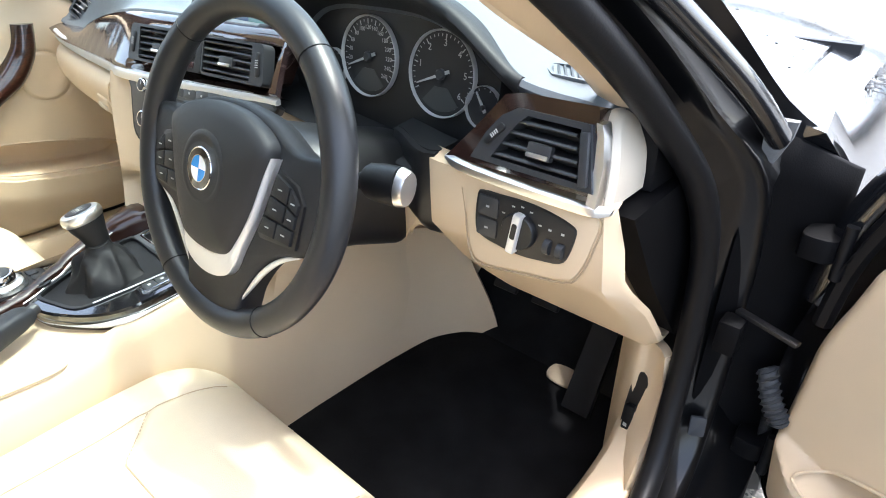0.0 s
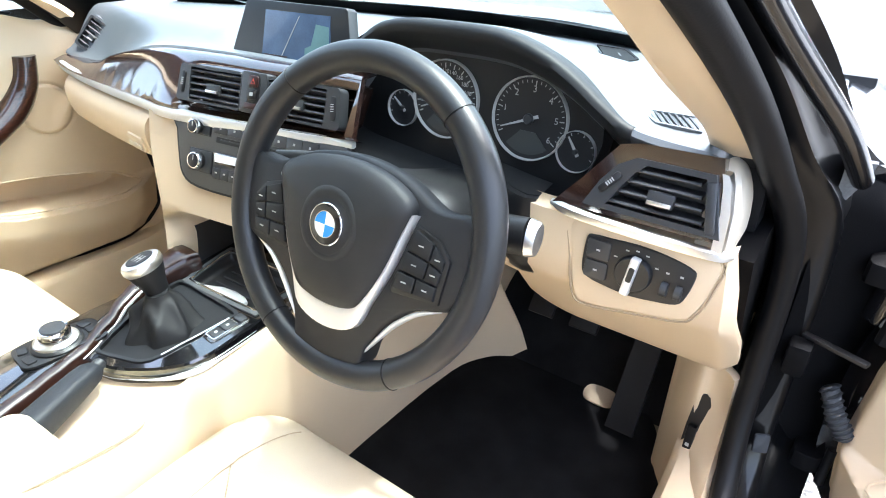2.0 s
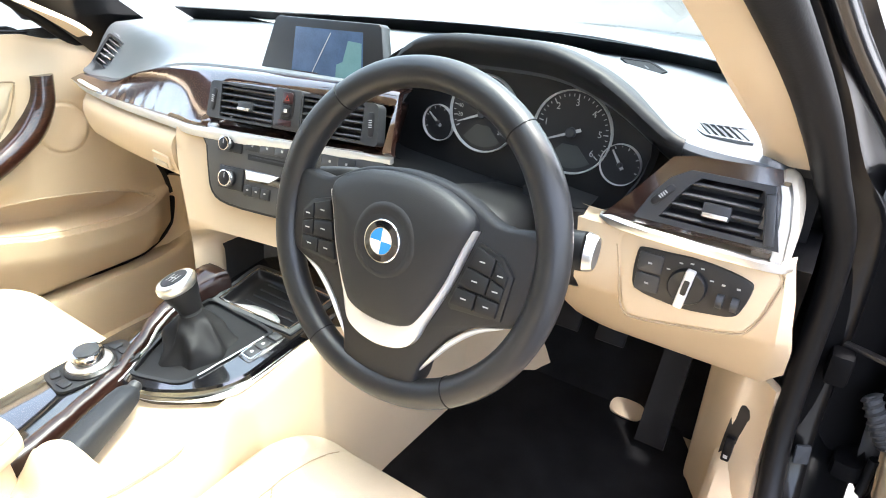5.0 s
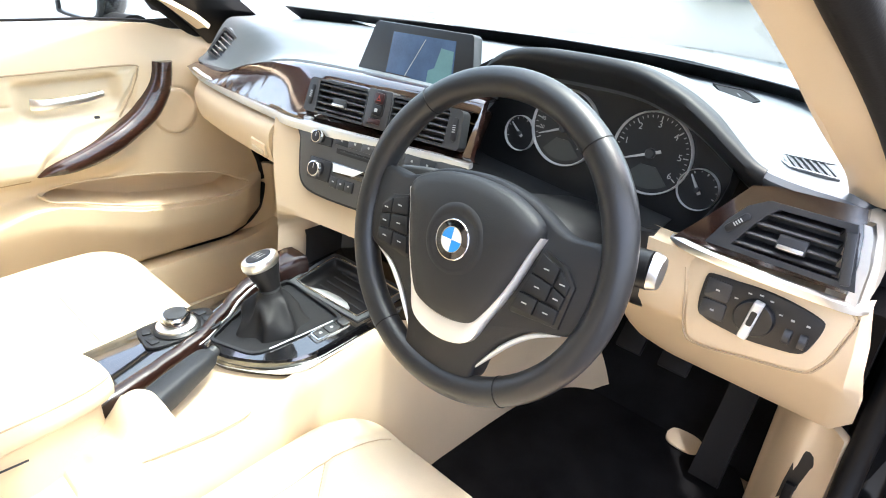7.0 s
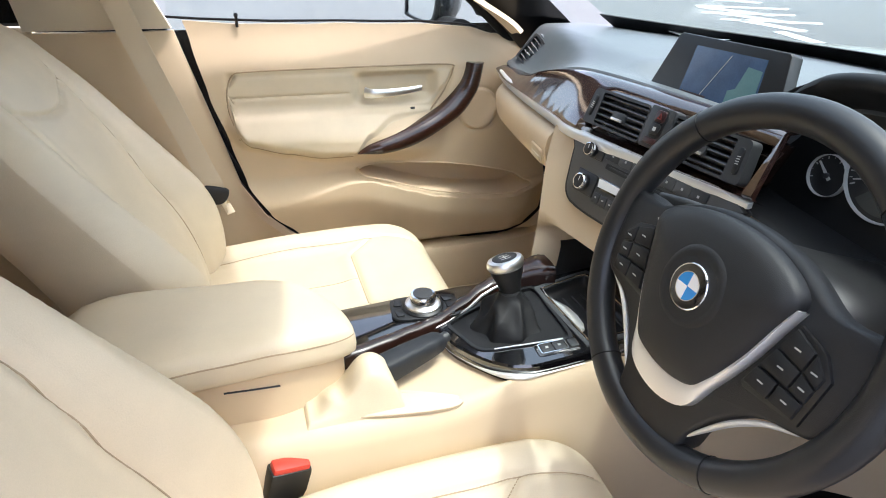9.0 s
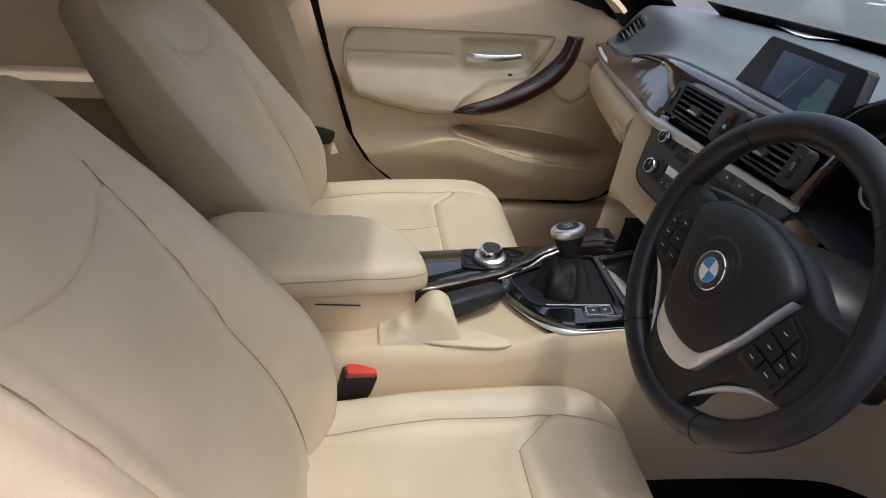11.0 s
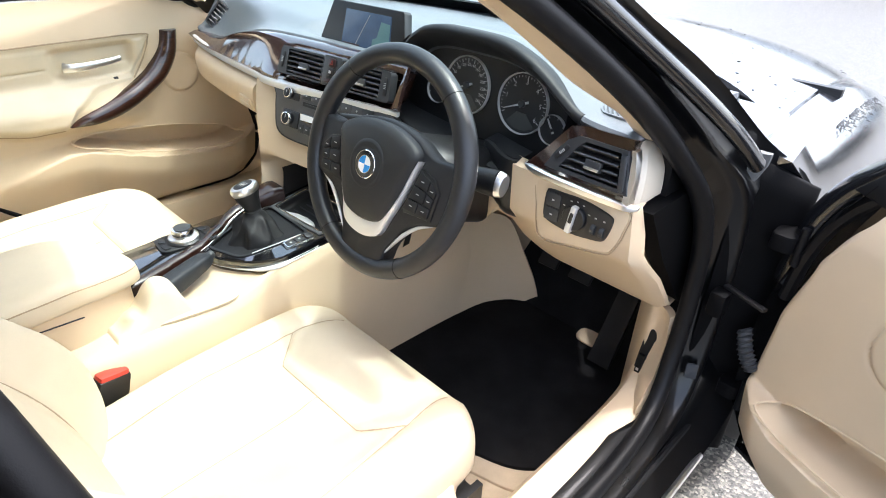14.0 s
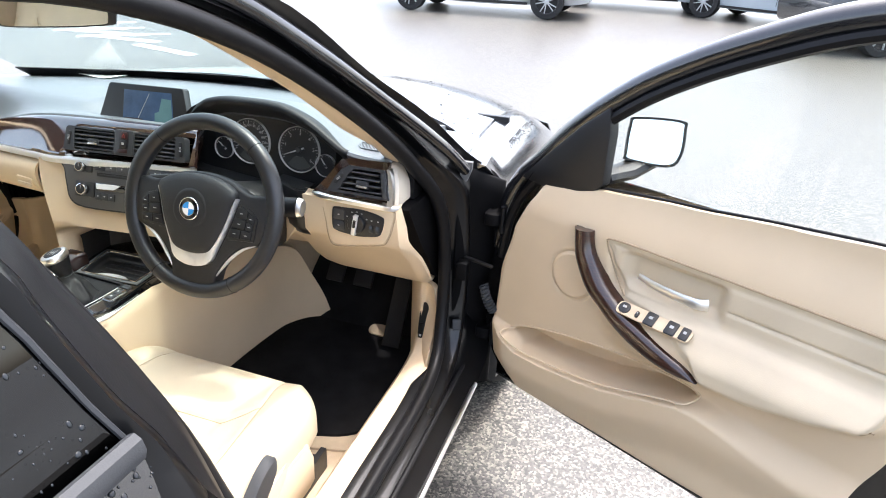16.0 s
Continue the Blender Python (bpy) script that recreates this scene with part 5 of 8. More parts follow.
rows = [[W @ V(a.x, a.y, 0.010), W @ V(a.x, a.y, 0.0175), W @ V(*(a.lerp(b, 0.5)).xy, 0.0205), W @ V(b.x, b.y, 0.020), W @ V(b.x, b.y, 0.012)] for a, b in zip(so, si)]
part("spoke_trim", sheet(rows, W.to_3x3() @ V(0, 0, -0.003)), SATIN, sw, "satin silver trim round the hub", 60)
for s in (1, -1):
    edge = spline([(0.052 * s, -0.132, 0.003), (0.066 * s, -0.112, 0.0035), (0.084 * s, -0.089, 0.004), (0.108 * s, -0.0685, 0.004), (0.135 * s, -0.056, 0.003)], 5)
    part("spoke_fin", tube([W @ p for p in edge], lambda t: 0.0012 + 0.0022 * math.sin(math.pi * t), 8), SATIN, sw, "silver lower edge of the spoke")
    field = [(0.0945, 0.020), (0.1235, 0.012), (0.1375, -0.004), (0.1335, -0.049), (0.0775, -0.054), (0.0735, -0.049)]
    bp_ = part("button_block", prism([(x * s, y) for x, y in field], 0.012, W @ pose(0, 0, 0.0115), 0.002), BLACK, sw, "black button block")
    grid = [((0.0955, 0.0165), (0.1175, 0.0085), (0.1155, -0.0085), (0.0895, -0.0045)), ((0.1195, 0.0075), (0.1330, -0.0045), (0.1320, -0.0140), (0.1175, -0.0090)),
            ((0.0890, -0.0065), (0.1150, -0.0105), (0.1130, -0.0275), (0.0835, -0.0265)), ((0.1170, -0.0110), (0.1315, -0.0160), (0.1300, -0.0290), (0.1150, -0.0280)),
            ((0.0825, -0.0290), (0.1045, -0.0300), (0.1030, -0.0465), (0.0775, -0.0470)), ((0.1065, -0.0300), (0.1295, -0.0310), (0.1285, -0.0460), (0.1050, -0.0465))]
    for q in grid:
        k = part("button", prism([(x * s, y) for x, y in q], 0.005, W @ pose(0, 0, 0.0150), 0.0012), BEZEL, bp_)
        mx, my = sum(p[0] for p in q) / 4 * s, sum(p[1] for p in q) / 4
        part("button_mark", prism(rect(0.0062, 0.0013), 0.0004, W @ pose(mx, my, 0.0153)), WHITE_MARK, k)
part("badge_dish", lathe([(0.040, -0.0012), (0.037, 0.0008), (0.033, 0.0010), (0.029, -0.0002), (0.024, -0.0006)], W @ pose(0.0, -0.003, 0.0350), 40), PAD, sw, "dished ring round the badge")
bm_ = W @ pose(0.0, -0.003, 0.0352)
bd = part("badge", lathe([(0.0225, 0), (0.0225, 0.0022), (0.0218, 0.003), (0.021, 0.0026), (0.0005, 0.0026)], bm_, 40), BRIGHT, sw, "round chrome-edged badge")
part("badge_ring", lathe([(0.0208, 0.0022), (0.0208, 0.0031), (0.0142, 0.0034), (0.0142, 0.0022)], bm_, 40), GLOSS, bd, "black badge ring")
part("badge_rim", lathe([(0.0142, 0.0022), (0.0142, 0.0038), (0.0134, 0.0038), (0.0134, 0.0022)], bm_, 40), BRIGHT, bd)
for q in range(4):
    seg = [(0, 0)] + [(0.0134 * math.cos(radians(q * 90 + k * 15)), 0.0134 * math.sin(radians(q * 90 + k * 15))) for k in range(7)]
    part("badge_quarter", prism(seg, 0.001, bm_ @ pose(0, 0, 0.0034)), BLUE if q % 2 else BADGE_WHITE, bd, "blue quarter" if q % 2 else "white quarter")

col = thing("steering_column", (0.364, 0.2, 0.86), "black steering column shroud", "steering column")
rings = []
for d, w, h in ((-0.030, 0.055, 0.050), (-0.045, 0.082, 0.070), (-0.10, 0.088, 0.078), (-0.16, 0.072, 0.080), (-0.24, 0.065, 0.085)):
    rings.append([W @ V(w * math.copysign(abs(math.cos(a)) ** 0.6, math.cos(a)), -0.012 + h * math.copysign(abs(math.sin(a)) ** 0.6, math.sin(a)) * (0.8 if math.sin(a) > 0 else 1.0), d) for a in (k * math.tau / 28 for k in range(28))])
part("shroud", loft(rings, True), BLACK, col, "black column shroud", 60)
for s, tip in ((1, True), (-1, False)):
    st = thing("column_stalk", W @ V(0.09 * s, 0.0, -0.09), "black control stalk with a silver end" if tip else "black control stalk behind the wheel", "stalk")
    a, b = W @ V(0.07 * s, 0.0, -0.085), W @ V((0.118 if tip else 0.112) * s, 0.018, -0.082)
    part("arm", tube([a, a.lerp(b, 0.5), b], 0.009, 10), BLACK, st)
    if not tip:
        b = V(0.262, 0.092, 0.926)
    e = W @ V(0.170 * s, 0.024, -0.078) if tip else V(0.212, 0.070, 0.922)
    part("paddle", tube([b, b.lerp(e, 0.15), b.lerp(e, 0.5), e], (lambda t: lerp(0.013, 0.0185, min(1, t * 2.2))) if tip else (lambda t: lerp(0.011, 0.0145, min(1, t * 2))), 18, shape=(0.72, 1.12) if tip else (0.62, 1.15), up=W.to_3x3() @ V(0, 1, 0)), BLACK, st)
    if tip:
        part("end_piece", tube([e, e + V(0.008, 0.001, 0.0), e + V(0.011, 0.001, 0)], lambda t: lerp(0.0186, 0.0155, t), 18, shape=(0.72, 1.12), up=W.to_3x3() @ V(0, 1, 0)), CHROME, st, "silver end piece")
    part("stalk_mark", prism(rect(0.010, 0.003), 0.0005, frame_of(b.lerp(e, 0.55) + V(0, -0.0115, 0.003), (1, 0, 0), (0, -1, 0.2))), WHITE_MARK, st)


# ---- centre console ----
console = thing("centre_console", (0, -0.1, 0.30), "beige centre console with gloss black deck", "console")


# beige body from the bulkhead to the rear
rows = []
for y, xl, xr, zt, zl in ((0.80, -0.17, 0.20, 0.585, 0.33), (0.72, -0.165, 0.175, 0.59, 0.32), (0.62, -0.16, 0.155, 0.60, 0.30), (0.42, -0.155, 0.15, 0.63, 0.30), (0.22, -0.145, 0.142, 0.648, 0.285), (0.08, -0.135, 0.140, 0.638, 0.285), (-0.02, -0.13, 0.138, 0.628, 0.285), (-0.08, -0.125, 0.136, 0.616, 0.285),
                          (-0.14, -0.12, 0.136, 0.602, 0.285), (-0.25, -0.118, 0.134, 0.598, 0.285), (-0.36, -0.118, 0.132, 0.598, 0.285), (-0.5, -0.118, 0.13, 0.60, 0.285), (-0.66, -0.118, 0.125, 0.60, 0.285), (-0.78, -0.11, 0.115, 0.56, 0.285)):
    zm = zt - 0.034 * ss(y, -0.12, 0.06) * (1 - ss(y, 0.24, 0.40))
    rows.append([V(xl - 0.05, y, zl), V(xl - 0.03, y, zl + 0.16), V(xl - 0.004, y, zt - 0.03), V(xl + 0.004, y, zt - 0.008), V(xl + 0.018, y, zt), V(xl + 0.035, y, zm), V(0, y, zm), V(xr - 0.030, y, zm), V(xr - 0.018, y, zt), V(xr - 0.005, y, zt - 0.008), V(xr + 0.004, y, zt - 0.03), V(xr + 0.022, y, zl + 0.16), V(xr + 0.038, y, zl)])
part("body", loft(rows, True), BEIGE, console, "beige console body", 50)

# deck with gear gate, tray and switches
DK = frame_of((0.0, 0.0, 0.6455), (1, 0, 0), (0, -0.10, 1))
deck_o = soft_outline([(-0.116, 0.245), (-0.120, 0.10), (-0.110, -0.01), (-0.066, -0.075), (-0.036, -0.119), (0.016, -0.117), (0.054, -0.101), (0.087, -0.079), (0.110, -0.055), (0.122, -0.030), (0.126, 0.0), (0.128, 0.10), (0.132, 0.245)], 4)
gate_o = soft_outline([(-0.016, -0.103), (0.022, -0.093), (0.056, -0.080), (0.068, -0.055), (0.075, -0.01), (0.084, 0.045), (0.076, 0.060), (0.0, 0.063), (-0.056, 0.064), (-0.064, 0.045), (-0.060, -0.002), (-0.042, -0.056), (-0.026, -0.092)], 3)
tray_i = soft_outline([(-0.050, 0.083), (-0.044, 0.076), (0.02, 0.077), (0.094, 0.080), (0.104, 0.088), (0.107, 0.158), (0.100, 0.168), (0.02, 0.168), (-0.050, 0.166), (-0.060, 0.156), (-0.056, 0.12)], 3)
part("deck", holed_plate(deck_o, (gate_o, tray_i), 0.040, DK), GLOSS, console, "gloss black console deck", 30)
edge = spline([(-0.040, -0.123), (0.016, -0.121), (0.054, -0.105), (0.088, -0.083), (0.112, -0.058), (0.125, -0.031), (0.129, 0.0), (0.130, 0.06)], 5)
part("deck_edge", tube([DK @ V(p.x, p.y, -0.0165) for p in [V(q.x, q.y, 0) for q in [V(*e) for e in edge]]], lambda t: 0.0004 + 0.0046 * math.exp(-((t - 0.62) / 0.20) ** 2), 8), SATIN, console, "bright lower edge of the deck")
tray = thing("storage_tray", DK @ V(0.02, 0.12, -0.02), "ribbed black storage tray with a thin chrome outline", "tray")
tc = (0.024, 0.122)
part("rim", ring_plate([(tc[0] + (x - tc[0]) * 1.16, tc[1] + (y - tc[1]) * 1.24) for x, y in tray_i], [(tc[0] + (x - tc[0]) * 0.995, tc[1] + (y - tc[1]) * 0.995) for x, y in tray_i], 0.006, DK @ pose(0, 0, 0.0025)), PANEL_GREY, tray, "matte grey tray rim")
part("outline", tube([DK @ V(tc[0] + (x - tc[0]) * 1.03, tc[1] + (y - tc[1]) * 1.05, 0.003) for x, y in tray_i], 0.0014, 6, True), BRIGHT, tray, "thin chrome outline")
bowl = [[DK @ V(tc[0] + (x - tc[0]) * k, tc[1] + (y - tc[1]) * k, z) for x, y in tray_i] for k, z in ((0.99, 0.0005), (0.97, -0.008), (0.92, -0.0135), (0.80, -0.0150), (0.30, -0.0155), (0.01, -0.0155))]
part("bowl", loft(bowl, True, False), BLACK, tray, "black bowl", 60)
for k in range(4):
    part("rib", box((0.115, 0.003, 0.0022), DK @ pose(0.026, 0.106 + 0.0165 * k, -0.0150), 0.001), GREY, tray)
# crescent reflection on the glossy edge, modelled as a thin silver sheet
lip = [[DK @ V(x, lerp(y0, y1, k / 4), -0.002 - 0.007 * (k / 4) ** 1.4) for k in range(5)] for x, y0, y1 in ((-0.026, 0.081, 0.083), (-0.018, 0.080, 0.092), (0.0, 0.080, 0.099), (0.028, 0.081, 0.102), (0.052, 0.082, 0.100), (0.066, 0.083, 0.094), (0.070, 0.084, 0.086))]
part("tray_glint", sheet(lip, (0, 0, -0.003)), SATIN, tray, "crescent reflection on the tray edge, shaped as a satin plate")
wn_ = thing("switch_strip", DK @ V(0.1, 0.03, 0), "row of small chrome-edged console buttons beside the gear lever", "switch")
SWM = DK @ pose(0.099, 0.030, 0.0015, 0, 0, -4)
part("strip", prism(rect(0.027, 0.068, 0.005), 0.004, SWM, 0.001), GLOSS, wn_)
part("rocker_edge", ring_plate(rect(0.0235, 0.044, 0.004, cy=-0.007), rect(0.0205, 0.041, 0.003, cy=-0.007), 0.003, SWM @ pose(0, 0, 0.002)), BRIGHT, wn_, "chrome outline of two buttons")
for y in (-0.017, 0.003):
    rk = part("rocker", prism(rect(0.019, 0.0185, 0.003), 0.004, SWM @ pose(0, y, 0.0026), 0.001), GREY, wn_)
    part("button_mark", prism(rect(0.0045, 0.0045), 0.0004, SWM @ pose(0, y, 0.0030)), WHITE_MARK, rk)
part("small_button", prism(rect(0.019, 0.014, 0.003), 0.004, SWM @ pose(0, 0.025, 0.0022), 0.001), GREY, wn_)

# rotary controller on its strip, beside the gear lever
rail = thing("controller_strip", (-0.06, -0.15, 0.64), "dark wood and gloss black strip on the console", "console trim")
STRIP_EDGE = [(-0.285, 0.002, 0.024, 0.640), (-0.256, -0.002, 0.020, 0.641), (-0.207, -0.014, 0.007, 0.642), (-0.17, -0.026, -0.006, 0.643), (-0.12, -0.042, -0.020, 0.6445), (-0.06, -0.074, -0.050, 0.650), (-0.03, -0.094, -0.070, 0.657), (0.0, -0.104, -0.080, 0.664), (0.03, -0.110, -0.082, 0.672), (0.06, -0.114, -0.076, 0.682), (0.088, -0.114, -0.066, 0.690), (0.104, -0.112, -0.062, 0.688)]
rows = []
for t in range(33):
    y = lerp(-0.285, 0.104, t / 32)
    xl, xr, z = along(STRIP_EDGE, y)
    rows.append([V(xl, y, 0.612), V(xl, y, z - 0.003), V(xl + 0.003, y, z), V(lerp(xl, xr, 0.5), y, z + 0.0012), V(xr - 0.004, y, z - 0.0008), V(xr, y, z - 0.005), V(xr + 0.003, y, z - 0.016), V(xr + 0.002, y, 0.612)])
part("wood_strip", loft(rows, True), DARK_WOOD, rail, "lacquered wood strip", 40)
inner = [(along(STRIP_EDGE, y)[0], y) for y in (-0.285, -0.24, -0.20, -0.16, -0.12, -0.09, -0.06, -0.03, 0.0)]
part("gloss_inlay", prism([(-0.106, -0.285), *inner, (-0.116, 0.0), (-0.119, -0.06), (-0.114, -0.15)], 0.030, frame_of((0, 0, 0.6425), (1, 0, 0), (0, -0.02, 1)), 0.001), GLOSS, rail, "gloss black inlay")
part("chrome_edge", tube([V(along(STRIP_EDGE, y)[1] + 0.0022, y, along(STRIP_EDGE, y)[2] - 0.009) for y in (-0.125, -0.10, -0.08, -0.06, -0.045, -0.03, -0.015, 0.0, 0.02, 0.04)], lambda t: 0.0010 + 0.0020 * math.sin(math.pi * t), 8, shape=(0.6, 1)), SATIN, rail, "bright edge that widens beside the gaiter")
rc = thing("rotary_controller", (-0.070, -0.133, 0.642), "chrome-ringed rotary controller with buttons round it", "controller")
cm = pose(-0.070, -0.133, 0.642)
part("base_ring", lathe([(0.0345, 0), (0.0345, 0.004), (0.031, 0.007), (0.024, 0.008)], cm, 40), BLACK, rc)
part("skirt", lathe([(0.031, 0.004), (0.0295, 0.010), (0.0235, 0.0135), (0.0200, 0.0135)], cm, 40), CHROME, rc, "satin chrome skirt")
k = part("knob", lathe([(0.0165, 0.008), (0.0175, 0.014), (0.0215, 0.016), (0.0218, 0.025), (0.0200, 0.0275), (0.012, 0.028)], cm, 36), BRIGHT, rc, "chrome knob")
part("knob_top", lathe([(0.0165, 0.026), (0.0165, 0.0290), (0.015, 0.0293)], cm, 32), GREY, k)
part("base_plate", prism(soft_outline([(-0.030, -0.048), (0.0, -0.053), (0.030, -0.048), (0.035, 0.0), (0.031, 0.054), (0.0, 0.060), (-0.031, 0.054), (-0.035, 0.0)], 4), 0.004, cm @ pose(0, 0, 0.002, 0, 0, -6), 0.001), BLACK, rc, "black button surround")
for x, y, w, h, a in ((-0.019, 0.043, 0.018, 0.015, 14), (0.001, 0.047, 0.018, 0.015, 0), (0.021, 0.043, 0.018, 0.015, -14), (-0.028, 0.024, 0.008, 0.014, 0), (0.028, 0.024, 0.008, 0.014, 0), (-0.015, -0.041, 0.020, 0.013, -10), (0.015, -0.041, 0.020, 0.013, 10)):
    part("button", prism(rect(w, h, 0.003), 0.004, cm @ pose(0, 0, 0, 0, 0, -6) @ pose(x, y, 0.0045, 0, 0, a), 0.001), BLACK, rc)

GAITER = material("black_gaiter_leather", (0.010, 0.010, 0.011), 0.6, grain=700, bump=0.4, vary=0.1, spec=0.28)
# gear lever with gaiter
gear = thing("gear_lever", (0.022, 0.0, 0.645), "manual gear lever with chrome-topped knob and black gaiter", "gear lever")
gc = (0.014, -0.018)


def gate_reach(a):
    """How far the gate's outline lies from its middle in one direction."""
    c, d = math.cos(a), math.sin(a)
    best = 0.02
    for (x0, y0), (x1, y1) in zip(gate_o, gate_o[1:] + gate_o[:1]):
        ex, ey, px, py = x1 - x0, y1 - y0, x0 - gc[0], y0 - gc[1]
        den = c * ey - d * ex
        if abs(den) > 1e-9:
            r, q = (px * ey - py * ex) / den, (px * d - py * c) / den
            if r > 0 and -1e-6 <= q <= 1 + 1e-6:
                best = max(best, r)
    return best


top_c = V(0.002, -0.006, 0.690)
rings = []
for t, k, h in ((0, 1.0, -0.004), (0.05, 0.96, -0.012), (0.12, 0.88, -0.016), (0.20, 0.78, -0.015), (0.30, 0.68, -0.009), (0.38, 0.61, 0.0), (0.46, 0.55, 0.010), (0.54, 0.49, 0.020), (0.62, 0.43, 0.028), (0.70, 0.37, 0.034), (0.78, 0.31, 0.039), (0.86, 0.255, 0.043), (0.93, 0.22, 0.047), (1.0, 0.20, 0.053)):
    ring = []
    w = ss(t, 0.05, 0.55)
    for kk in range(64):
        a = kk * math.tau / 64
        r = lerp(gate_reach(a) * k, 0.082 * k, w)
        swell = math.sin(math.pi * ss(t, 0.15, 0.97))
        r *= 1 + swell * (0.13 * math.sin(3 * a + 5 * t) + 0.12 * (1 - 2 * abs(math.sin(3.5 * a - 3 * t + 1))))
        lean = ss(t, 0.2, 1.0)
        p = DK @ V(gc[0] + r * math.cos(a), gc[1] + r * math.sin(a), h + 0.006 * swell * math.sin(4 * a + 9 * t))
        q = DK @ V(gc[0], gc[1], 0)
        ring.append(p + (V(top_c.x, top_c.y, 0) - V(q.x, q.y, 0)) * lean)
    rings.append(ring)
part("gaiter", loft(rings, True), GAITER, gear, "soft wrinkled black leather gaiter", 60)
mid = (sum(p[0] for p in gate_o) / len(gate_o), sum(p[1] for p in gate_o) / len(gate_o))
part("gate_frame", ring_plate([(mid[0] + (x - mid[0]) * 1.06, mid[1] + (y - mid[1]) * 1.05) for x, y in gate_o], [(mid[0] + (x - mid[0]) * 0.985, mid[1] + (y - mid[1]) * 0.985) for x, y in gate_o], 0.006, DK @ pose(0, 0, 0.002)), BLACK, gear, "dark gaiter frame")
part("gate_line", tube([DK @ V(*p) for p in ((0.070, -0.060, 0.003), (0.072, -0.050, 0.003), (0.075, -0.030, 0.003), (0.079, -0.01, 0.003), (0.087, 0.045, 0.003))], 0.0011, 6), SATIN, gear, "fine bright line along the gate")
gm = frame_of((-0.0005, -0.0045, 0.684), (1, 0, 0.2), (-0.16, -0.20, 1))
part("shaft", lathe([(0.0145, -0.012), (0.0150, 0.010), (0.0190, 0.030), (0.0235, 0.044), (0.0250, 0.053)], gm @ Matrix.Diagonal((0.92, 1.1, 1, 1)), 28), BLACK, gear, "black knob body")
kb = part("knob", lathe([(0.0250, 0.052), (0.0272, 0.057), (0.0270, 0.063), (0.0245, 0.0670), (0.0185, 0.0685)], gm @ Matrix.Diagonal((0.92, 1.12, 1, 1)), 36), CHROME, gear, "satin chrome knob cap")
part("knob_inlay", lathe([(0.0180, 0.0670), (0.0180, 0.0692), (0.0160, 0.0697)], gm @ Matrix.Diagonal((0.92, 1.12, 1, 1)), 28), BLACK, kb, "oval gear pattern inlay")
for x, y, w, h in ((0, 0, 0.0016, 0.016), (-0.007, 0, 0.0016, 0.016), (0.007, 0, 0.0016, 0.016), (0, 0, 0.014, 0.0016)):
    part("gear_mark", prism(rect(w, h, 0, cx=x, cy=y), 0.0004, gm @ pose(0, 0, 0.0698)), WHITE_MARK, kb)

GRIP = material("dark_grip_leather", (0.020, 0.022, 0.026), 0.5, grain=900, bump=0.5, vary=0.1, spec=0.3)
# parking brake with its leather gaiter
pb = thing("parking_brake", (0.06, -0.25, 0.60), "black parking brake grip in a creased beige gaiter", "parking brake")
ga, gb = V(0.070, -0.247, 0.634), V(0.021, -0.128, 0.640)
gx = (gb - ga).cross(V(0, 0, 1)).normalized()
gu = gx.cross(gb - ga).normalized()
rings = []
for t, w, h in ((0.0, 0.0185, 0.0195), (0.05, 0.020, 0.021), (0.45, 0.0190, 0.0185), (0.80, 0.0175, 0.0155), (0.93, 0.0160, 0.0130), (1.0, 0.0120, 0.0090)):
    rings.append([ga.lerp(gb, t) + gx * (math.copysign(abs(math.cos(a)) ** 0.55, math.cos(a)) * w) + gu * (math.copysign(abs(math.sin(a)) ** 0.6, math.sin(a)) * h) for a in (k * math.tau / 28 for k in range(28))])
part("grip", loft(rings, True), GRIP, pb, "dark grey flat-sided grip", 50)
part("button", lathe([(0.009, -0.004), (0.009, 0.010), (0.007, 0.012)], frame_of(gb, (1, 0, 0), gb - ga), 16), GREY, pb)


def drape(x, y):
    """Height of the loose leather over the skirt: drawn up round the grip's end, with soft folds."""
    dx, dy = (x - 0.070) / 1.2, y + 0.250
    d, phi = math.hypot(dx, dy), math.atan2(dy, dx)
    h = 0.048 * math.exp(-(d / 0.036) ** 2.4) + 0.016 * math.exp(-(d / 0.072) ** 4)
    wave = 1 - 2 * abs(math.sin(1.5 * phi + 34 * d + 0.4 * math.sin(2 * phi)))
    h += 0.0085 * math.exp(-((d - 0.050) / 0.022) ** 2) * (wave - 0.15 * wave ** 3) * ss(d, 0.022, 0.040)
    h += 0.0035 * math.exp(-((d - 0.064) / 0.022) ** 2) * math.cos(5.0 * phi - 90 * d)
    rim = min(x + 0.040, 0.118 - x, y + 0.350, -0.205 - y)
    return 0.6045 + max(0.0, h) * ss(rim, 0.0, 0.022) - 0.010 * (1 - ss(rim, 0.0, 0.008))


part("gaiter", sheet([[V(x, y, drape(x, y)) for x in (lerp(-0.042, 0.120, i / 80) for i in range(81))] for y in (lerp(-0.352, -0.203, j / 74) for j in range(75))], (0, 0, -0.004)), LEATHER, pb, "loosely folded beige leather gaiter", 70)
hole = soft_outline([(-0.042, -0.335), (-0.015, -0.352), (0.012, -0.358), (0.072, -0.340), (0.108, -0.292), (0.126, -0.20), (0.130, -0.145), (0.121, -0.125), (0.108, -0.135), (0.095, -0.185), (0.060, -0.235), (0.0, -0.275), (-0.035, -0.305)], 4)
part("gaiter_skirt", dome(hole, ((1.0, 0.0), (1.0, 0.004), (0.97, 0.0065), (0.7, 0.0075), (0.4, 0.007)), pose(0, 0, 0.597)), LEATHER, pb, "beige leather skirt", 60)
part("skirt_seam", tube([V(x, y, 0.6005) for x, y in hole], 0.0012, 6, True), SEAM, pb, "dark seam round the skirt")

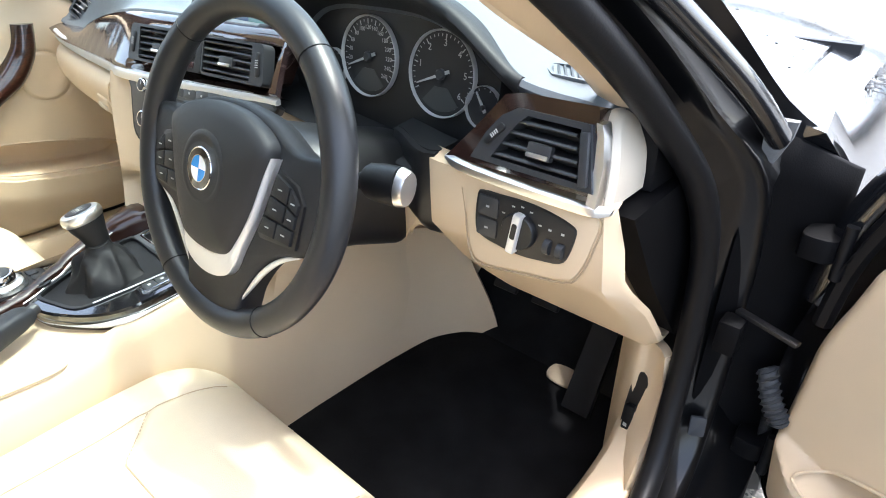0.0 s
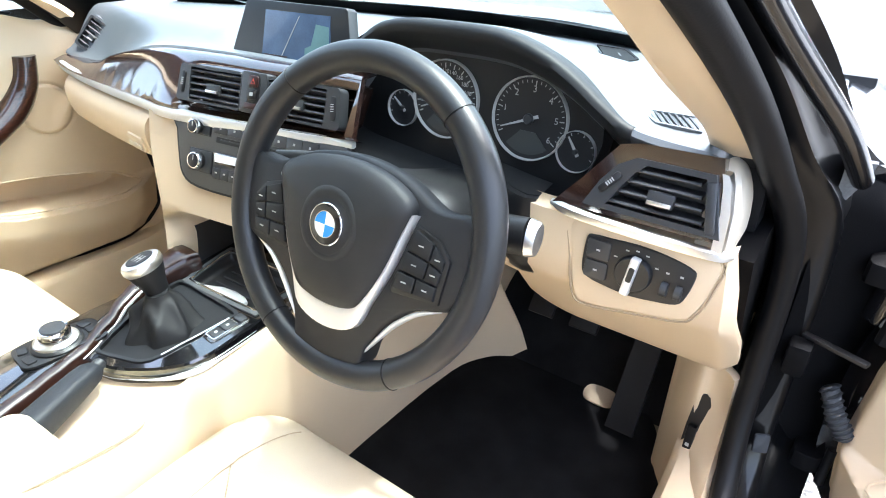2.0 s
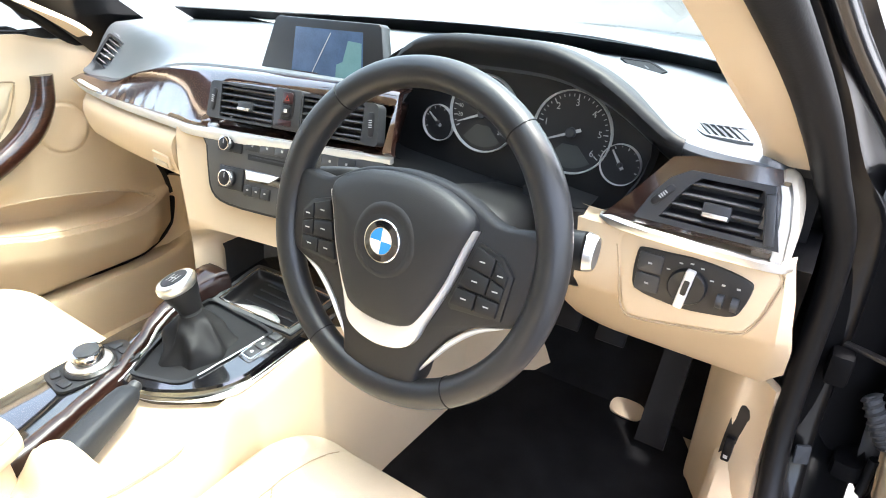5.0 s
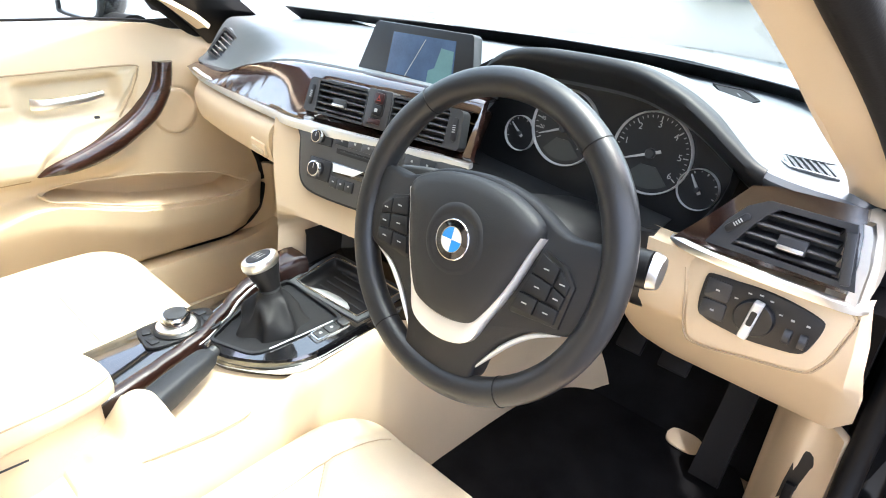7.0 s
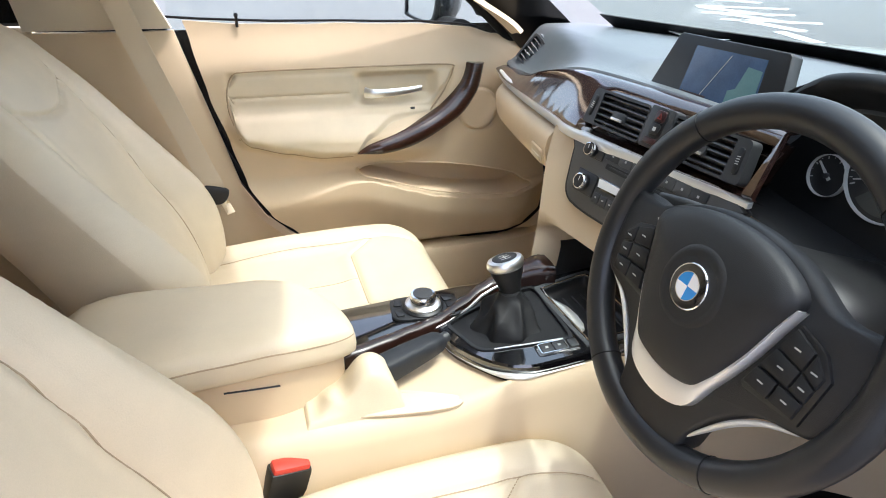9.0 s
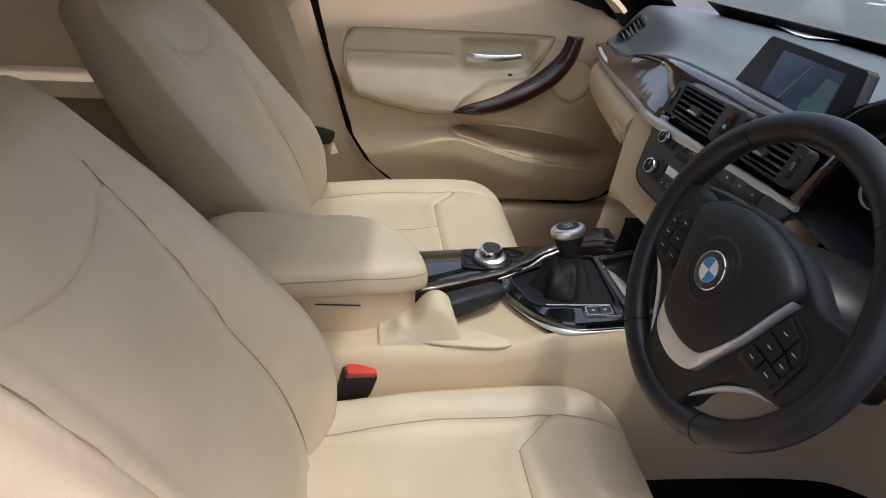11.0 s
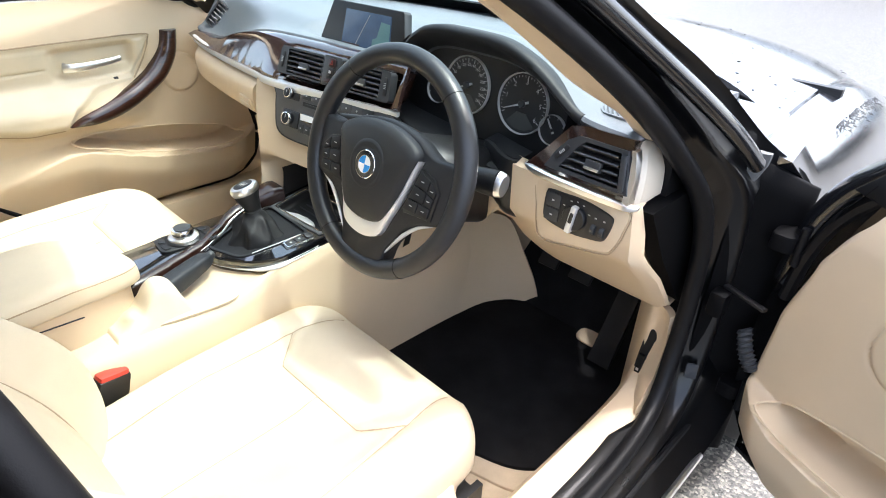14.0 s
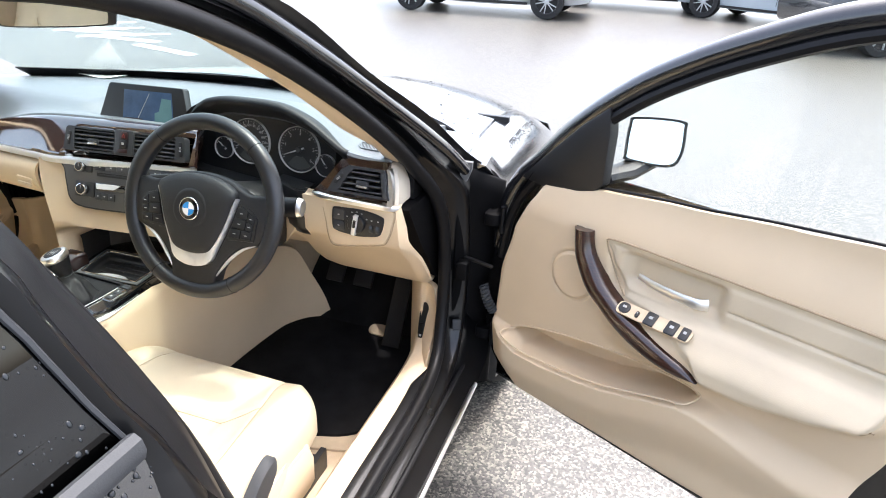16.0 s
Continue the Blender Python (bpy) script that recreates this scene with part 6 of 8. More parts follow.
# armrest
arm_o = soft_outline([(-0.104, -0.64), (-0.108, -0.45), (-0.100, -0.345), (-0.066, -0.296), (-0.015, -0.270), (0.026, -0.262), (0.044, -0.270), (0.064, -0.312), (0.082, -0.370), (0.092, -0.46), (0.092, -0.64)], 6)
lid_bm = dome(arm_o, ((0.965, 0.676), (0.995, 0.680), (1.004, 0.690), (0.996, 0.702), (0.968, 0.713), (0.90, 0.721), (0.78, 0.726), (0.5, 0.729), (0.1, 0.730)), Matrix())
for v in lid_bm.verts:
    v.co.z -= 0.020 * ss(v.co.y, -0.40, -0.25)
lid = part("armrest", lid_bm, LEATHER, console, "padded beige leather armrest lid", 60)
seam = [V(x * 0.985, -0.45 + (y + 0.45) * 0.985, 0.7075 - 0.020 * ss(y, -0.40, -0.25)) for x, y in arm_o]
part("lid_seam", tube(seam, 0.0012, 6, True), SEAM, lid, "stitched seam round the lid")
part("box", dome([(min(x * 0.93, 0.078 - 0.30 * max(0.0, y + 0.345)), -0.45 + (y + 0.45) * 0.90) for x, y in arm_o], ((1.0, 0.58), (1.0, 0.676)), Matrix()), BEIGE, console, "beige storage box")
part("box_slot", tube([(0.0795, -0.446, 0.6565), (0.0795, -0.41, 0.6545), (0.0790, -0.374, 0.6525)], 0.0013, 6), BLACK, console, "dark gap along the storage box")

# ---- seats ----
def build_seat():
    cx = 0.385
    seat = thing("front_seat", (cx, -0.25, 0.285), "beige leather front seat with seamed cushion and side bolsters", "car seat", "front seats")
    N, M = 161, 151

    def groove(d, w):
        return math.exp(-(d / w) ** 2)

    def seam_at(y):
        return along([(-0.51, 0.150), (-0.25, 0.168), (-0.08, 0.162), (0.02, 0.148), (0.07, 0.135)], y)[0]

    def cross_at(u):
        return -0.138 + 1.1 * max(0.0, u - 0.108)

    rows = []
    for i in range(M):
        t = i / (M - 1)
        y = lerp(-0.505, 0.062, t)
        row = []
        front = 1 - math.sqrt(max(0, 1 - (max(0, t - 0.80) / 0.2) ** 2.2))
        half = lerp(0.232, 0.247, ss(t, 0.0, 0.5)) - 0.10 * (1 - math.sqrt(max(0.0, 1 - (max(0, t - 0.76) / 0.24) ** 2.6)))
        for j in range(N):
            s = -1 + 2 * j / (N - 1)
            a = abs(s)
            x = cx + half * math.copysign(math.sin(min(1, a * 1.0) * math.pi / 2) ** 0.9 if a > 0 else 0, s)
            e = math.cos(min(1, a) * math.pi / 2)
            u = abs(x - cx)
            z = 0.535 - 0.018 * (1 - t) + 0.012 * ss(t, 0.5, 0.85)
            bol = 0.026 * ss(u, 0.135, 0.20) * (1 - 0.75 * ss(t, 0.55, 0.95))
            z += bol
            z -= 0.11 * (1 - min(1.0, e / 0.55) ** 0.5) if e < 0.55 else 0
            z -= 0.085 * front
            seam_u = seam_at(y)
            inside = 1 - ss(u, seam_u - 0.004, seam_u + 0.004)
            cross = y - cross_at(u)
            z -= 0.0045 * groove(u - seam_u, 0.0045) * (1 - ss(t, 0.93, 0.98))
            z -= 0.0045 * groove(cross, 0.0045) * inside
            z += 0.0025 * (groove(cross - 0.016, 0.014) + groove(cross + 0.016, 0.014)) * inside
            z -= 0.0035 * groove(u, 0.0042) * ss(-cross, 0.0, 0.01)
            z += 0.004 * math.sin(t * 9 + s * 3) * 0.4
            row.append(V(x, y, z))
        rows.append(row)
    part("cushion", sheet(rows, lambda p: V(cx + (p.x - cx) * 0.97, p.y - 0.006, min(p.z - 0.02, 0.44))), LEATHER, seat, "seamed leather cushion", 60)

    def on_cushion(x, y):
        f = (y + 0.505) / 0.567 * (M - 1)
        i = max(0, min(M - 2, int(f)))
        zz = []
        for r in (rows[i], rows[i + 1]):
            j = next((q for q in range(N - 1) if r[q + 1].x >= x), N - 2)
            zz.append(lerp(r[j].z, r[j + 1].z, (x - r[j].x) / max(1e-6, r[j + 1].x - r[j].x)))
        return V(x, y, lerp(zz[0], zz[1], f - i) + 0.0003)

    lines = [[(cx + s * seam_at(y), y) for y in (lerp(-0.44, 0.030, k / 30) for k in range(31))] for s in (-1, 1)]
    lines.append([(cx + u, cross_at(abs(u))) for u in (lerp(-0.161, 0.161, k / 40) for k in range(41))])
    lines.append([(cx, lerp(-0.44, -0.140, k / 16)) for k in range(17)])
    for q in lines:
        part("seam", tube([on_cushion(x, y) for x, y in q], 0.0010, 5), SEAM, seat, "stitched cushion seam")
    skirt = soft_outline([(-0.245, -0.50), (-0.25, -0.1), (-0.215, 0.0), (-0.12, 0.030), (0.12, 0.030), (0.215, 0.0), (0.25, -0.1), (0.245, -0.50)], 4)
    part("seat_base", dome(skirt, ((0.92, 0.36), (0.97, 0.40), (0.985, 0.45), (0.97, 0.475)), pose(cx, 0, 0)), LEATHER, seat, "beige padded base", 60)
    for s in (-1, 1):
        part("side_cover", loft([[V(cx + s * (0.262 - 0.012 * abs(k)), y, z) for k, z in ((1, 0.34), (0, 0.37), (0, 0.43), (1, 0.46))] + [V(cx + s * 0.235, y, 0.46), V(cx + s * 0.235, y, 0.34)] for y in (-0.50, -0.30, -0.12, -0.06)], True), BEIGE, seat, "beige plastic side cover")
        part("rail", loft([[V(cx + s * 0.20 + a, y, z) for a, z in ((-0.028, 0.287), (0.028, 0.287), (0.028, 0.345), (0.014, 0.345), (0.014, 0.315), (-0.014, 0.315), (-0.014, 0.345), (-0.028, 0.345))] for y in (-0.52, -0.2, 0.050)], True), BLACK, seat, "black steel seat rail")
    part("adjuster", dome(soft_outline([(-0.11, -0.05), (-0.05, -0.045), (0.0, 0.0), (-0.01, 0.03), (-0.05, 0.02), (-0.10, -0.02)], 4), ((1, 0), (1, 0.014), (0.85, 0.020)), frame_of((cx + 0.244, -0.18, 0.515), (0, 1, 0), (1, 0, 0))), MOULDING, seat, "grey plastic adjuster lever")
    # backrest: closed sections stacked up the lean of the back; height, bolster, middle and rear
    BACK = [(0.44, -0.428, -0.452, -0.56), (0.505, -0.414, -0.452, -0.59), (0.58, -0.405, -0.462, -0.62), (0.653, -0.412, -0.485, -0.65), (0.709, -0.434, -0.512, -0.675), (0.751, -0.464, -0.535, -0.695), (0.82, -0.516, -0.565, -0.735),
            (0.89, -0.570, -0.602, -0.765), (0.953, -0.618, -0.642, -0.79), (1.0, -0.660, -0.674, -0.805), (1.06, -0.715, -0.722, -0.82)]
    BACK = [(p.x, p.y, p.z, q.z) for p, q in zip(spline([V(z, a, b) for z, a, b, c in BACK], 5), spline([V(z, a, c) for z, a, b, c in BACK], 5))]
    rings, fronts = [], []
    H, K = 140, 120
    for i in range(H):
        t = 1 - (1 - i / (H - 1)) ** 1.15
        z0 = lerp(0.44, 1.050, t)
        side_y, mid_y, rear_y = along(BACK, z0)
        crown = math.sqrt(max(0.0, 1 - (max(0.0, t - 0.93) / 0.07) ** 2.6))
        half = along([(0, 0.225), (0.25, 0.243), (0.5, 0.248), (0.75, 0.236), (0.90, 0.214), (1.0, 0.205)], t)[0] * (0.86 + 0.14 * crown)
        front, rear = [], []
        for j in range(K + 1):
            sgn = math.sin((-1 + 2 * j / K) * math.pi / 2)
            u = abs(sgn) * half
            r = max(0.0, 1 - abs(sgn) ** 9) ** 0.42
            seam_u = 0.118 + 0.022 * t
            w = ss(u, seam_u - 0.012, seam_u + 0.062)
            yf = lerp(mid_y, side_y, w) + 0.008 * math.cos(u / 0.12 * 1.5) * (1 - w)
            f = -0.0070 * groove(u - seam_u, 0.0030) * (1 - ss(t, 0.84, 0.92))
            f += 0.004 * (groove(u - seam_u - 0.014, 0.010) + groove(u - seam_u + 0.014, 0.010)) * (1 - ss(t, 0.84, 0.92))
            f -= 0.007 * groove(t - 0.80 - 0.06 * (u / 0.15) ** 2, 0.006) * (1 - ss(u, 0.13, 0.15))
            f += 0.0006 * math.sin(t * 9 + u * 9) * math.sin(t * 5 + u * 13 + sgn)
            yr = lerp(rear_y, (yf + rear_y) / 2, 1 - r)
            yc, th = (yf + yr) / 2, (yf - yr) * max(0.04, crown)
            front.append(V(cx + sgn * half, yc + (th / 2 + f) * r, z0))
            rear.append(V(cx + sgn * half, yc - th / 2 * r, z0))
        rings.append(front + rear[-2:0:-1])
        fronts.append((t, front))
    part("backrest", loft(rings, True), LEATHER, seat, "seamed leather backrest", 70)
    for s in (-1, 1):
        line = []
        for t, front in fronts[6:118:3]:
            x = cx + s * (0.118 + 0.022 * t)
            j = next((q for q in range(K) if front[q + 1].x >= x), K - 1)
            a, b = front[j], front[j + 1]
            line.append(a.lerp(b, (x - a.x) / max(1e-6, b.x - a.x)) + V(0, 0.0004, 0))
        part("seam", tube(line, 0.0011, 5), SEAM, seat, "stitched backrest seam")
    hr = soft_outline([(-0.12, -0.07), (0.12, -0.07), (0.135, 0.0), (0.11, 0.075), (0, 0.085), (-0.11, 0.075), (-0.135, 0.0)], 4)
    hm = frame_of((cx, -0.765, 1.185), (1, 0, 0), (0, 1, 0.28))
    part("headrest", dome(hr, ((0.7, -0.05), (0.95, -0.035), (1.0, 0.0), (0.95, 0.030), (0.8, 0.043), (0.4, 0.05)), hm @ pose(0, 0, 0)), LEATHER, seat, "leather headrest", 60)
    for s in (-1, 1):
        part("headrest_post", tube([(cx + 0.06 * s, -0.765, 1.02), (cx + 0.06 * s, -0.772, 1.12)], 0.006, 8), BRIGHT, seat)
    return seat


seat = build_seat()
tagged(seat, "beige leather driver's seat with seamed cushion and bolsters")
pseat = copy_thing(seat, pose(-0.385, -0.300, 0.285))
tagged(pseat, "beige leather passenger seat beside the console")

# belt buckle by the driver's seat
bk = thing("belt_buckle", (0.132, -0.41, 0.45), "black seat belt buckle with a red release button", "belt buckle")
bkm = frame_of((0.135, -0.402, 0.468), (1, 0.25, 0), (0.05, 0.28, 1))
part("casing", box((0.026, 0.056, 0.102), bkm, 0.005), BLACK, bk, "black plastic casing")
part("release_button", box((0.021, 0.050, 0.016), bkm @ pose(0, 0, 0.094), 0.004), RED, bk, "red release button")
part("casing_seam", box((0.0235, 0.030, 0.0015), bkm @ pose(0, 0.002, 0.052)), GREY, bk)


# ---- front doors ----
def door_front(z):
    return along([(0.37, 0.14), (0.40, 0.075), (0.45, 0.030), (0.55, 0.018), (0.68, 0.024), (0.80, 0.052), (0.88, 0.085), (0.94, 0.12), (1.0, 0.14)], z)[0]


def lip_line(u):
    return along([(0, 0.55), (0.10, 0.538), (0.15, 0.520), (0.219, 0.523), (0.3, 0.533), (0.374, 0.546), (0.44, 0.566), (0.5, 0.587), (0.555, 0.606), (0.6, 0.611), (0.7, 0.608), (1, 0.606)], u)[0]


def door_w(u, z, soft_arm=False):
    """How far the trim stands into the cabin at a place on the door."""
    w = 0.0
    # upper pad leans out towards the glass
    w -= 0.030 * ss(z, 0.85, 0.98)
    # armrest shelf
    arm_lo, arm_hi = along([(0.45, 0.63), (0.586, 0.638), (0.658, 0.643), (0.751, 0.662), (0.831, 0.685), (0.877, 0.709)], u)[0], 0.742 + 0.010 * ss(u, 0.5, 0.9)
    rise = ss(u, 0.33, 0.46)
    if soft_arm:
        w += 0.046 * rise * (1 - ss(u, 0.845, 0.885)) * ss(z, arm_lo - 0.010, arm_lo + 0.040) * (1 - ss(z, arm_hi - 0.045, arm_hi + 0.040))
    else:
        w += 0.060 * rise * (1 - ss(u, 0.845, 0.885)) * ss(z, arm_lo - 0.010, arm_lo + 0.030) * (1 - ss(z, arm_hi - 0.020, arm_hi + 0.012))
    # insert panel, slightly sunk with a rounded edge
    ins = ss(z, 0.754, 0.770) * (1 - ss(z, 0.852, 0.868)) * ss(u, 0.318 + 0.25 * max(0, 0.84 - z), 0.334 + 0.25 * max(0, 0.84 - z)) * (1 - ss(u, 0.850, 0.872))
    w -= 0.012 * ins
    # handle bowl
    bowl = ss(z, 0.770, 0.797) * (1 - ss(z, 0.838, 0.858)) * ss(u, 0.354, 0.385) * (1 - ss(u, 0.552, 0.584))
    w -= 0.024 * bowl
    # lower bulge with the pocket's lip
    ll = lip_line(u)
    soft = 0.012 + 0.07 * ss(u, 0.52, 0.85)
    low = 1 - ss(z, ll - soft, ll + 0.002)
    w += lerp(0.052, 0.034, ss(u, 0.50, 0.80)) * low * (1 - 0.55 * ss(ll - z, 0.05, 0.16)) * (0.15 + 0.85 * ss(u - door_front(z), 0.0, 0.09))
    pt = along([(0.080, 0.515), (0.100, 0.538), (0.130, 0.556), (0.174, 0.571), (0.254, 0.590), (0.329, 0.604), (0.399, 0.613), (0.465, 0.619), (0.53, 0.621), (0.577, 0.612)], u)[0]
    mouth = ss(u, 0.072, 0.10) * (1 - ss(u, 0.54, 0.575)) * (1 - low) * (1 - ss(z, pt - 0.008, pt))
    w -= 0.058 * mouth
    # round speaker field
    d = math.hypot(u - 0.247, z - 0.748)
    w += 0.004 * (1 - ss(d, 0.052, 0.056)) - 0.003 * math.exp(-((d - 0.056) / 0.004) ** 2)
    # rounded outer edges
    e = u - door_front(z)
    w -= 0.030 * (1 - ss(e, 0.0, 0.03)) ** 2
    w -= 0.04 * (1 - ss(z, 0.372, 0.41)) ** 2
    return w


def sill(u, dip):
    """Height of the door's upper edge under the glass."""
    return along([(0.05, 0.918), (0.13, 0.925), (0.21, 0.933), (0.272, 0.950), (0.45, 0.966), (0.644, 0.985), (0.776, 0.997), (0.98, 1.014)], u)[0] - dip * ss(u, 0.3, 0.9)


def build_door(name, m, label, zoff, glass_up, parts_out):
    """A front door in its own plane: local x from the hinge rearwards, y into the cabin, z up."""
    d = thing(name, m @ V(0, 0, 0.37), label, "car door")
    P = lambda u, w, z: m @ V(u, w, z + zoff)
    dip = 0.0 if parts_out else 0.034
    rear_edge = [(0.37, 0.76), (0.42, 0.80), (0.48, 0.83), (0.55, 0.855), (0.65, 0.885), (0.75, 0.91), (0.88, 0.94), (1.0, 0.975)] if parts_out else [(0.37, 0.63), (0.442, 0.731), (0.516, 0.802), (0.59, 0.849), (0.694, 0.875), (0.805, 0.907), (0.918, 0.93), (1.0, 0.95)]
    NU, NV = 210, 200
    rows = []
    for i in range(NV + 1):
        v = i / NV
        row = []
        for j in range(NU + 1):
            t = j / NU
            zt = lambda u: sill(u, dip)
            zz = lerp(0.372, 0.96, v)
            u0 = door_front(zz)
            u = lerp(u0, along(rear_edge, zz)[0], t)
            bot = 0.372
            z = lerp(bot, zt(u), v)
            row.append(P(u, door_w(u, z, True), z))
        rows.append(row)
    back = m.to_3x3() @ V(0, -0.012, 0)
    part("door_trim", sheet(rows, back), BEIGE, d, "moulded beige door trim", 50)
    lip_u = [0.095, 0.15, 0.22, 0.30, 0.38, 0.46, 0.52, 0.565]
    rim = [P(u, 0.046, lip_line(u) + 0.001) for u in lip_u] + [P(u, 0.002, z) for u, z in ((0.577, 0.614), (0.53, 0.623), (0.465, 0.621), (0.399, 0.615), (0.329, 0.606), (0.254, 0.592), (0.174, 0.573), (0.130, 0.558), (0.104, 0.542))]
    part("pocket_rim", tube(spline(rim, 4, True), 0.0022, 8, True), BEIGE, d, "rounded rim of the door pocket")
    # wood pull strap, from the belt down to the armrest
    left = spline([(0.240, 0.868, 0), (0.257, 0.80, 0), (0.297, 0.750, 0), (0.355, 0.715, 0), (0.438, 0.678, 0), (0.519, 0.664, 0), (0.578, 0.668, 0)], 6)
    right = spline([(0.284, 0.870, 0), (0.298, 0.824, 0), (0.340, 0.778, 0), (0.395, 0.745, 0), (0.470, 0.714, 0), (0.549, 0.688, 0), (0.580, 0.6685, 0)], 6)
    rows = []
    for q, (a, b) in enumerate(zip(left, right)):
        q /= len(left) - 1
        stand = along([(0, 0.008), (0.2, 0.014), (0.4, 0.030), (0.6, 0.046), (0.8, 0.054), (1, 0.050)], q)[0]
        r = []
        for k in range(7):
            p = a.lerp(b, k / 6)
            r.append(P(p.x, stand + 0.016 * (1 - 0.7 * q ** 3) * math.sin(math.pi * k / 6) ** 0.7, p.y))
        rows.append(r)
    part("pull_strap", sheet(rows, m.to_3x3() @ V(0, -0.024, 0)), STRAP_WOOD, d, "dark lacquered wood pull strap", 70)
    # chrome release handle
    h = [P(0.404, 0.004, 0.812), P(0.44, 0.012, 0.809), P(0.49, 0.014, 0.806), P(0.53, 0.010, 0.805), P(0.546, 0.0, 0.806)]
    part("release_handle", tube(spline(h, 4), lambda t: 0.006 + 0.006 * t, 10, shape=(0.6, 1.1)), CHROME, d, "satin chrome door release")
    ring = [P(x, 0.002 + door_w(x, z, True), z) for x, z in soft_outline([(0.365, 0.838), (0.45, 0.846), (0.555, 0.848), (0.566, 0.825), (0.556, 0.788), (0.47, 0.782), (0.395, 0.782), (0.372, 0.81)], 4)]
    part("bowl_rim", tube(ring, 0.0026, 8, True), BEIGE, d)
    # padded leather insert over the armrest, with a seam across
    rows = []
    foot = [(0.322, 0.85), (0.345, 0.80), (0.386, 0.752), (0.42, 0.748), (0.48, 0.736), (0.549, 0.700), (0.586, 0.655), (0.66, 0.652), (0.751, 0.671), (0.831, 0.694), (0.856, 0.73), (0.868, 0.80)]
    for i in range(61):
        row = []
        for j in range(101):
            u = lerp(0.322, 0.868, j / 100)
            zb, zt_ = along(foot, u)[0], 0.866 - 0.034 * ss(u, 0.832, 0.868) ** 2
            z = lerp(zb, zt_, i / 60)
            edge = max(0.0, min((z - zb) * 0.8, zt_ - z, u - 0.322, 0.868 - u))
            row.append(P(u, door_w(u, z, True) + 0.011 * ss(edge, -0.002, 0.018) - 0.005 * math.exp(-((z - 0.806) / 0.003) ** 2) * ss(u, 0.57, 0.60), z))
        rows.append(row)
    part("insert", sheet(rows, m.to_3x3() @ V(0, -0.004, 0)), LEATHER, d, "padded beige leather insert", 60)
    # seam round the insert
    seam = [P(x, door_w(x, z, True) + 0.001, z) for x, z in [(0.852, 0.715), (0.869, 0.78), (0.867, 0.825), (0.852, 0.858), (0.825, 0.867), (0.7, 0.868), (0.5, 0.868), (0.335, 0.866), (0.321, 0.85), (0.34, 0.80), (0.38, 0.755)]]
    part("insert_piping", tube(spline(seam, 4), 0.002, 6), SEAM, d, "darker stitched seam")
    under_seam = [P(u, door_w(u, along(foot, u)[0], True) + 0.001, along(foot, u)[0]) for u in (lerp(0.588, 0.850, k / 24) for k in range(25))]
    part("insert_seam", tube(under_seam, 0.0016, 6), SEAM, d, "stitched seam under the armrest")
    # window sill seal, glass, sash
    belt = [P(u, -0.034, sill(u, dip) + 0.006) for u in (0.25, 0.3, 0.4, 0.5, 0.6, 0.75, 0.9, 0.98)]
    part("belt_seal", tube(belt, 0.0028, 8), RUBBER, d, "black window seal")
    part("lock_pin", lathe([(0.0035, -0.01), (0.0035, 0.012), (0.005, 0.014), (0.004, 0.020)], frame_of(P(0.826, -0.022, sill(0.826, dip) + 0.004), (1, 0, 0), (0, 0, 1)), 10), BLACK, d, "black lock pin")
    sash = [(-0.004, 0.72), (0.004, 0.80), (0.022, 0.865), (0.052, 0.920), (0.098, 0.972), (0.19, 1.075), (0.30, 1.165), (0.40, 1.225), (0.50, 1.272), (0.62, 1.318), (0.75, 1.345), (0.88, 1.352), (0.96, 1.335), (0.99, 1.29), (0.985, 1.0)]
    if parts_out:
        sp = spline([(u, z, 0) for u, z in sash], 5)
        w_ = part("window_frame", tube([P(p.x, -0.055, p.y) for p in sp], 0.026, 12, shape=(1.0, 1.2), up=m.to_3x3() @ V(0, 1, 0)), PAINT, d, "gloss black window frame")
        part("frame_seal", tube([P(p.x + 0.018, -0.036, p.y - 0.024) for p in sp[:-3]], 0.012, 8), RUBBER, w_, "black rubber glass run")
        sail = [(0.06, 0.925), (0.10, 0.972), (0.20, 1.075), (0.262, 1.125), (0.272, 1.07), (0.272, 0.962), (0.255, 0.944), (0.20, 0.926), (0.13, 0.916)]
        fm = m @ Matrix(((1, 0, 0, 0), (0, 0, 1, -0.022), (0, 1, 0, zoff), (0, 0, 0, 1)))
        part("mirror_sail", prism(sail, 0.03, fm, 0.006), BLACK, d, "black mirror sail panel")
    else:
        fm = m @ Matrix(((1, 0, 0, 0), (0, 0, 1, -0.022), (0, 1, 0, zoff), (0, 0, 0, 1)))
        part("mirror_sail", prism([(0.06, 0.935), (0.12, 1.01), (0.25, 1.10), (0.28, 1.03), (0.245, 0.975), (0.13, 0.95)], 0.03, fm, 0.006), BLACK, d, "black mirror sail panel")
    g = [[P(lerp(along([(0.95, 0.08), (1.08, 0.20), (1.165, 0.305), (1.225, 0.405), (1.272, 0.505), (1.318, 0.63)], z)[0], 0.97, k / 6), -0.052, z) for k in range(7)] for z in (0.93, 1.0, 1.08, 1.165, 1.225, 1.272, 1.318)]
    gl = part("pane", sheet(g, m.to_3x3() @ V(0, -0.004, 0)), GLASS, d, "clear side window")
    gl.visible_shadow = False
    # outer skin and edges
    rows = []
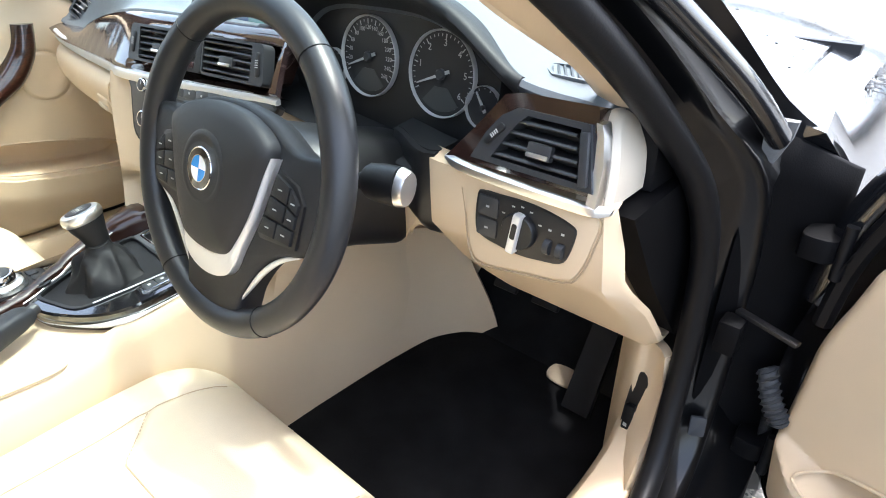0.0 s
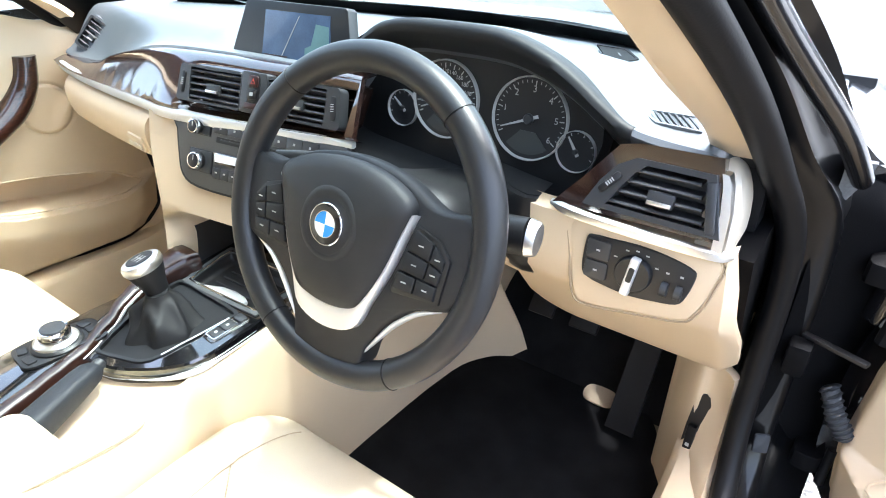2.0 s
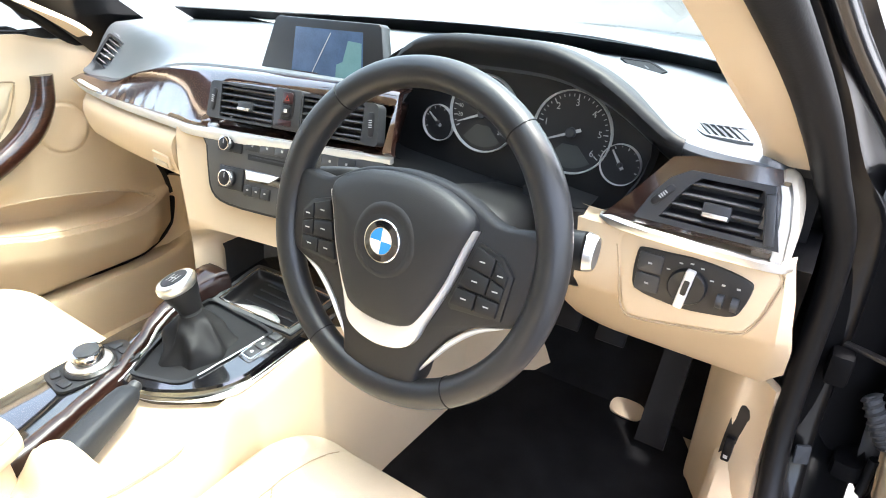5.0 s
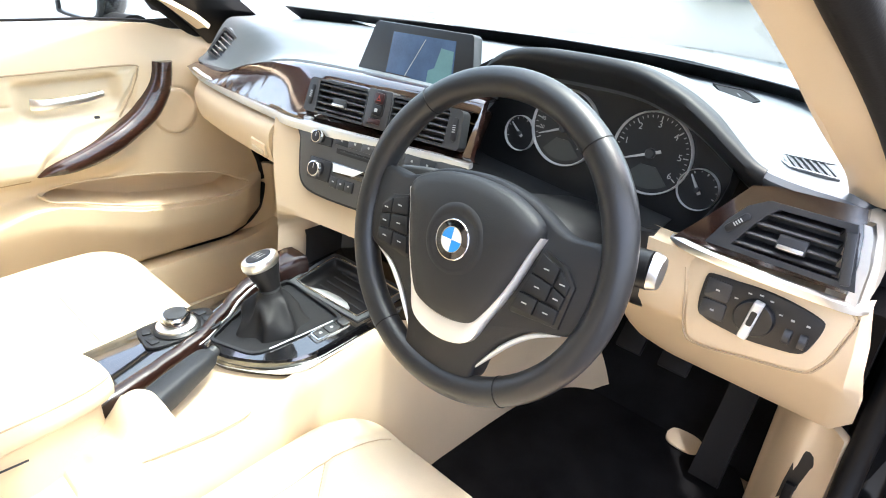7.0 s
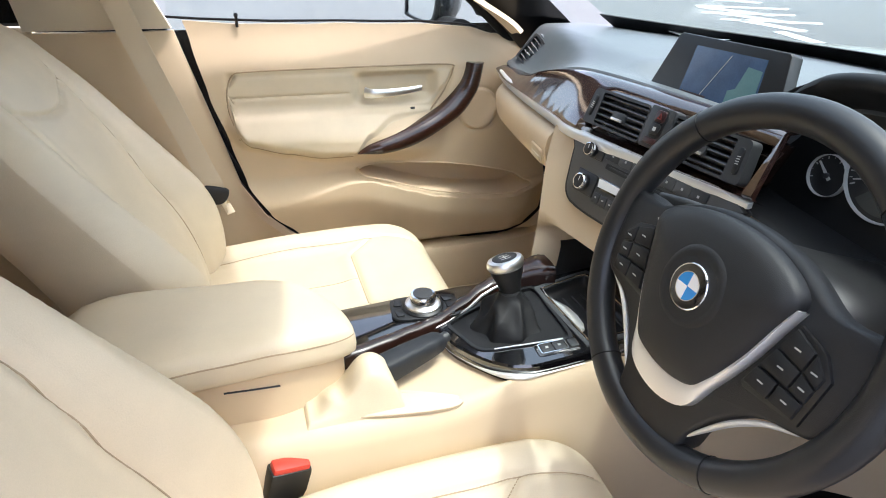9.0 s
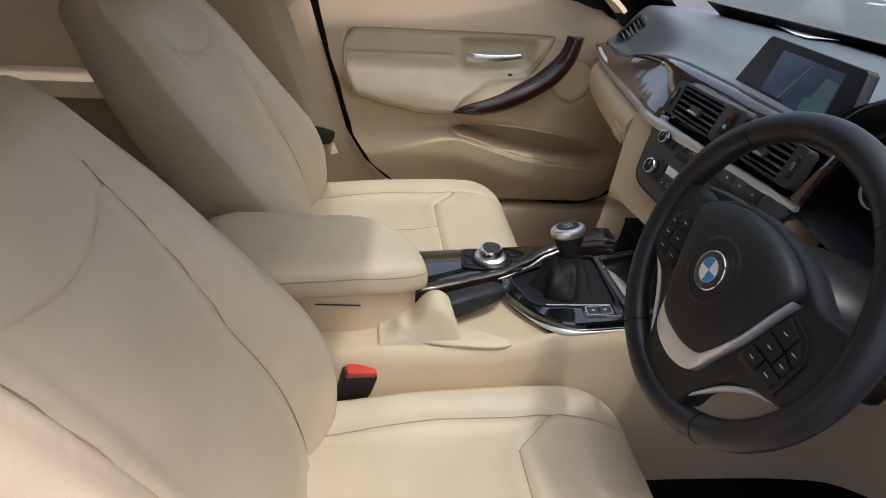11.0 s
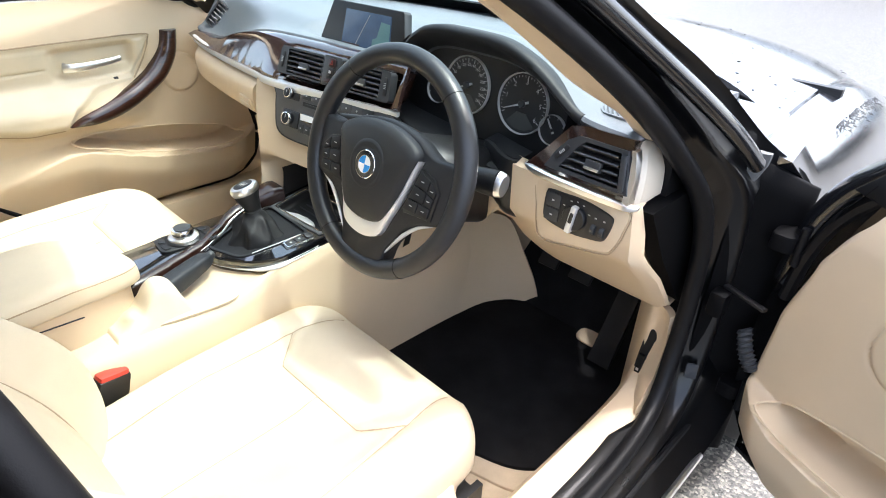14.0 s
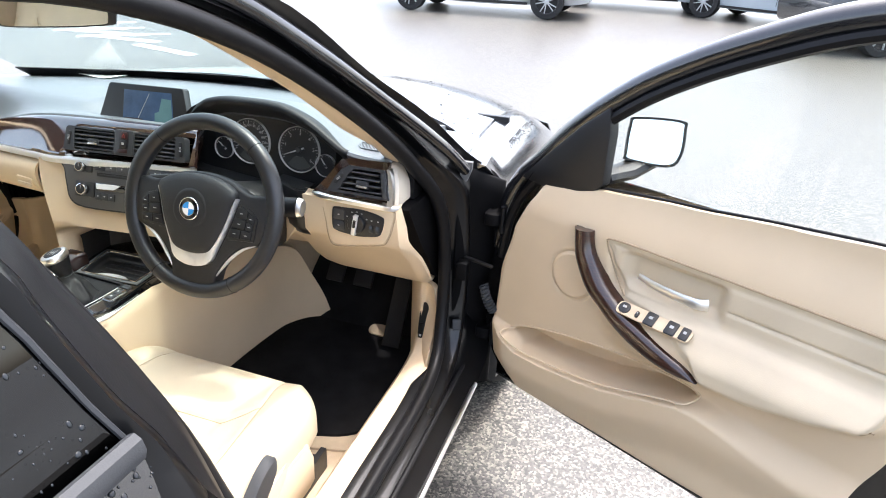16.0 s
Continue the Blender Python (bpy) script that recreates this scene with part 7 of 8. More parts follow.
    for i in range(12):
        z = lerp(0.345, 0.945, i / 11)
        u0 = door_front(max(0.40, z)) - 0.030
        rows.append([P(u0, -0.02, z), P(u0 - 0.008, -0.06, z), P(u0 - 0.004, -0.115, z), P(u0 + 0.03, -0.135 - 0.02 * math.sin(math.pi * i / 11), z), P(0.5, -0.14 - 0.03 * math.sin(math.pi * i / 11), z), P(1.0, -0.13 - 0.02 * math.sin(math.pi * i / 11), z), P(1.02, -0.10, z), P(1.0, -0.02, z)])
    part("door_skin", sheet(rows, m.to_3x3() @ V(0.004, 0.006, 0)), PAINT, d, "black painted door shell")
    under = [[P(lerp(door_front(0.40) - 0.03, 1.0, k / 8), w, 0.352 + (0.01 if w > -0.05 else 0)) for k in range(9)] for w in (-0.02, -0.12)]
    part("door_bottom", sheet(under, V(0, 0, -0.008)), PAINT, d, "black door bottom")
    return d, P


a27 = radians(27)
DRV = Matrix(((math.cos(a27), -math.sin(a27), 0, 0.86), (-math.sin(a27), -math.cos(a27), 0, 0.468), (0, 0, 1, 0), (0, 0, 0, 1)))
ddoor, DP = build_door("driver_door", DRV, "wide open front door with beige trim and wood strap", 0.0, True, True)
PAS = Matrix(((0, 1, 0, -0.735), (-1, 0, 0, 0.452), (0, 0, 1, 0), (0, 0, 0, 1)))
pdoor, PP = build_door("passenger_door", PAS, "closed far front door with beige trim and wood strap", 0.040, True, False)
# window switches on the driver's armrest
SHELF_N = (DP(0, 0.55, 0.85) - DP(0, 0, 0))
ws = part("switch_panel", prism(rect(0.158, 0.030, 0.010), 0.004, frame_of(DP(0.466, 0.0385, 0.7490), DP(1, 0, 0) - DP(0, 0, 0), SHELF_N) @ pose(0, 0, 0.001), 0.001), BEIGE, ddoor, "beige switch plinth")
for u, w, l, b in ((0.403, 0.036, 0.024, 0.024), (0.4335, 0.040, 0.007, 0.014), (0.461, 0.036, 0.022, 0.030), (0.505, 0.036, 0.022, 0.030), (0.532, 0.036, 0.017, 0.028)):
    sm = frame_of(DP(u, w + 0.003, 0.7500), DP(1, 0, 0) - DP(0, 0, 0), SHELF_N)
    k = part("window_switch", prism(rect(l, b, 0.010 if l == b else 0.003), 0.005, sm @ pose(0, 0, 0.003), 0.0015), BLACK, ws, "black switch")
    part("button_mark", prism(rect(l * 0.35, b * 0.2), 0.0005, sm @ pose(0, 0.002, 0.0035)), WHITE_MARK, k)
edge = spline([PP(u, -0.004, z) for u, z in ((0.085, 0.70), (0.05, 0.62), (0.028, 0.55), (0.03, 0.48), (0.06, 0.425), (0.12, 0.392), (0.20, 0.375), (0.34, 0.366), (0.50, 0.362))], 5)
part("edge_seal", tube(edge, 0.010, 8), RUBBER, pdoor, "black rubber seal along the door edge")
part("memory_button", prism(rect(0.012, 0.007, 0.002), 0.004, frame_of(PP(0.428, door_w(0.428, 0.764, True) + 0.012, 0.764), (0, 1, 0), (0.6, 0, 0.8)), 0.001), BLACK, pdoor, "small black window switch")


# door mirrors
def door_mirror(name, c, n, w, h, foot, label):
    t = thing(name, c, label, "door mirror", "door mirrors")
    side = Vector((0, 0, 1)).cross(Vector(n)).normalized()
    m = frame_of(c, side, n)
    o = soft_outline([(-w / 2, -h * 0.30), (-w * 0.42, -h * 0.46), (w * 0.30, -h * 0.5), (w * 0.5, -h * 0.25), (w * 0.5, h * 0.30), (w * 0.40, h * 0.48), (-w * 0.40, h * 0.46), (-w / 2, h * 0.30)], 5)
    part("housing", dome(o, ((1.03, 0.0), (1.09, -0.008), (1.08, -0.03), (0.95, -0.065), (0.7, -0.09), (0.3, -0.10)), m), PAINT, t, "gloss black mirror housing", 60)
    part("rim", ring_plate([(x * 1.06, y * 1.06) for x, y in o], [(x * 0.96, y * 0.96) for x, y in o], 0.012, m @ pose(0, 0, 0.008)), BLACK, t)
    part("mirror_glass", prism([(x * 0.96, y * 0.96) for x, y in o], 0.003, m @ pose(0, 0, 0.004)), MIRROR, t, "mirror glass")
    q = m @ V(0, -h * 0.38, -0.04)
    part("foot", tube([q, q.lerp(Vector(foot), 0.5) + V(0, 0, -0.01), foot], lambda k: 0.035, 10, shape=(0.9, 0.55)), BLACK, t, "black mirror foot")
    return t


door_mirror("door_mirror", V(1.202, 0.500, 1.036), V(0.02, -1, 0.24), 0.112, 0.098, DP(0.24, -0.07, 0.965), "black door mirror on the open door reflecting pale sky")
door_mirror("door_mirror", V(-0.98, 0.12, 1.045), V(0.22, -1, 0.05), 0.17, 0.125, V(-0.80, 0.17, 0.985), "black door mirror outside the far window")

# hinge straps, cable boot and check arm in the door gap
for z in (0.47, 0.80):
    leaf = soft_outline([(0.838, 0.478), (0.852, 0.468), (0.872, 0.470), (0.880, 0.486), (0.874, 0.53), (0.845, 0.53)], 3)
    hg = part("hinge", prism(leaf, 0.030, pose(0, 0, z + 0.015), 0.004), DEEP_BLACK, car, "black door hinge")
    part("hinge_pin", tube([(0.885, 0.478, z - 0.034), (0.885, 0.478, z + 0.036)], 0.007, 10), RUBBER, hg)
part("seam_tab", prism(rect(0.022, 0.032, 0.003), 0.004, frame_of((0.797, 0.434, 0.500), (0.85, 0.5, 0.0), (0.45, -0.85, 0.15)), 0.001), MOULDING, car, "small grey tab on the hinge pillar")
chk = thing("door_check", (0.85, 0.44, 0.62), "black steel door check arm in the door gap", "door check")
part("arm", box((0.085, 0.012, 0.006), pose(0.838, 0.452, 0.685, 0, 0, -20), 0.002), BLACK, chk)
part("bracket", box((0.03, 0.035, 0.05), pose(0.80, 0.448, 0.635), 0.008), DEEP_BLACK, chk)
boot = thing("cable_boot", (0.87, 0.47, 0.56), "ribbed grey rubber cable boot between pillar and door", "cable boot")
core = [V(0.852, 0.475, 0.61).lerp(V(0.888, 0.455, 0.555), k / 8) + V(0, -0.012 * math.sin(k / 8 * 3.1), 0) for k in range(9)]
part("sleeve", tube(core, 0.012, 12), MOULDING, boot)
for k in range(9):
    c = V(0.852, 0.475, 0.61).lerp(V(0.888, 0.455, 0.555), k / 8) + V(0, -0.012 * math.sin(k / 8 * 3.1), 0)
    part("fold", lathe([(0.0115, -0.003), (0.0155, 0), (0.0115, 0.003)], frame_of(c, (0, 1, 0), (0.055, -0.02, -0.06)), 14), MOULDING, boot)

# ---- floor, pedals, belts, mirror ----
mat_o = soft_outline([(0.16, 0.0), (0.175, 0.30), (0.215, 0.62), (0.26, 0.70), (0.36, 0.69), (0.50, 0.69), (0.60, 0.62), (0.665, 0.50), (0.678, 0.36), (0.66, 0.22), (0.612, 0.155), (0.52, 0.120), (0.40, 0.08), (0.25, 0.0)], 4)
bmt = thing("floor_mat", (0.42, 0.3, 0.29), "black carpet floor mat on a beige footwell", "floor mat")
part("mat", prism(mat_o, 0.012, pose(0, 0, 0.301), 0.005), MAT_BLACK, bmt, "black carpet pile")
rug = thing("footwell_carpet", (0.42, 0.3, 0.285), "worn beige footwell carpet with a rolled rear edge", "carpet")
part("carpet", prism(soft_outline([(0.16, 0.0), (0.30, -0.01), (0.44, 0.045), (0.54, 0.085), (0.64, 0.115), (0.69, 0.17), (0.705, 0.30), (0.70, 0.52), (0.62, 0.66), (0.4, 0.70), (0.2, 0.69), (0.165, 0.4)], 5), 0.012, pose(0, 0, 0.292), 0.006), CARPET, rug, "stained beige carpet")
for x, y, z, w, h, nm in ((0.345, 0.62, 0.475, 0.055, 0.06, "clutch_pedal"), (0.44, 0.62, 0.475, 0.06, 0.06, "brake_pedal")):
    pd = thing(nm, (x, y, z - 0.05), "black rubber-faced pedal on a steel arm", "pedal", "foot pedals")
    part("pad", box((w, h, 0.014), frame_of((x, y, z), (1, 0, 0), (0, -0.8, 0.6)), 0.004), GAITER, pd)
    part("arm", tube([(x, y + 0.01, z + 0.01), (x, y + 0.05, z + 0.12), (x, y + 0.16, z + 0.28)], 0.008, 8), BLACK, pd)
acc = thing("accelerator_pedal", (0.55, 0.50, 0.30), "long black accelerator pedal hinged at the floor", "pedal", "foot pedals")
part("pad", loft([[V(x, y, z) for x, y, z in ((0.540 + s, 0.52, 0.315), (0.595 + s, 0.52, 0.315), (0.595 + s, 0.62, 0.50), (0.545 + s, 0.62, 0.50))] for s in (0,)] + [[V(x, y + 0.014, z - 0.01) for x, y, z in ((0.540, 0.52, 0.315), (0.595, 0.52, 0.315), (0.595, 0.62, 0.50), (0.545, 0.62, 0.50))]], True), RUBBER, acc)
part("heel_plate", dome(soft_outline([(-0.03, -0.018), (0.02, -0.022), (0.035, 0.0), (0.02, 0.022), (-0.03, 0.018)], 4), ((1, 0), (1, 0.004)), frame_of((0.50, 0.60, 0.308), (1, 0, 0), (0, -0.2, 1))), BEIGE, acc, "oval beige heel hole edge")
sweep = []
for k in range(7):
    base = spline([V(0.180, 0.30, 0.57), V(0.187, 0.42, 0.57), V(0.205, 0.52, 0.56), V(0.240, 0.582, 0.53), V(0.272, 0.608, 0.44), V(0.298, 0.624, 0.37), V(0.314, 0.632, 0.306)], 4)
    sweep.append([V(p.x - 0.13 * (z - 0.296), p.y + 0.10 * (z - 0.296), z) for p in base for z in (lerp(0.296, p.z, k / 6),)])
tc_ = thing("tunnel_carpet", (0.22, 0.5, 0.29), "tan carpet sweeping from the console side into the footwell", "carpet")
part("carpet", sheet(sweep, V(-0.008, 0.010, 0)), BEIGE, tc_, "", 60)
# bonnet release slot in the kick panel
rel = thing("bonnet_release", (0.70, 0.44, 0.40), "black bonnet release lever in a recessed slot", "lever")
sm = frame_of((0.702, 0.434, 0.482), (0.98, 0.10, 0.0), (-0.12, -0.97, 0.1))
part("slot", prism(soft_outline([(-0.012, -0.055), (0.012, -0.05), (0.016, 0.05), (-0.006, 0.055)], 4), 0.004, sm @ pose(0, 0, 0.004)), BLACK, rel)
part("lever", box((0.014, 0.05, 0.010), sm @ pose(0, -0.02, 0.004), 0.003), RUBBER, rel)
part("lever_mark", prism(rect(0.006, 0.006), 0.0005, sm @ pose(0, -0.03, 0.0146)), WHITE_MARK, rel)


def strap(pts, w, side, mat, parent, name="webbing"):
    sp = spline(pts, 6)
    return part(name, sheet([[p - Vector(side) * w / 2, p, p + Vector(side) * w / 2] for p in sp], V(0.002, 0, 0)), mat, parent, "beige woven webbing")


WEB = material("beige_webbing", (0.58, 0.48, 0.35), 0.8, grain=1500, bump=0.8, vary=0.04)
sb = thing("seat_belt", (-0.72, -0.5, 0.45), "beige seat belt hanging down the far centre pillar", "seat belt")
strap([(-0.625, -0.665, 1.26), (-0.650, -0.630, 1.16), (-0.663, -0.598, 1.068), (-0.664, -0.574, 0.985), (-0.664, -0.533, 0.855), (-0.663, -0.488, 0.712), (-0.662, -0.474, 0.658), (-0.690, -0.50, 0.56), (-0.715, -0.53, 0.46)], 0.047, (0, 1, 0.1), WEB, sb)
tg = part("tongue", prism(soft_outline([(-0.030, 0.010), (-0.022, 0.022), (0.022, 0.020), (0.030, 0.008), (0.022, -0.014), (0.0, -0.022), (-0.024, -0.016)], 4), 0.012, frame_of((-0.652, -0.472, 0.645), (0, 1, -0.25), (1, 0, 0.1)), 0.003), BLACK, sb, "black belt tongue")
part("tongue_blade", box((0.003, 0.020, 0.034), frame_of((-0.655, -0.442, 0.597), (1, 0, 0), (0, -0.35, 1)), 0.001), BRIGHT, tg, "steel blade")
im = thing("interior_mirror", (0.005, 0.09, 1.245), "wide interior mirror with a black back and grey glass", "rear-view mirror")
imm = frame_of((0.005, 0.09, 1.245), (1, -0.08, 0.04), (0.18, -1, -0.12))
io = soft_outline([(-0.13, -0.018), (-0.10, -0.030), (0.10, -0.030), (0.13, -0.018), (0.132, 0.015), (0.11, 0.030), (-0.11, 0.030), (-0.132, 0.015)], 4)
part("casing", dome(io, ((1.0, 0.0), (1.05, -0.006), (1.0, -0.02), (0.6, -0.035)), imm), BLACK, im, "black mirror casing", 60)
part("mirror_glass", prism([(x * 0.96, y * 0.92) for x, y in io], 0.002, imm @ pose(0, 0, 0.002)), MIRROR, im, "mirror glass")
part("stem", tube([imm @ V(0, 0, -0.03), V(0.0, 0.14, 1.27), V(0.0, 0.175, 1.31)], 0.010, 8), BLACK, im)
pp = thing("paper_sheet", (-0.5, 0.7, 0.97), "white paper sheet lying on the dash top by the screen", "paper")
pts = [[V(lerp(-0.62, -0.46, i / 4), lerp(0.62, 0.70, j / 4) + 0.02 * i / 4, 0.0) for i in range(5)] for j in range(5)]
part("sheet", sheet([[V(p.x, p.y, dash_z(p.x, p.y) + 0.006 + 0.004 * math.sin(p.x * 30 + p.y * 11)) for p in r] for r in pts], V(0, 0, 0.001)), PAPER, pp)


# ---- parked cars ----
def parked_car(x, y, turn, paint, label):
    """A saloon side-on: body with wheel arches, glasshouse, lamps and spoked wheels. Local x runs along its length."""
    m = Matrix.Translation((x, y, gz(y))) @ pose(0, 0, 0, math.degrees(math.atan(SLOPE)), 0, 0) @ pose(0, 0, 0, 0, 0, turn)
    c = thing("parked_car", m.translation, label, "car", "parked cars")
    prof = [(-2.25, 0.45, 0.72), (-2.15, 0.32, 0.92), (-1.6, 0.25, 0.98), (-1.1, 0.24, 0.99), (-0.4, 0.22, 0.97), (0.4, 0.22, 0.95), (1.1, 0.24, 0.92), (1.7, 0.25, 0.86), (2.15, 0.30, 0.74), (2.30, 0.42, 0.60)]
    rings = []
    for px, lo, hi in [(p.x, p.y, p.z) for p in spline(prof, 4)]:
        arch = max(0.0, 1 - ((px - 1.38) / 0.36) ** 2) ** 0.5 + max(0.0, 1 - ((px + 1.42) / 0.36) ** 2) ** 0.5
        low = max(lo, 0.32 + 0.36 * arch - 0.02 if arch > 0 else lo)
        hw = 0.90 - 0.25 * max(0, abs(px) - 1.5) ** 1.6
        rings.append([m @ V(px, s * w * hw, z) for s, w, z in ((-1, 0.86, lo), (-1, 0.95, low), (-1, 1.0, lerp(low, hi, 0.5)), (-1, 0.985, lerp(low, hi, 0.78)), (-1, 0.90, hi), (0, 0, hi + 0.02), (1, 0.90, hi), (1, 0.985, lerp(low, hi, 0.78)), (1, 1.0, lerp(low, hi, 0.5)), (1, 0.95, low), (1, 0.86, lo))])
    part("body", loft(rings, True), paint, c, "", 40)
    cab = []
    for px, w, z in ((-1.95, 0.70, 0.97), (-1.2, 0.60, 1.34), (-0.5, 0.57, 1.42), (0.1, 0.57, 1.40), (0.9, 0.68, 1.0)):
        cab.append([m @ V(px, s * (0.80 if k == 0 else w), 0.94 if k == 0 else z) for s, k in ((-1, 0), (-1, 1), (1, 1), (1, 0))])
    part("glasshouse", loft(cab, True), DARK_GLASS_SOLID, c, "dark windows")
    part("roof", sheet([[m @ V(px, s * w, z) for s in (-1, -0.5, 0, 0.5, 1)] for px, w, z in ((-1.25, 0.60, 1.35), (-0.5, 0.58, 1.43), (0.1, 0.58, 1.41), (0.2, 0.58, 1.385))], V(0, 0, -0.02)), paint, c)
    for s in (-1, 1):
        part("door_line", box((0.008, 0.004, 0.55), m @ pose(-0.1, s * 0.905, 0.36)), TYRE, c)
        part("sill_trim", box((2.1, 0.012, 0.05), m @ pose(0, s * 0.872, 0.24), 0.004), TYRE, c, "black sill trim")
        part("headlamp", box((0.28, 0.06, 0.13), m @ pose(2.02, s * 0.74, 0.62, 0, 0, -s * 32), 0.03), BRIGHT, c)
        part("tail_lamp", box((0.20, 0.06, 0.14), m @ pose(-2.08, s * 0.74, 0.76, 0, 0, s * 25), 0.03), RED, c)
        for wx in (1.38, -1.42):
            wm = m @ pose(wx, s * 0.80, 0.32, 90 * -s, 0, 0)
            wl = part("wheel", lathe([(0.20, -0.10), (0.31, -0.10), (0.322, -0.06), (0.322, 0.06), (0.31, 0.095), (0.235, 0.10), (0.225, 0.06)], wm, 36), TYRE, c, "black tyre")
            part("rim", lathe([(0.232, 0.05), (0.232, 0.10), (0.222, 0.105), (0.212, 0.09), (0.205, 0.03), (0.01, 0.028)], wm, 36), GREY, wl, "alloy rim")
            for k in range(10):
                part("spoke", box((0.022, 0.185, 0.02), wm @ pose(0, 0, 0.082, 0, 0, k * 36 + (6 if k % 2 else -6)) @ pose(0, 0.12, 0), 0.004), SILVER_PAINT, wl)
            part("hub_cap", lathe([(0.045, 0.08), (0.045, 0.105), (0.03, 0.11)], wm, 16), SILVER_PAINT, wl)
    return c


DARK_GLASS_SOLID = material("tinted_windows", (0.012, 0.014, 0.016), 0.08, coat=1.0, vary=0.05)
parked_car(-2.40, 12.45, 180, SILVER_PAINT, "silver saloon parked side-on across the car park")
parked_car(0.4, 15.3, 178, SILVER_PAINT, "silver car parked behind another one")
parked_car(3.55, 13.9, 150, BLUE_PAINT, "pale blue saloon parked at an angle")
parked_car(5.3, 11.3, 20, DARK_PAINT, "dark car parked at the edge of the lot")


# ---- rain drops ----
def drops(name, spots, parent, label, r0, r1):
    """Low domes of water, too many to count."""
    rng = random.Random(5)
    bm = bmesh.new()
    for p, n in spots:
        r = rng.uniform(r0, r1) * rng.choice((0.35, 0.5, 0.6, 0.75, 1.1))
        m = frame_of(p, (0.3, 1, 0.2), n)
        m = m @ Matrix.Diagonal((rng.uniform(0.75, 1.0), rng.uniform(0.85, 1.45), 1, 1))
        lathe([(r, -0.0003), (r * 0.88, r * 0.17), (r * 0.55, r * 0.28), (r * 0.1, r * 0.32)], m, 9, bm)
    return tagged(part(name, bm, WATER, parent, label, 80), kind="stuff")


WATER = material("water", (0.012, 0.014, 0.016), 0.05, vary=0.0, rough_vary=0.0, spec=0.4)
rng = random.Random(3)
spots = []
for k in range(420):
    a, b = rng.random(), rng.random()
    i = min(len(A) - 4, int(a * (len(A) - 3)))
    f = a * (len(A) - 3) - i
    p = A[i].lerp(A[i + 1], f).lerp(Bq[i].lerp(Bq[i + 1], f), b * 0.55)
    spots.append((p, (0.85, 0.1, 0.5)))
drops("rain_drops", spots, pane, "rain drops on the rear window", 0.0012, 0.0028)
spots = []
for k in range(420):
    z, y = rng.uniform(0.90, 1.022), -0.62 - 0.5 * rng.random() ** 1.6
    v = (z - 0.36) / 0.665
    spots.append((V(0.8725 + 0.012 * math.sin(v * 3.0) - 0.17 * max(0, v - 0.87), y, z), (1, 0, 0.3 if v < 0.88 else 1.0)))
drops("rain_drops", spots, rd, "rain drops on the rear door", 0.0014, 0.0034)
spots = []
for k in range(150):
    i, t = rng.randrange(len(cow)), rng.random() ** 1.5
    p = bonnet_point(i, t) + V(rng.uniform(-0.02, 0.02), 0, 0.0005)
    spots.append((p, (0, 0.1, 1)))
for k in range(700):        # two streaks of crowded drops, also standing in for dark reflection bands
    t = rng.uniform(0.14, 0.5)
    e = bonnet_point(len(cow) - 1, t)
    f = rng.gauss(0.15, 0.12) if k % 2 else rng.gauss(0.85, 0.10)
    spots.append((e + V(0.006, 0, -0.004) + V(lerp(-0.03, 0.09, f), 0, lerp(0.004, -0.030, max(0, f))), (0.2, 0.1, 1)))
drops("rain_drops", spots, car, "rain drops on the bonnet", 0.0022, 0.0048)


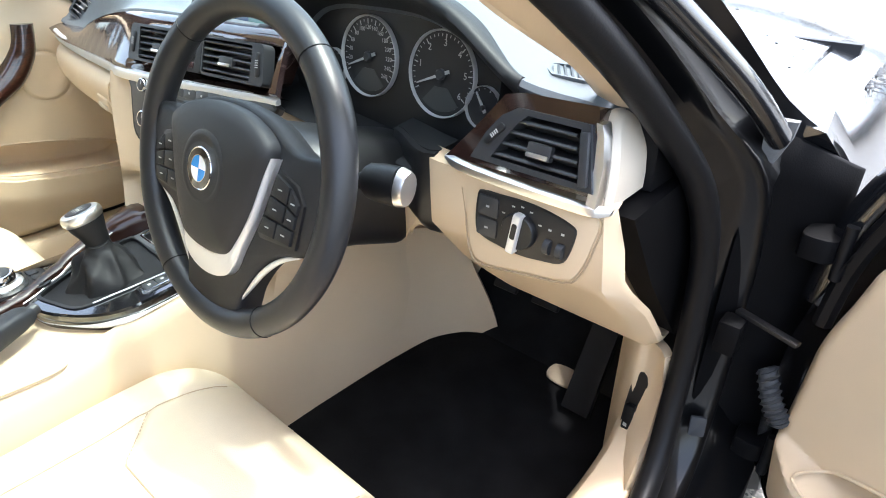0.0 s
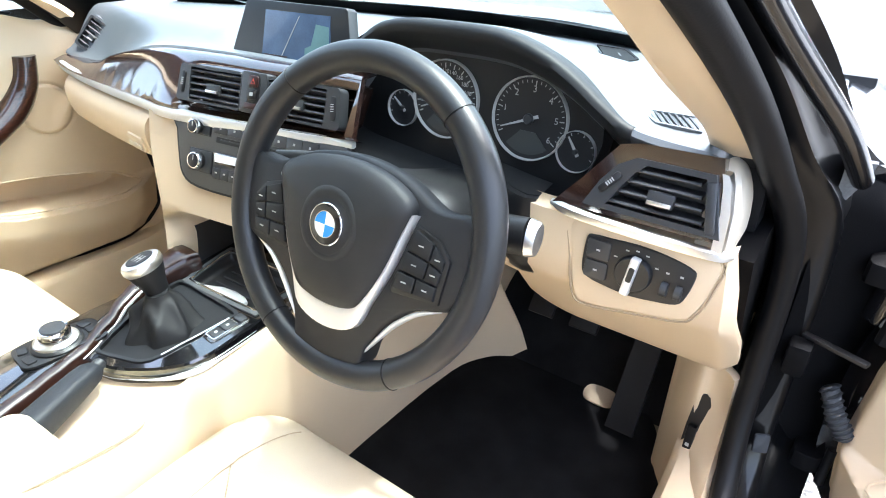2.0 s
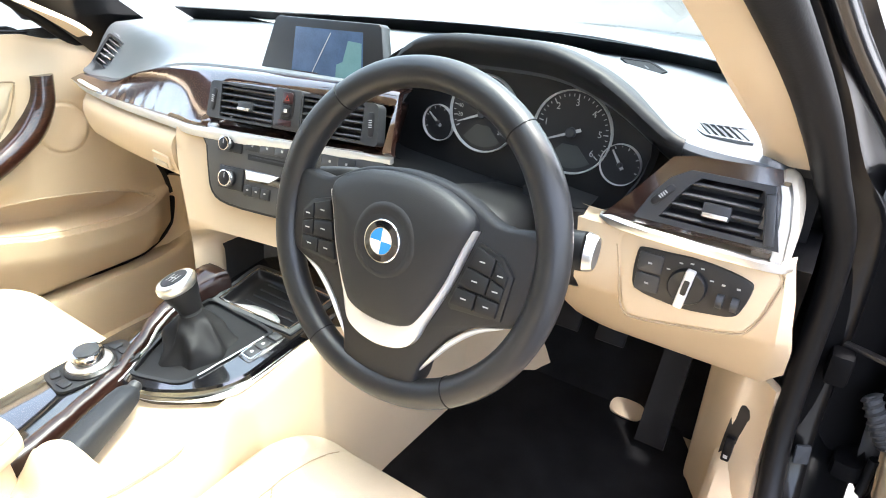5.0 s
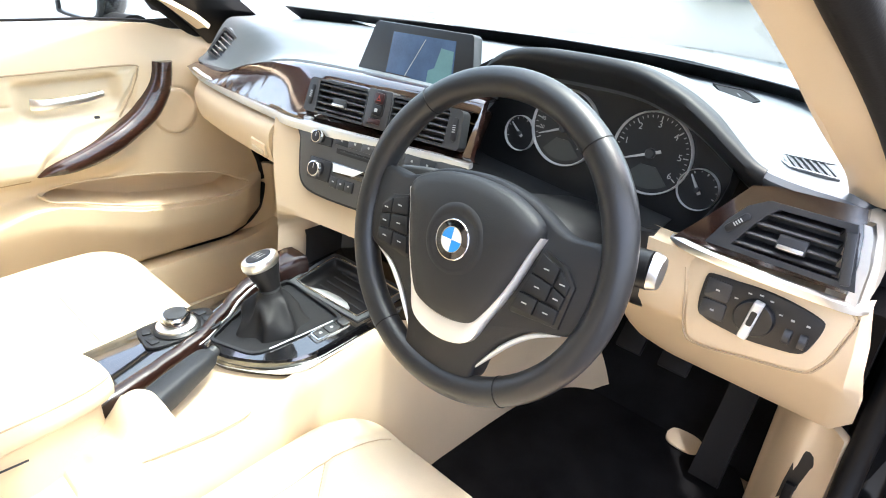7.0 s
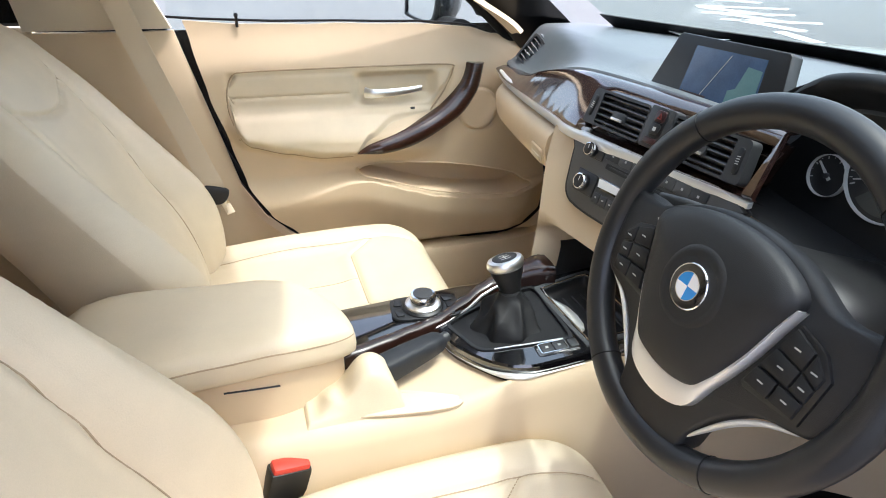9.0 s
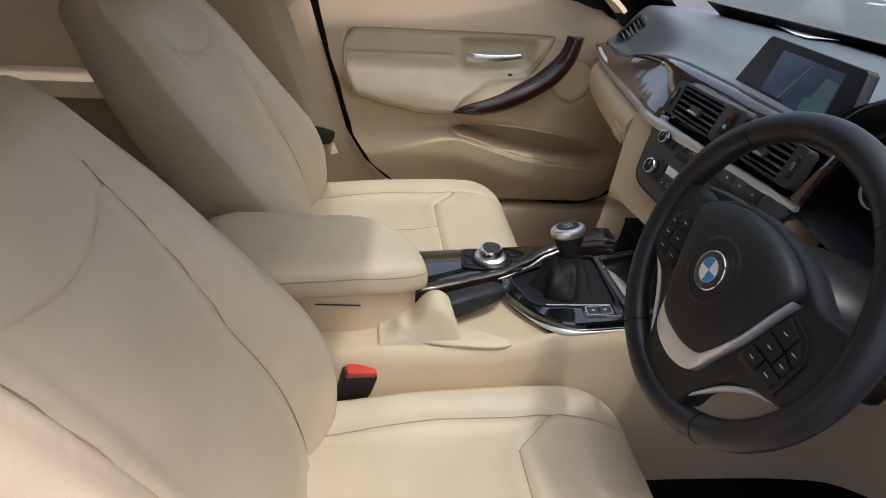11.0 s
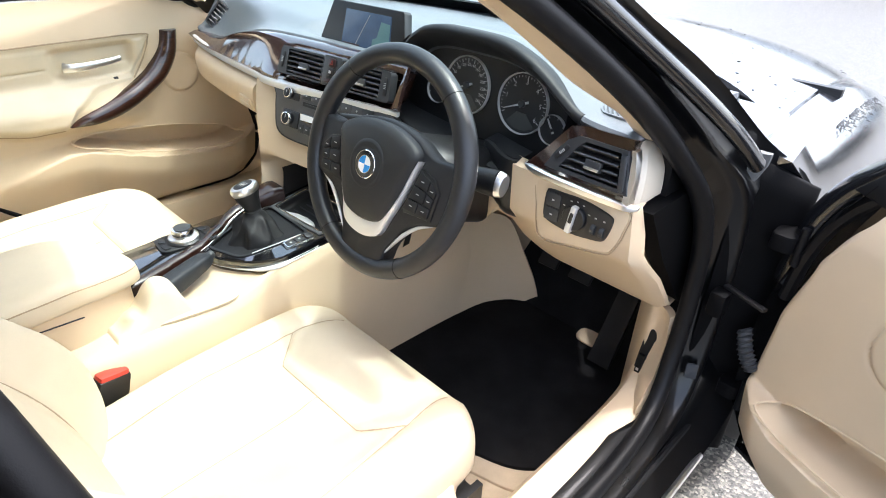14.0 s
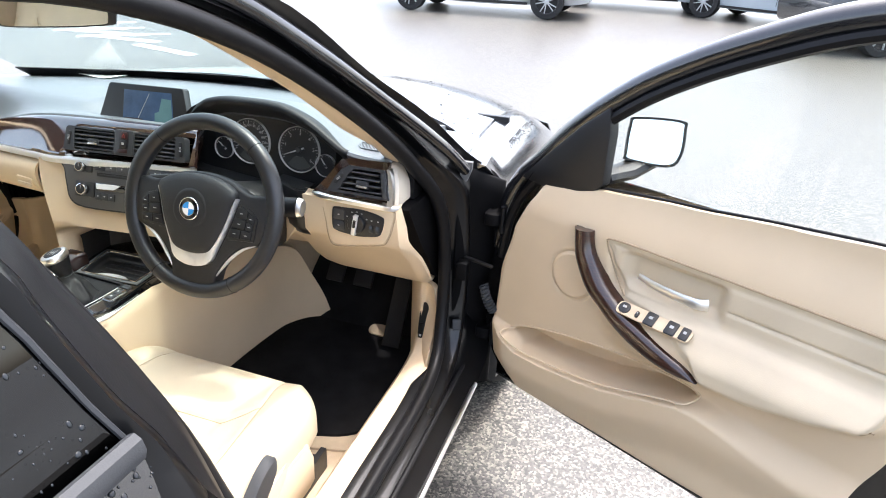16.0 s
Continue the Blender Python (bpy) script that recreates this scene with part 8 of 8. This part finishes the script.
# ---- rest of the car's outside ----
def skin_side(s, y0, y1, label):
    rows = []
    for i in range(9):
        y = lerp(y0, y1, i / 8)
        arch = max(0.0, 1 - ((y + 1.95) / 0.37) ** 2) ** 0.5
        lo = max(0.30, 0.32 + 0.37 * arch - 0.02 if arch > 0 else 0.30)
        pinch = 0.10 * ss(-y, 2.2, 2.75)
        rows.append([V(s * (0.872 - pinch + 0.012 * math.sin(v / 8 * 3.0) - 0.06 * max(0, v / 8 - 0.8)), y, lerp(lo, 1.01, v / 8)) for v in range(9)])
    return part("side_skin", sheet(rows, (-0.02 * s, 0, 0)), PAINT, car, label)


skin_side(-1, -0.56, -1.62, "black far rear door skin")
for s in (1, -1):
    skin_side(s, -1.625, -2.75, "black rear wing")
    part("rear_pillar", sheet([[V(s * lerp(0.835, 0.60, v / 5), lerp(-1.60, -1.56, v / 5) - w * lerp(0.55, 0.18, v / 5), lerp(1.005, 1.345, v / 5)) for w in (0, 0.5, 1)] for v in range(6)], (-0.02 * s, 0, 0)), PAINT, car, "black rear roof pillar")
rows = [[V(x, y - 0.05 * (x / 0.8) ** 2 * -1, z) for x in (-0.80, -0.5, 0, 0.5, 0.80)] for y, z in ((-2.08, 1.0), (-2.3, 1.03), (-2.62, 1.02), (-2.75, 0.97), (-2.78, 0.70), (-2.80, 0.35))]
part("boot_lid", sheet(rows, (0, 0.02, -0.02)), PAINT, car, "black boot lid and bumper")
rows = [[V(x * 0.82, y - 0.22 * (abs(x) / 0.85) ** 2.5, z) for x in (-0.95, -0.7, -0.35, 0, 0.35, 0.7, 0.95)] for y, z in ((2.05, 0.76), (2.16, 0.70), (2.20, 0.55), (2.17, 0.32), (2.05, 0.24))]
part("front_bumper", sheet(rows, (0, -0.02, 0)), PAINT, car, "black front bumper")
for s in (1, -1):
    for y in (1.0, -1.95):
        wm = pose(0.80 * s, y, 0.315 + gz(y) * 0.5, 0, 90 * s, 0)
        wl = part("wheel", lathe([(0.20, -0.10), (0.31, -0.10), (0.322, -0.06), (0.322, 0.05), (0.31, 0.075), (0.235, 0.08), (0.225, 0.05)], wm, 36), TYRE, car, "black tyre")
        part("rim", lathe([(0.232, 0.04), (0.232, 0.08), (0.222, 0.085), (0.212, 0.07), (0.205, 0.02), (0.01, 0.02)], wm, 36), GREY, wl, "alloy rim")
        for k in range(10):
            part("spoke", box((0.022, 0.185, 0.02), wm @ pose(0, 0, 0.062, 0, 0, k * 36) @ pose(0, 0.12, 0), 0.004), SILVER_PAINT, wl)
